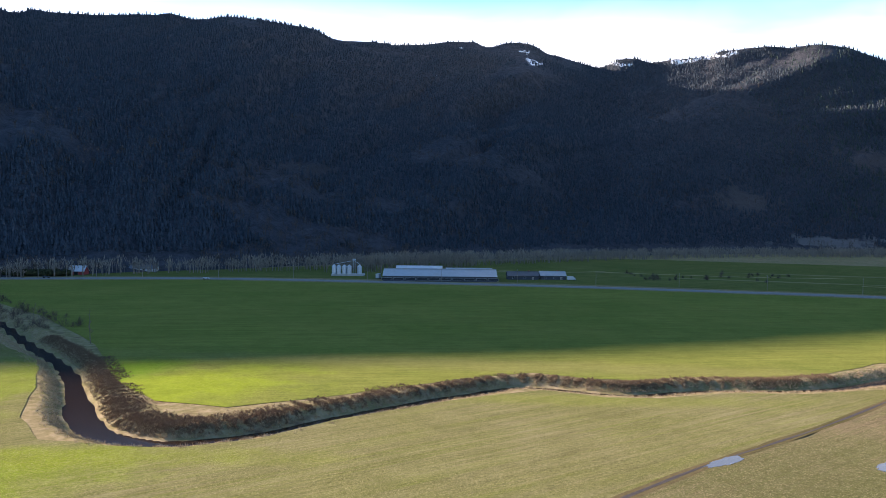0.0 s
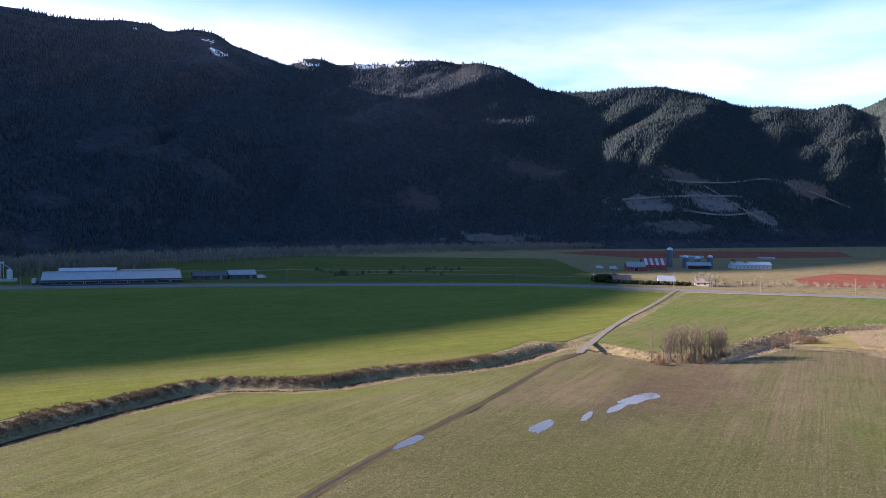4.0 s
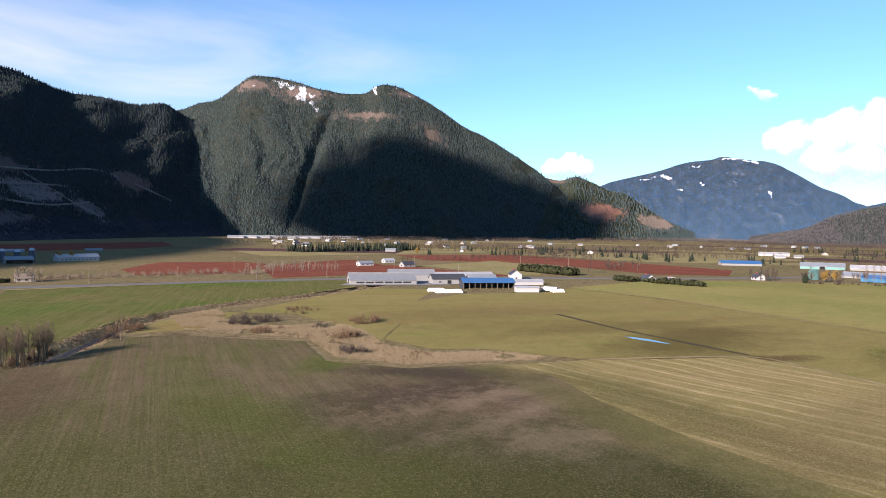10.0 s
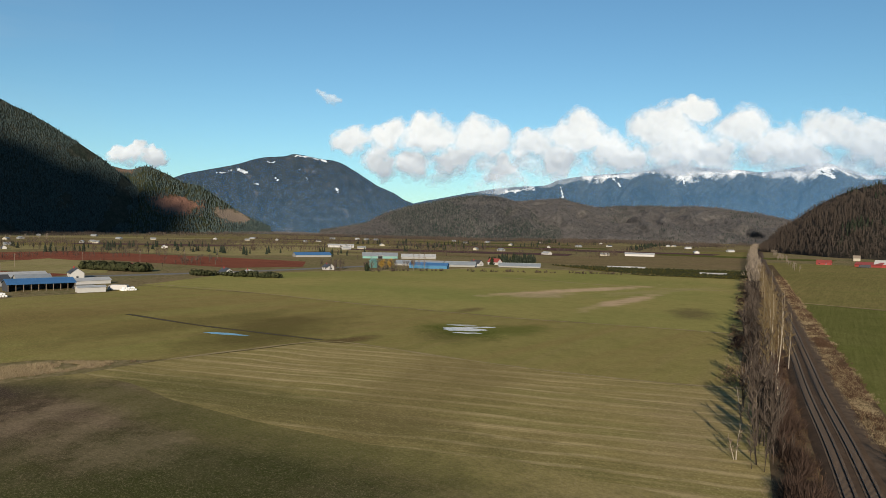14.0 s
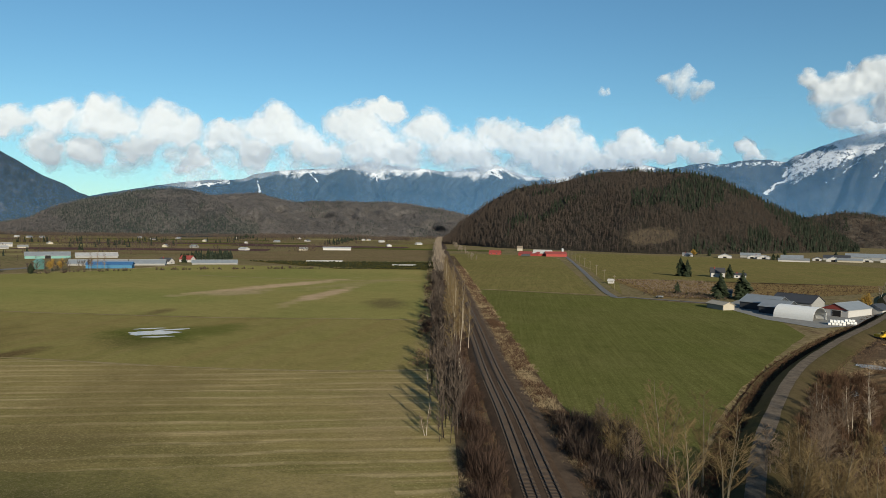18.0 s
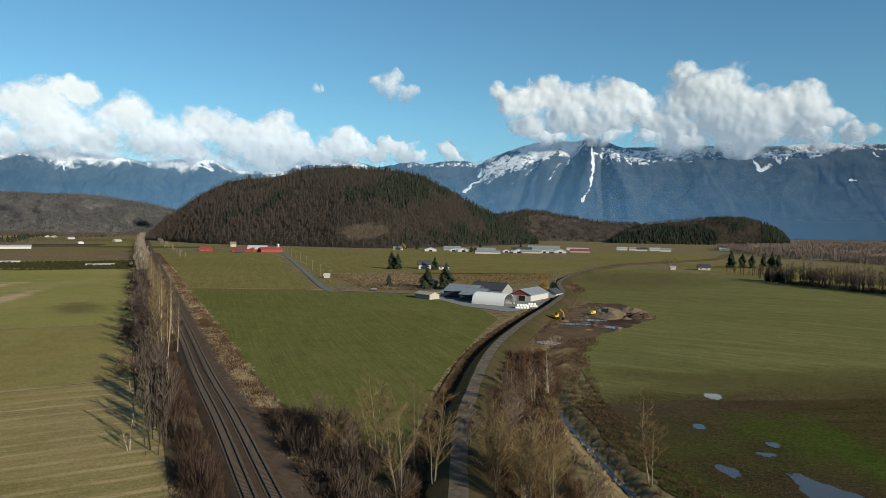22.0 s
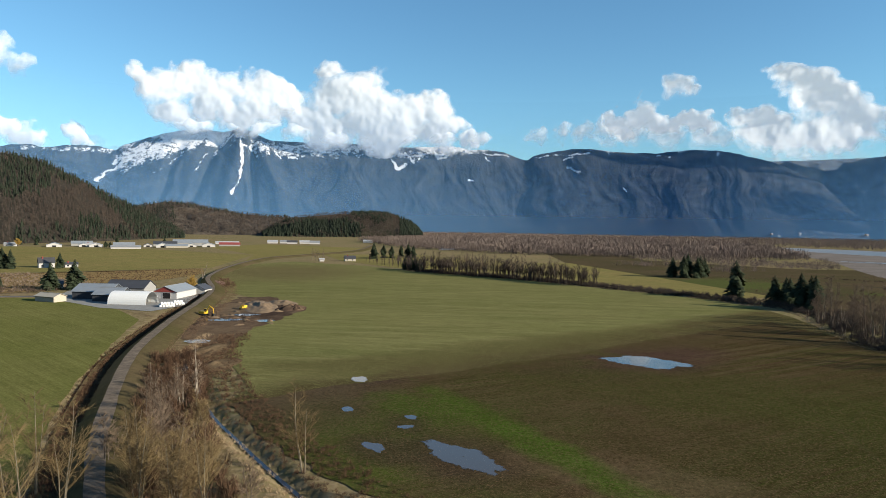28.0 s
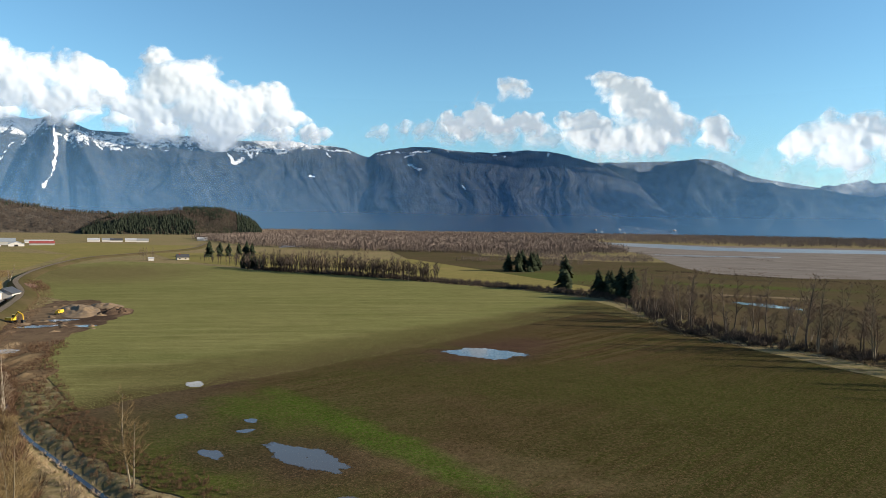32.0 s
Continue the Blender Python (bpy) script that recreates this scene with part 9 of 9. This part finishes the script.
mound("soil_mound", 47.6, -206.1, 6, 14, 1.2, -20, M_VERGE, "grassy soil bank at the field edge", 6)
mound("soil_mound", 109.8, -480.4, 7, 26, 1.6, 12, plain("russet_soil", (0.16, 0.085, 0.055), 0.95, vary=0.4, scale=0.4, bump=0.9), "russet soil heap beside the road bend", 7)
for i in range(54):
    rr_ = random.Random(200 + i)
    mound("mud_clod", rr_.uniform(43, 77), rr_.uniform(-373, -286), rr_.uniform(1.2, 3.5), rr_.uniform(1.2, 3.5), rr_.uniform(0.4, 1.1), rr_.uniform(0, 180), M_SPOIL if i % 3 == 0 else M_MUD, "rough clod of dug mud", 20 + i)


def excavator(x, y, rz, s=1.0):
    t = base("excavator", x, y, 0.1, rz, "yellow tracked excavator standing on the mud", "excavator")
    for sy in (-1, 1):
        bm = bmesh.new()
        box(bm, -2.0 * s, 2.0 * s, (sy * 1.15 - 0.3) * s, (sy * 1.15 + 0.3) * s, 0.05, 0.9 * s)
        bmesh.ops.bevel(bm, geom=bm.edges[:], offset=0.2 * s, segments=1, affect="EDGES")
        part("track", bm, M_RUBBER, t)
    bm = bmesh.new()
    box(bm, -2.1 * s, 1.3 * s, -1.25 * s, 1.25 * s, 1.0 * s, 2.1 * s)
    bmesh.ops.bevel(bm, geom=bm.edges[:], offset=0.15 * s, segments=1, affect="EDGES")
    part("body", bm, M_YELLOW, t)
    bm = bmesh.new()
    box(bm, -0.1 * s, 1.3 * s, 0.2 * s, 1.2 * s, 2.1 * s, 3.2 * s)
    cab = part("cab", bm, M_YELLOW, t)
    bm = bmesh.new()
    box(bm, 0.0, 1.34 * s, 0.16 * s, 1.24 * s, 2.35 * s, 3.0 * s)
    part("cab_window", bm, M_GLASS, cab)
    pts = [(1.2, 1.8), (3.4, 4.6), (5.6, 3.6), (5.9, 1.4)]
    for nm, (a, b), w in (("boom", (0, 1), 0.34), ("stick", (1, 2), 0.26), ("dipper", (2, 3), 0.2)):
        bm = bmesh.new()
        tube(bm, (pts[a][0] * s, -0.3 * s, pts[a][1] * s), (pts[b][0] * s, -0.3 * s, pts[b][1] * s), w * s, w * 0.8 * s, 6)
        part(nm, bm, M_YELLOW, t)
    bm = bmesh.new()
    box(bm, 5.2 * s, 6.3 * s, -0.9 * s, 0.3 * s, 0.4 * s, 1.5 * s)
    part("bucket", bm, M_RUBBER, t)


excavator(77.3, -315.7, 150)
vehicle(64.8, -339.5, 60, 3.6, 1.8, 2.0, M_YELLOW, "small yellow dumper on the spoil track", "dumper", 0.4, z=0.15)


# ---- poles ----
def pole_line(line, n, h, label, arm=1.1):
    L = smooth_line(line, 2.0)
    s = np.r_[0, np.cumsum(np.hypot(*np.diff(L[:, :2], axis=0).T))]
    first = None
    for k in range(n):
        q = s[-1] * (k + 0.5) / n
        x, y = np.interp(q, s, L[:, 0]), np.interp(q, s, L[:, 1])
        j = min(len(L) - 2, int(np.searchsorted(s, q)))
        rz = math.degrees(math.atan2(L[j + 1, 1] - L[j, 1], L[j + 1, 0] - L[j, 0]))
        if first is None:
            first = base("utility_pole", x, y, 0, rz, label, "utility pole", "utility poles")
            bm = bmesh.new()
            tube(bm, (0, 0, -0.3), (0, 0, h), 0.17, 0.11, 7)
            part("pole", bm, M_WOOD, first)
            bm = bmesh.new()
            box(bm, -0.06, 0.06, -arm, arm, h - 0.9, h - 0.75)
            part("crossarm", bm, M_WOOD, first)
            for o in (-arm * 0.9, 0.0, arm * 0.9):
                bm = bmesh.new()
                tube(bm, (0, o, h - 0.75), (0, o, h - 0.5), 0.06, 0.04, 6)
                part("insulator", bm, M_STEEL, first)
        else:
            copy_thing(first, pose(x, y, 0, 0, 0, rz))


pole_line([(-320, 512), (-45, 521), (167, 480), (266, 450), (340, 392), (440, 294), (520, 215), (590, 110)], 19, 11, "wooden utility pole along the country road")
pole_line([(540, 360), (640, 260), (720, 150), (800, 40), (900, -40)], 9, 12, "wooden utility pole across the russet fields")
pole_line([(245.6, -397.3), (446.3, -649.6), (670.5, -924)], 9, 10, "wooden utility pole along the lane")
pole_line([(-110.9, -512.8), (-140.2, -477.1)], 2, 8, "wooden pole at the field edge")

# ---- rails and sleepers ----
RL = smooth_line(RAIL, 0.6)
for off in (0.5, 4.2):
    trk = base("railway_track", 0, 0, 0, 0, "straight railway track with brown steel rails on timber sleepers", "railway track", "railway tracks", "structure")
    for g in (-0.7525, 0.7525):
        o = off + g
        rb = ribbon("rail", RAIL[:9], 0, 0, M_RAILSTEEL, parent=trk, profile=[(o - 0.05, 1.0), (o - 0.045, 1.18), (o + 0.045, 1.18), (o + 0.05, 1.0)])
    bm = bmesh.new()
    box(bm, -0.13, 0.13, -1.3, 1.3, 0.86, 1.0)
    me = bpy.data.meshes.new("sleeper")
    bm.to_mesh(me)
    bm.free()
    me.materials.append(M_SLEEPER)
    d = np.gradient(RL[:, :2], axis=0)
    d /= np.linalg.norm(d, axis=1)[:, None]
    C = RL[:, :2] + np.stack([-d[:, 1], d[:, 0]], 1) * off
    rad = np.hypot(C[:, 0], C[:, 1])
    near = np.where((rad > 100) & (RL[:, 0] > 0))[0][:150]
    for i in near:
        ob = new("sleeper", me)
        ob.parent = trk
        ob.matrix_world = pose(C[i, 0], C[i, 1], 0, 0, 0, math.degrees(math.atan2(d[i, 1], d[i, 0])))
    rest = [i for i in range(near[-1] + 1, len(C)) if rad[i] < 420]
    q = np.array([v.co for v in me.vertices])
    fc = np.array([list(p.vertices) for p in me.polygons])
    V = np.concatenate([np.c_[q[:, 0] * d[i, 0] - q[:, 1] * d[i, 1] + C[i, 0], q[:, 0] * d[i, 1] + q[:, 1] * d[i, 0] + C[i, 1], q[:, 2]] for i in rest])
    F = np.concatenate([fc + 8 * j for j in range(len(rest))])
    ob = link_mesh("far_sleepers", V, F, M_SLEEPER, trk)
    ob["kind"] = "stuff"

# dry margins between the fields
M_MARGIN = crop_field("dry_margin", (0.27, 0.215, 0.105), (0.40, 0.31, 0.175), fine=0.8, patch_scale=0.15)
for nm, ln, hw in (("field_margin", [(228, 9), (240, -15), (251, -42), (241, -55), (198, -86), (165.1, -116.7), (147, -142.2)], 0.8), ("field_margin", [(522, 37), (434, -37), (363, -86), (326, -117), (294, -144), (251.2, -192.1), (233.6, -208)], 1.0), ("field_margin", [(551, -250), (451.6, -307.5), (403.3, -364.7)], 1.4), ("field_margin", [(130, 650), (185, 628), (250, 606), (330, 600)], 2.2), ("field_margin", [(40, 655), (90, 640), (140, 660)], 1.6), ("field_margin", [(300, 520), (350, 500), (400, 470)], 1.6),
                   ("field_margin", [(332.7, -346.2), (253.9, -381.5), (205.7, -390.5)], 1.2), ("field_margin", [(640, -100), (655, -220), (690, -330), (551.2, -431.5)], 4.0), 
                   ("field_margin", [(335, 356), (425, 287), (486, 228), (545, 160)], 2.2), ("field_margin", [(742, -851), (681.4, -880), (416.9, -621)], 1.2)):
    tagged(ribbon(nm, ln, hw, 0.2, M_MARGIN, wob=0.8), "strip of tall dry grass between fields", "field margin", "", "structure")

# ---- clouds ----
CLOUDS = [
    ("long bank of white cumulus over the snowy range", 4780, [(102.0, 6.9, 1.6), (104.9, 7.2, 1.9), (108.3, 7.3, 2.3), (112.2, 7.0, 2.6), (114.5, 5.1, 1.4), (107.0, 4.8, 1.6), (116.7, 6.7, 1.9), (120.2, 7.5, 2.6), (123.0, 6.2, 2.3), (126.6, 8.2, 2.3), (129.0, 9.2, 1.4), (128.1, 6.2, 2.8), (132.2, 7.6, 2.3), (135.0, 6.4, 2.6), (138.5, 7.3, 2.1), (141.1, 6.6, 2.3), (143.2, 7.2, 2.1), (144.5, 5.9, 1.9), (148.4, 6.6, 1.9), (150.0, 6.1, 1.2), (152.6, 6.6, 1.1), (154.0, 6.0, 1.1), (151.4, 5.8, 1.0), (157.5, 5.9, 0.9), (104.5, 5.4, 1.3), (110.5, 5.6, 1.5), (118.6, 5.6, 1.5), (124.3, 5.2, 1.4), (130.7, 5.6, 1.6), (136.7, 5.4, 1.5), (142.2, 5.2, 1.5), (146.8, 5.3, 1.4)]),
    ("tiny wisp of cloud", 4700, [(99.2, 10.6, 0.5), (100.0, 10.4, 0.6)], 0.4),
    ("tiny wisp of cloud", 4700, [(146.4, 10.9, 0.5), (147.2, 10.9, 0.5)], 0.4),
    ("small grey-white cloud", 4700, [(151.5, 11.2, 1.0), (152.8, 11.4, 1.1), (154.0, 10.8, 0.7)], 0.5),
    ("white cumulus hugging the snowy summit", 4500, [(161.6, 11.0, 1.2), (163.0, 10.1, 1.8), (165.3, 10.4, 1.9), (167.6, 9.9, 2.1), (170.3, 10.1, 2.0), (172.1, 9.7, 1.3), (166.7, 8.8, 1.7), (170.4, 8.8, 1.6), (163.7, 8.2, 1.5), (168.4, 8.0, 1.6)]),
    ("towering white cumulus beside the summit", 4550, [(175.4, 12.0, 1.3), (176.1, 10.0, 2.5), (178.3, 10.2, 2.6), (180.0, 9.0, 2.7), (182.5, 9.0, 2.2), (184.5, 9.5, 1.7), (184.9, 8.2, 1.8), (174.4, 8.3, 1.8), (177.9, 7.9, 1.8), (181.7, 7.7, 1.8), (172.6, 8.7, 1.2), (176.0, 7.2, 1.9), (180.2, 6.9, 2.0), (184.4, 7.2, 1.8), (187.2, 7.0, 0.9)]),
    ("small white cloud", 4700, [(202.8, 11.2, 1.0), (203.8, 11.0, 0.8)], 0.7),
    ("heaped white cumulus over the long mountain", 4780, [(211.2, 11.1, 1.5), (212.8, 10.2, 2.0), (214.3, 9.1, 2.0), (215.5, 8.0, 2.0), (198.9, 8.3, 1.0), (200.7, 8.7, 1.4), (202.0, 8.0, 1.4), (203.8, 8.1, 1.2), (205.5, 7.9, 1.2), (208.8, 8.3, 1.4), (210.1, 7.2, 1.8), (212.9, 7.1, 2.0), (215.5, 6.8, 1.5), (218.7, 7.8, 1.2), (219.1, 6.8, 1.3), (199.4, 7.7, 0.8)]),
    ("white cumulus over the far shoulder", 4780, [(225.2, 5.8, 1.5), (227.4, 6.4, 2.2), (229.4, 6.7, 2.2), (228.1, 4.9, 1.5), (232.2, 6.0, 2.2)]),
    ("grey cloud base resting on the summit ridge", 4540, [(163.5, 7.9, 1.1), (165.5, 7.7, 1.2), (168.0, 7.8, 1.2), (170.8, 7.6, 1.1), (173.5, 7.3, 1.2), (176.2, 7.0, 1.2), (179.0, 6.9, 1.2), (182.0, 7.0, 1.2), (185.2, 7.1, 1.1), (187.8, 7.0, 0.8)], 0.7),
    ("grey flat bases under the long bank", 4860, [(a, 5.3 + 0.5 * math.sin(a * 1.7), 1.5) for a in range(104, 152, 3)], 0.42),
    ("broken grey cloud beyond the long mountain", 4860, [(192.5, 7.2, 0.8), (194.5, 7.5, 0.9), (196.5, 7.4, 1.0), (198.5, 7.6, 1.3), (200.4, 8.0, 1.5), (203, 7.4, 1.4), (206, 7.3, 1.3)], 0.5),
    ("small white cloud behind the knoll", 4780, [(84.7, 4.8, 0.9), (85.7, 5.0, 0.8), (86.6, 4.7, 0.7)]),
]
kc = Nodes("cloud_white", 1.0, 0.0)
kc.color(kc.mix(kc.ramp(kc.noise(0.003, 5, 0.6), 0.3, 0.7), (0.58, 0.61, 0.66), (0.70, 0.72, 0.76)))
# a faint glow added in place of light scattered inside the clouds
kc.b.inputs["Emission Color"].default_value = (0.92, 0.96, 1.0, 1)
kc.b.inputs["Emission Strength"].default_value = 0.36
kc.bump(kc.noise(0.006, 5, 0.6), 0.12, 14.0)
cover = kc.t.nodes.new("ShaderNodeAttribute")
cover.attribute_name = "cover"
edge = kc.math("ADD", cover.outputs["Fac"], kc.math("MULTIPLY", kc.math("SUBTRACT", kc.noise(0.011, 5, 0.62), 0.5), 0.75))
thr = kc.t.nodes.new("ShaderNodeBsdfTranslucent")
thr.inputs[0].default_value = (0.56, 0.585, 0.62, 1)
gap = kc.t.nodes.new("ShaderNodeBsdfTransparent")
half, thinned = kc.t.nodes.new("ShaderNodeMixShader"), kc.t.nodes.new("ShaderNodeMixShader")
half.inputs[0].default_value = 0.5
kc.link(kc.b.outputs[0], half.inputs[1])
kc.link(thr.outputs[0], half.inputs[2])
kc.link(kc.ramp(edge, 0.0, 0.62), thinned.inputs[0])
kc.link(gap.outputs[0], thinned.inputs[1])
kc.link(half.outputs[0], thinned.inputs[2])
kc.link(thinned.outputs[0], kc.t.nodes["Material Output"].inputs[0])
M_CLOUD = kc.done()


def cloud(label, r, lobes, seed, thick=1.0):
    """A bank of cumulus: a relief that swells towards the viewer's side of the sky and thins out to nothing at its rim."""
    lobes = [(a, e - 0.1 * w, 0.9 * w) for a, e, w in lobes]
    q = np.array(lobes)
    m = q[:, 2].max() * 1.3 + 0.6
    step = 0.12
    az = np.arange(q[:, 0].min() - m, q[:, 0].max() + m, step)
    el = np.arange(q[:, 1].min() - m, q[:, 1].max() + m, step)
    A, E = np.meshgrid(az, el, indexing="ij")
    s = A.shape
    x, y = A.ravel(), E.ravel()
    bx, by = x + 1.0 * fbm(x / 1.8, y / 1.8, 3, seed), y + 0.8 * fbm(x / 1.8 + 40, y / 1.8, 3, seed + 8)
    wx = bx + 0.50 * fbm(x / 0.6, y / 0.6, 4, seed + 4)
    wy = by + 0.50 * fbm(x / 0.6 + 9, y / 0.6, 4, seed + 5)
    dens = np.full(len(x), -1.0)
    bulk = np.zeros(len(x))
    for a, e, rad in lobes:
        dy = np.where(wy < e, (wy - e) * 1.15, wy - e)
        d = 1 - ((wx - a) / (rad * 1.3)) ** 2 - (dy / (rad * 1.05)) ** 2
        soft = np.where(wy < e, np.clip(1 - 0.8 * (e - wy) / rad, 0.10, 1), 1.0)
        dens = np.maximum(dens, np.where(d > 0, d * soft, d))
        db = 1 - ((bx - a) / (rad * 1.3)) ** 2 - ((by - e) / (rad * 1.1)) ** 2
        bulk = bulk + (rad * np.sqrt(np.clip(db, 0, 1))) ** 3
    bulk = bulk ** (1 / 3)
    small = fbm(x / 0.9, y / 0.9, 3, seed + 2)
    floor = (q[:, 1] - 0.62 * q[:, 2]).min() + 0.3 * fbm(x / 3.0, y * 0, 2, seed + 6)
    under = np.clip(1 - (y - floor) / (0.42 * (q[:, 1].max() - floor) + 0.8), 0, 1.3)
    rr_c = r - r * np.radians(bulk) * 0.62 - 14 * small * np.clip(dens * 2, 0, 1) + r * np.radians(0.62) * under ** 2 * min(2.2, q[:, 2].max()) ** 1.3
    ar = np.radians(x)
    P = np.stack([rr_c * np.sin(ar), rr_c * np.cos(ar), 42 + r * np.tan(np.radians(y))], 1)
    n = s[1]
    i, j = np.meshgrid(np.arange(s[0] - 1), np.arange(n - 1), indexing="ij")
    a0 = (i * n + j).ravel()
    F = np.stack([a0, a0 + 1, a0 + n + 1, a0 + n], 1)
    F = F[dens[F].max(1) > -0.45]
    ob = link_mesh("cloud", P, F, M_CLOUD, smooth=True)
    at = ob.data.attributes.new("cover", "FLOAT", "POINT")
    at.data.foreach_set("value", np.where(dens > 0, dens * thick, dens).astype(np.float32))
    return tagged(ob, label, "cloud", "clouds", "structure")


for i, (label, r, lobes, *thin) in enumerate(CLOUDS):
    cloud(label, r, lobes, 40 + i, *thin)
# thin pale sheet added in place of the sky's whitish haze low down
cloud("pale cloud sheet added to whiten the sky at the horizon", 4930, [(a, 3.6, 2.9) for a in range(114, 240, 5)], 77, 0.22)

# unseen upright cloud, added high over the valley to cast the shadow on the twin-peaked mountain
hg = np.linspace(-1.25, 1.25, 90)
HX, HY = np.meshgrid(hg, hg, indexing="ij")
hw = 0.22 * fbm(HX.ravel() * 2.2, HY.ravel() * 2.2, 4, 3)
hd = 1 - np.abs(HX.ravel()) ** 3 - np.abs(HY.ravel()) ** 4 + hw
ca, sn = math.cos(radians(66)), math.sin(radians(66))
hx, hy = HX.ravel() * 430, HY.ravel() * 345
hq = 120 * np.clip(hd, 0, 1) ** 0.5
hp = np.stack([320 + ca * hx - sn * hq, 1640 + sn * hx + ca * hq, 1005 + hy], 1)
hi, hj = np.meshgrid(np.arange(89), np.arange(89), indexing="ij")
h0 = (hi * 90 + hj).ravel()
hf = np.stack([h0, h0 + 90, h0 + 91, h0 + 1], 1)
high = link_mesh("cloud", hp, hf[hd[hf].max(1) > -0.3], M_CLOUD, smooth=True)
at = high.data.attributes.new("cover", "FLOAT", "POINT")
at.data.foreach_set("value", (hd * 1.1).astype(np.float32))
tagged(high, "unseen upright cloud added to shade the twin-peaked mountain", "cloud", "clouds", "structure")

# glowing sheet for a thin bright veil of high cloud on the sun's side of the sky
kv = Nodes("cirrus_veil", 1.0, 0.0)
tr = kv.t.nodes.new("ShaderNodeBsdfTransparent")
em = kv.t.nodes.new("ShaderNodeEmission")
em.inputs[0].default_value, em.inputs[1].default_value = (1.0, 0.98, 0.95, 1), 0.44
mx = kv.t.nodes.new("ShaderNodeMixShader")
vx = kv.noise(1.0, 4, 0.55, kv.mapped((0, 0, 0), 20, (1 / 1900, 1 / 1900, 1 / 420)), 0.4)
low = kv.t.nodes.new("ShaderNodeSeparateXYZ")
kv.link(kv.pos, low.inputs[0])
side = kv.ramp(low.outputs[0], 4600, -1200)
fade = kv.math("MULTIPLY", kv.ramp(low.outputs[2], 1640, 1250), kv.ramp(low.outputs[0], 4900, 4350))
al = kv.math("MULTIPLY", kv.math("MULTIPLY", kv.ramp(kv.math("ADD", vx, kv.math("MULTIPLY", side, 0.30)), 0.36, 0.90), fade), 0.80)
kv.link(al, mx.inputs[0])
kv.link(tr.outputs[0], mx.inputs[1])
kv.link(em.outputs[0], mx.inputs[2])
kv.link(mx.outputs[0], kv.t.nodes["Material Output"].inputs[0])
va = np.radians(np.linspace(-48, 84, 60))
vz = np.linspace(100, 1660, 12)
VA, VZ = np.meshgrid(va, vz, indexing="ij")
vv = np.stack([4900 * np.sin(VA), 4900 * np.cos(VA), VZ], -1).reshape(-1, 3)
vi, vj = np.meshgrid(np.arange(59), np.arange(11), indexing="ij")
v0 = (vi * 12 + vj).ravel()
veil = link_mesh("high_cloud_veil", vv, np.stack([v0, v0 + 12, v0 + 13, v0 + 1], 1), kv.done(), smooth=True)
tagged(veil, "thin bright veil of high cloud", "cloud", "", "structure")

# translucent blue sheet in place of haze in the valley's far end, lit by the sun and the sky
kh = Nodes("haze_sheet", 1.0, 0.0)
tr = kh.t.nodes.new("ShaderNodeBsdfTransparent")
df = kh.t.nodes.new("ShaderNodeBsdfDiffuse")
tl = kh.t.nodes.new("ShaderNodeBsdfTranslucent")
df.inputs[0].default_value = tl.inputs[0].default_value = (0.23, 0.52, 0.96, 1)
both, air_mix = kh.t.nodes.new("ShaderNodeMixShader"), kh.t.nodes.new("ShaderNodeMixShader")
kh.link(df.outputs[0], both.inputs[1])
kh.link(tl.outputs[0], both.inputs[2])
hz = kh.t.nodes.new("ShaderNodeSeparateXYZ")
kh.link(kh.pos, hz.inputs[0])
thinner = kh.math("SUBTRACT", 0.40, kh.math("MULTIPLY", kh.ramp(hz.outputs[0], 2400, 3700), 0.24))     # the sheet is thinned towards the west
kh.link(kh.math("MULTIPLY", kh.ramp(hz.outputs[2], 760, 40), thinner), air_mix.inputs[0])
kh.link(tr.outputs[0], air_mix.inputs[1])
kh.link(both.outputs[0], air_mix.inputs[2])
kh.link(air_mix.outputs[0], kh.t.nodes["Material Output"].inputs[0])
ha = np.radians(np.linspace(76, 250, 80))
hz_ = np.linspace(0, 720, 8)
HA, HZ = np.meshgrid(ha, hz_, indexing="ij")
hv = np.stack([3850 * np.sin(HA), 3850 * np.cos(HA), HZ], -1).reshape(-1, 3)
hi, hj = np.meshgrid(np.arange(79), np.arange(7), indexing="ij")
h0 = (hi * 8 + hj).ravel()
haze = link_mesh("haze_sheet", hv, np.stack([h0, h0 + 8, h0 + 9, h0 + 1], 1), kh.done(), smooth=True)
tagged(haze, "translucent blue sheet standing in for distance haze", "haze", "", "structure")
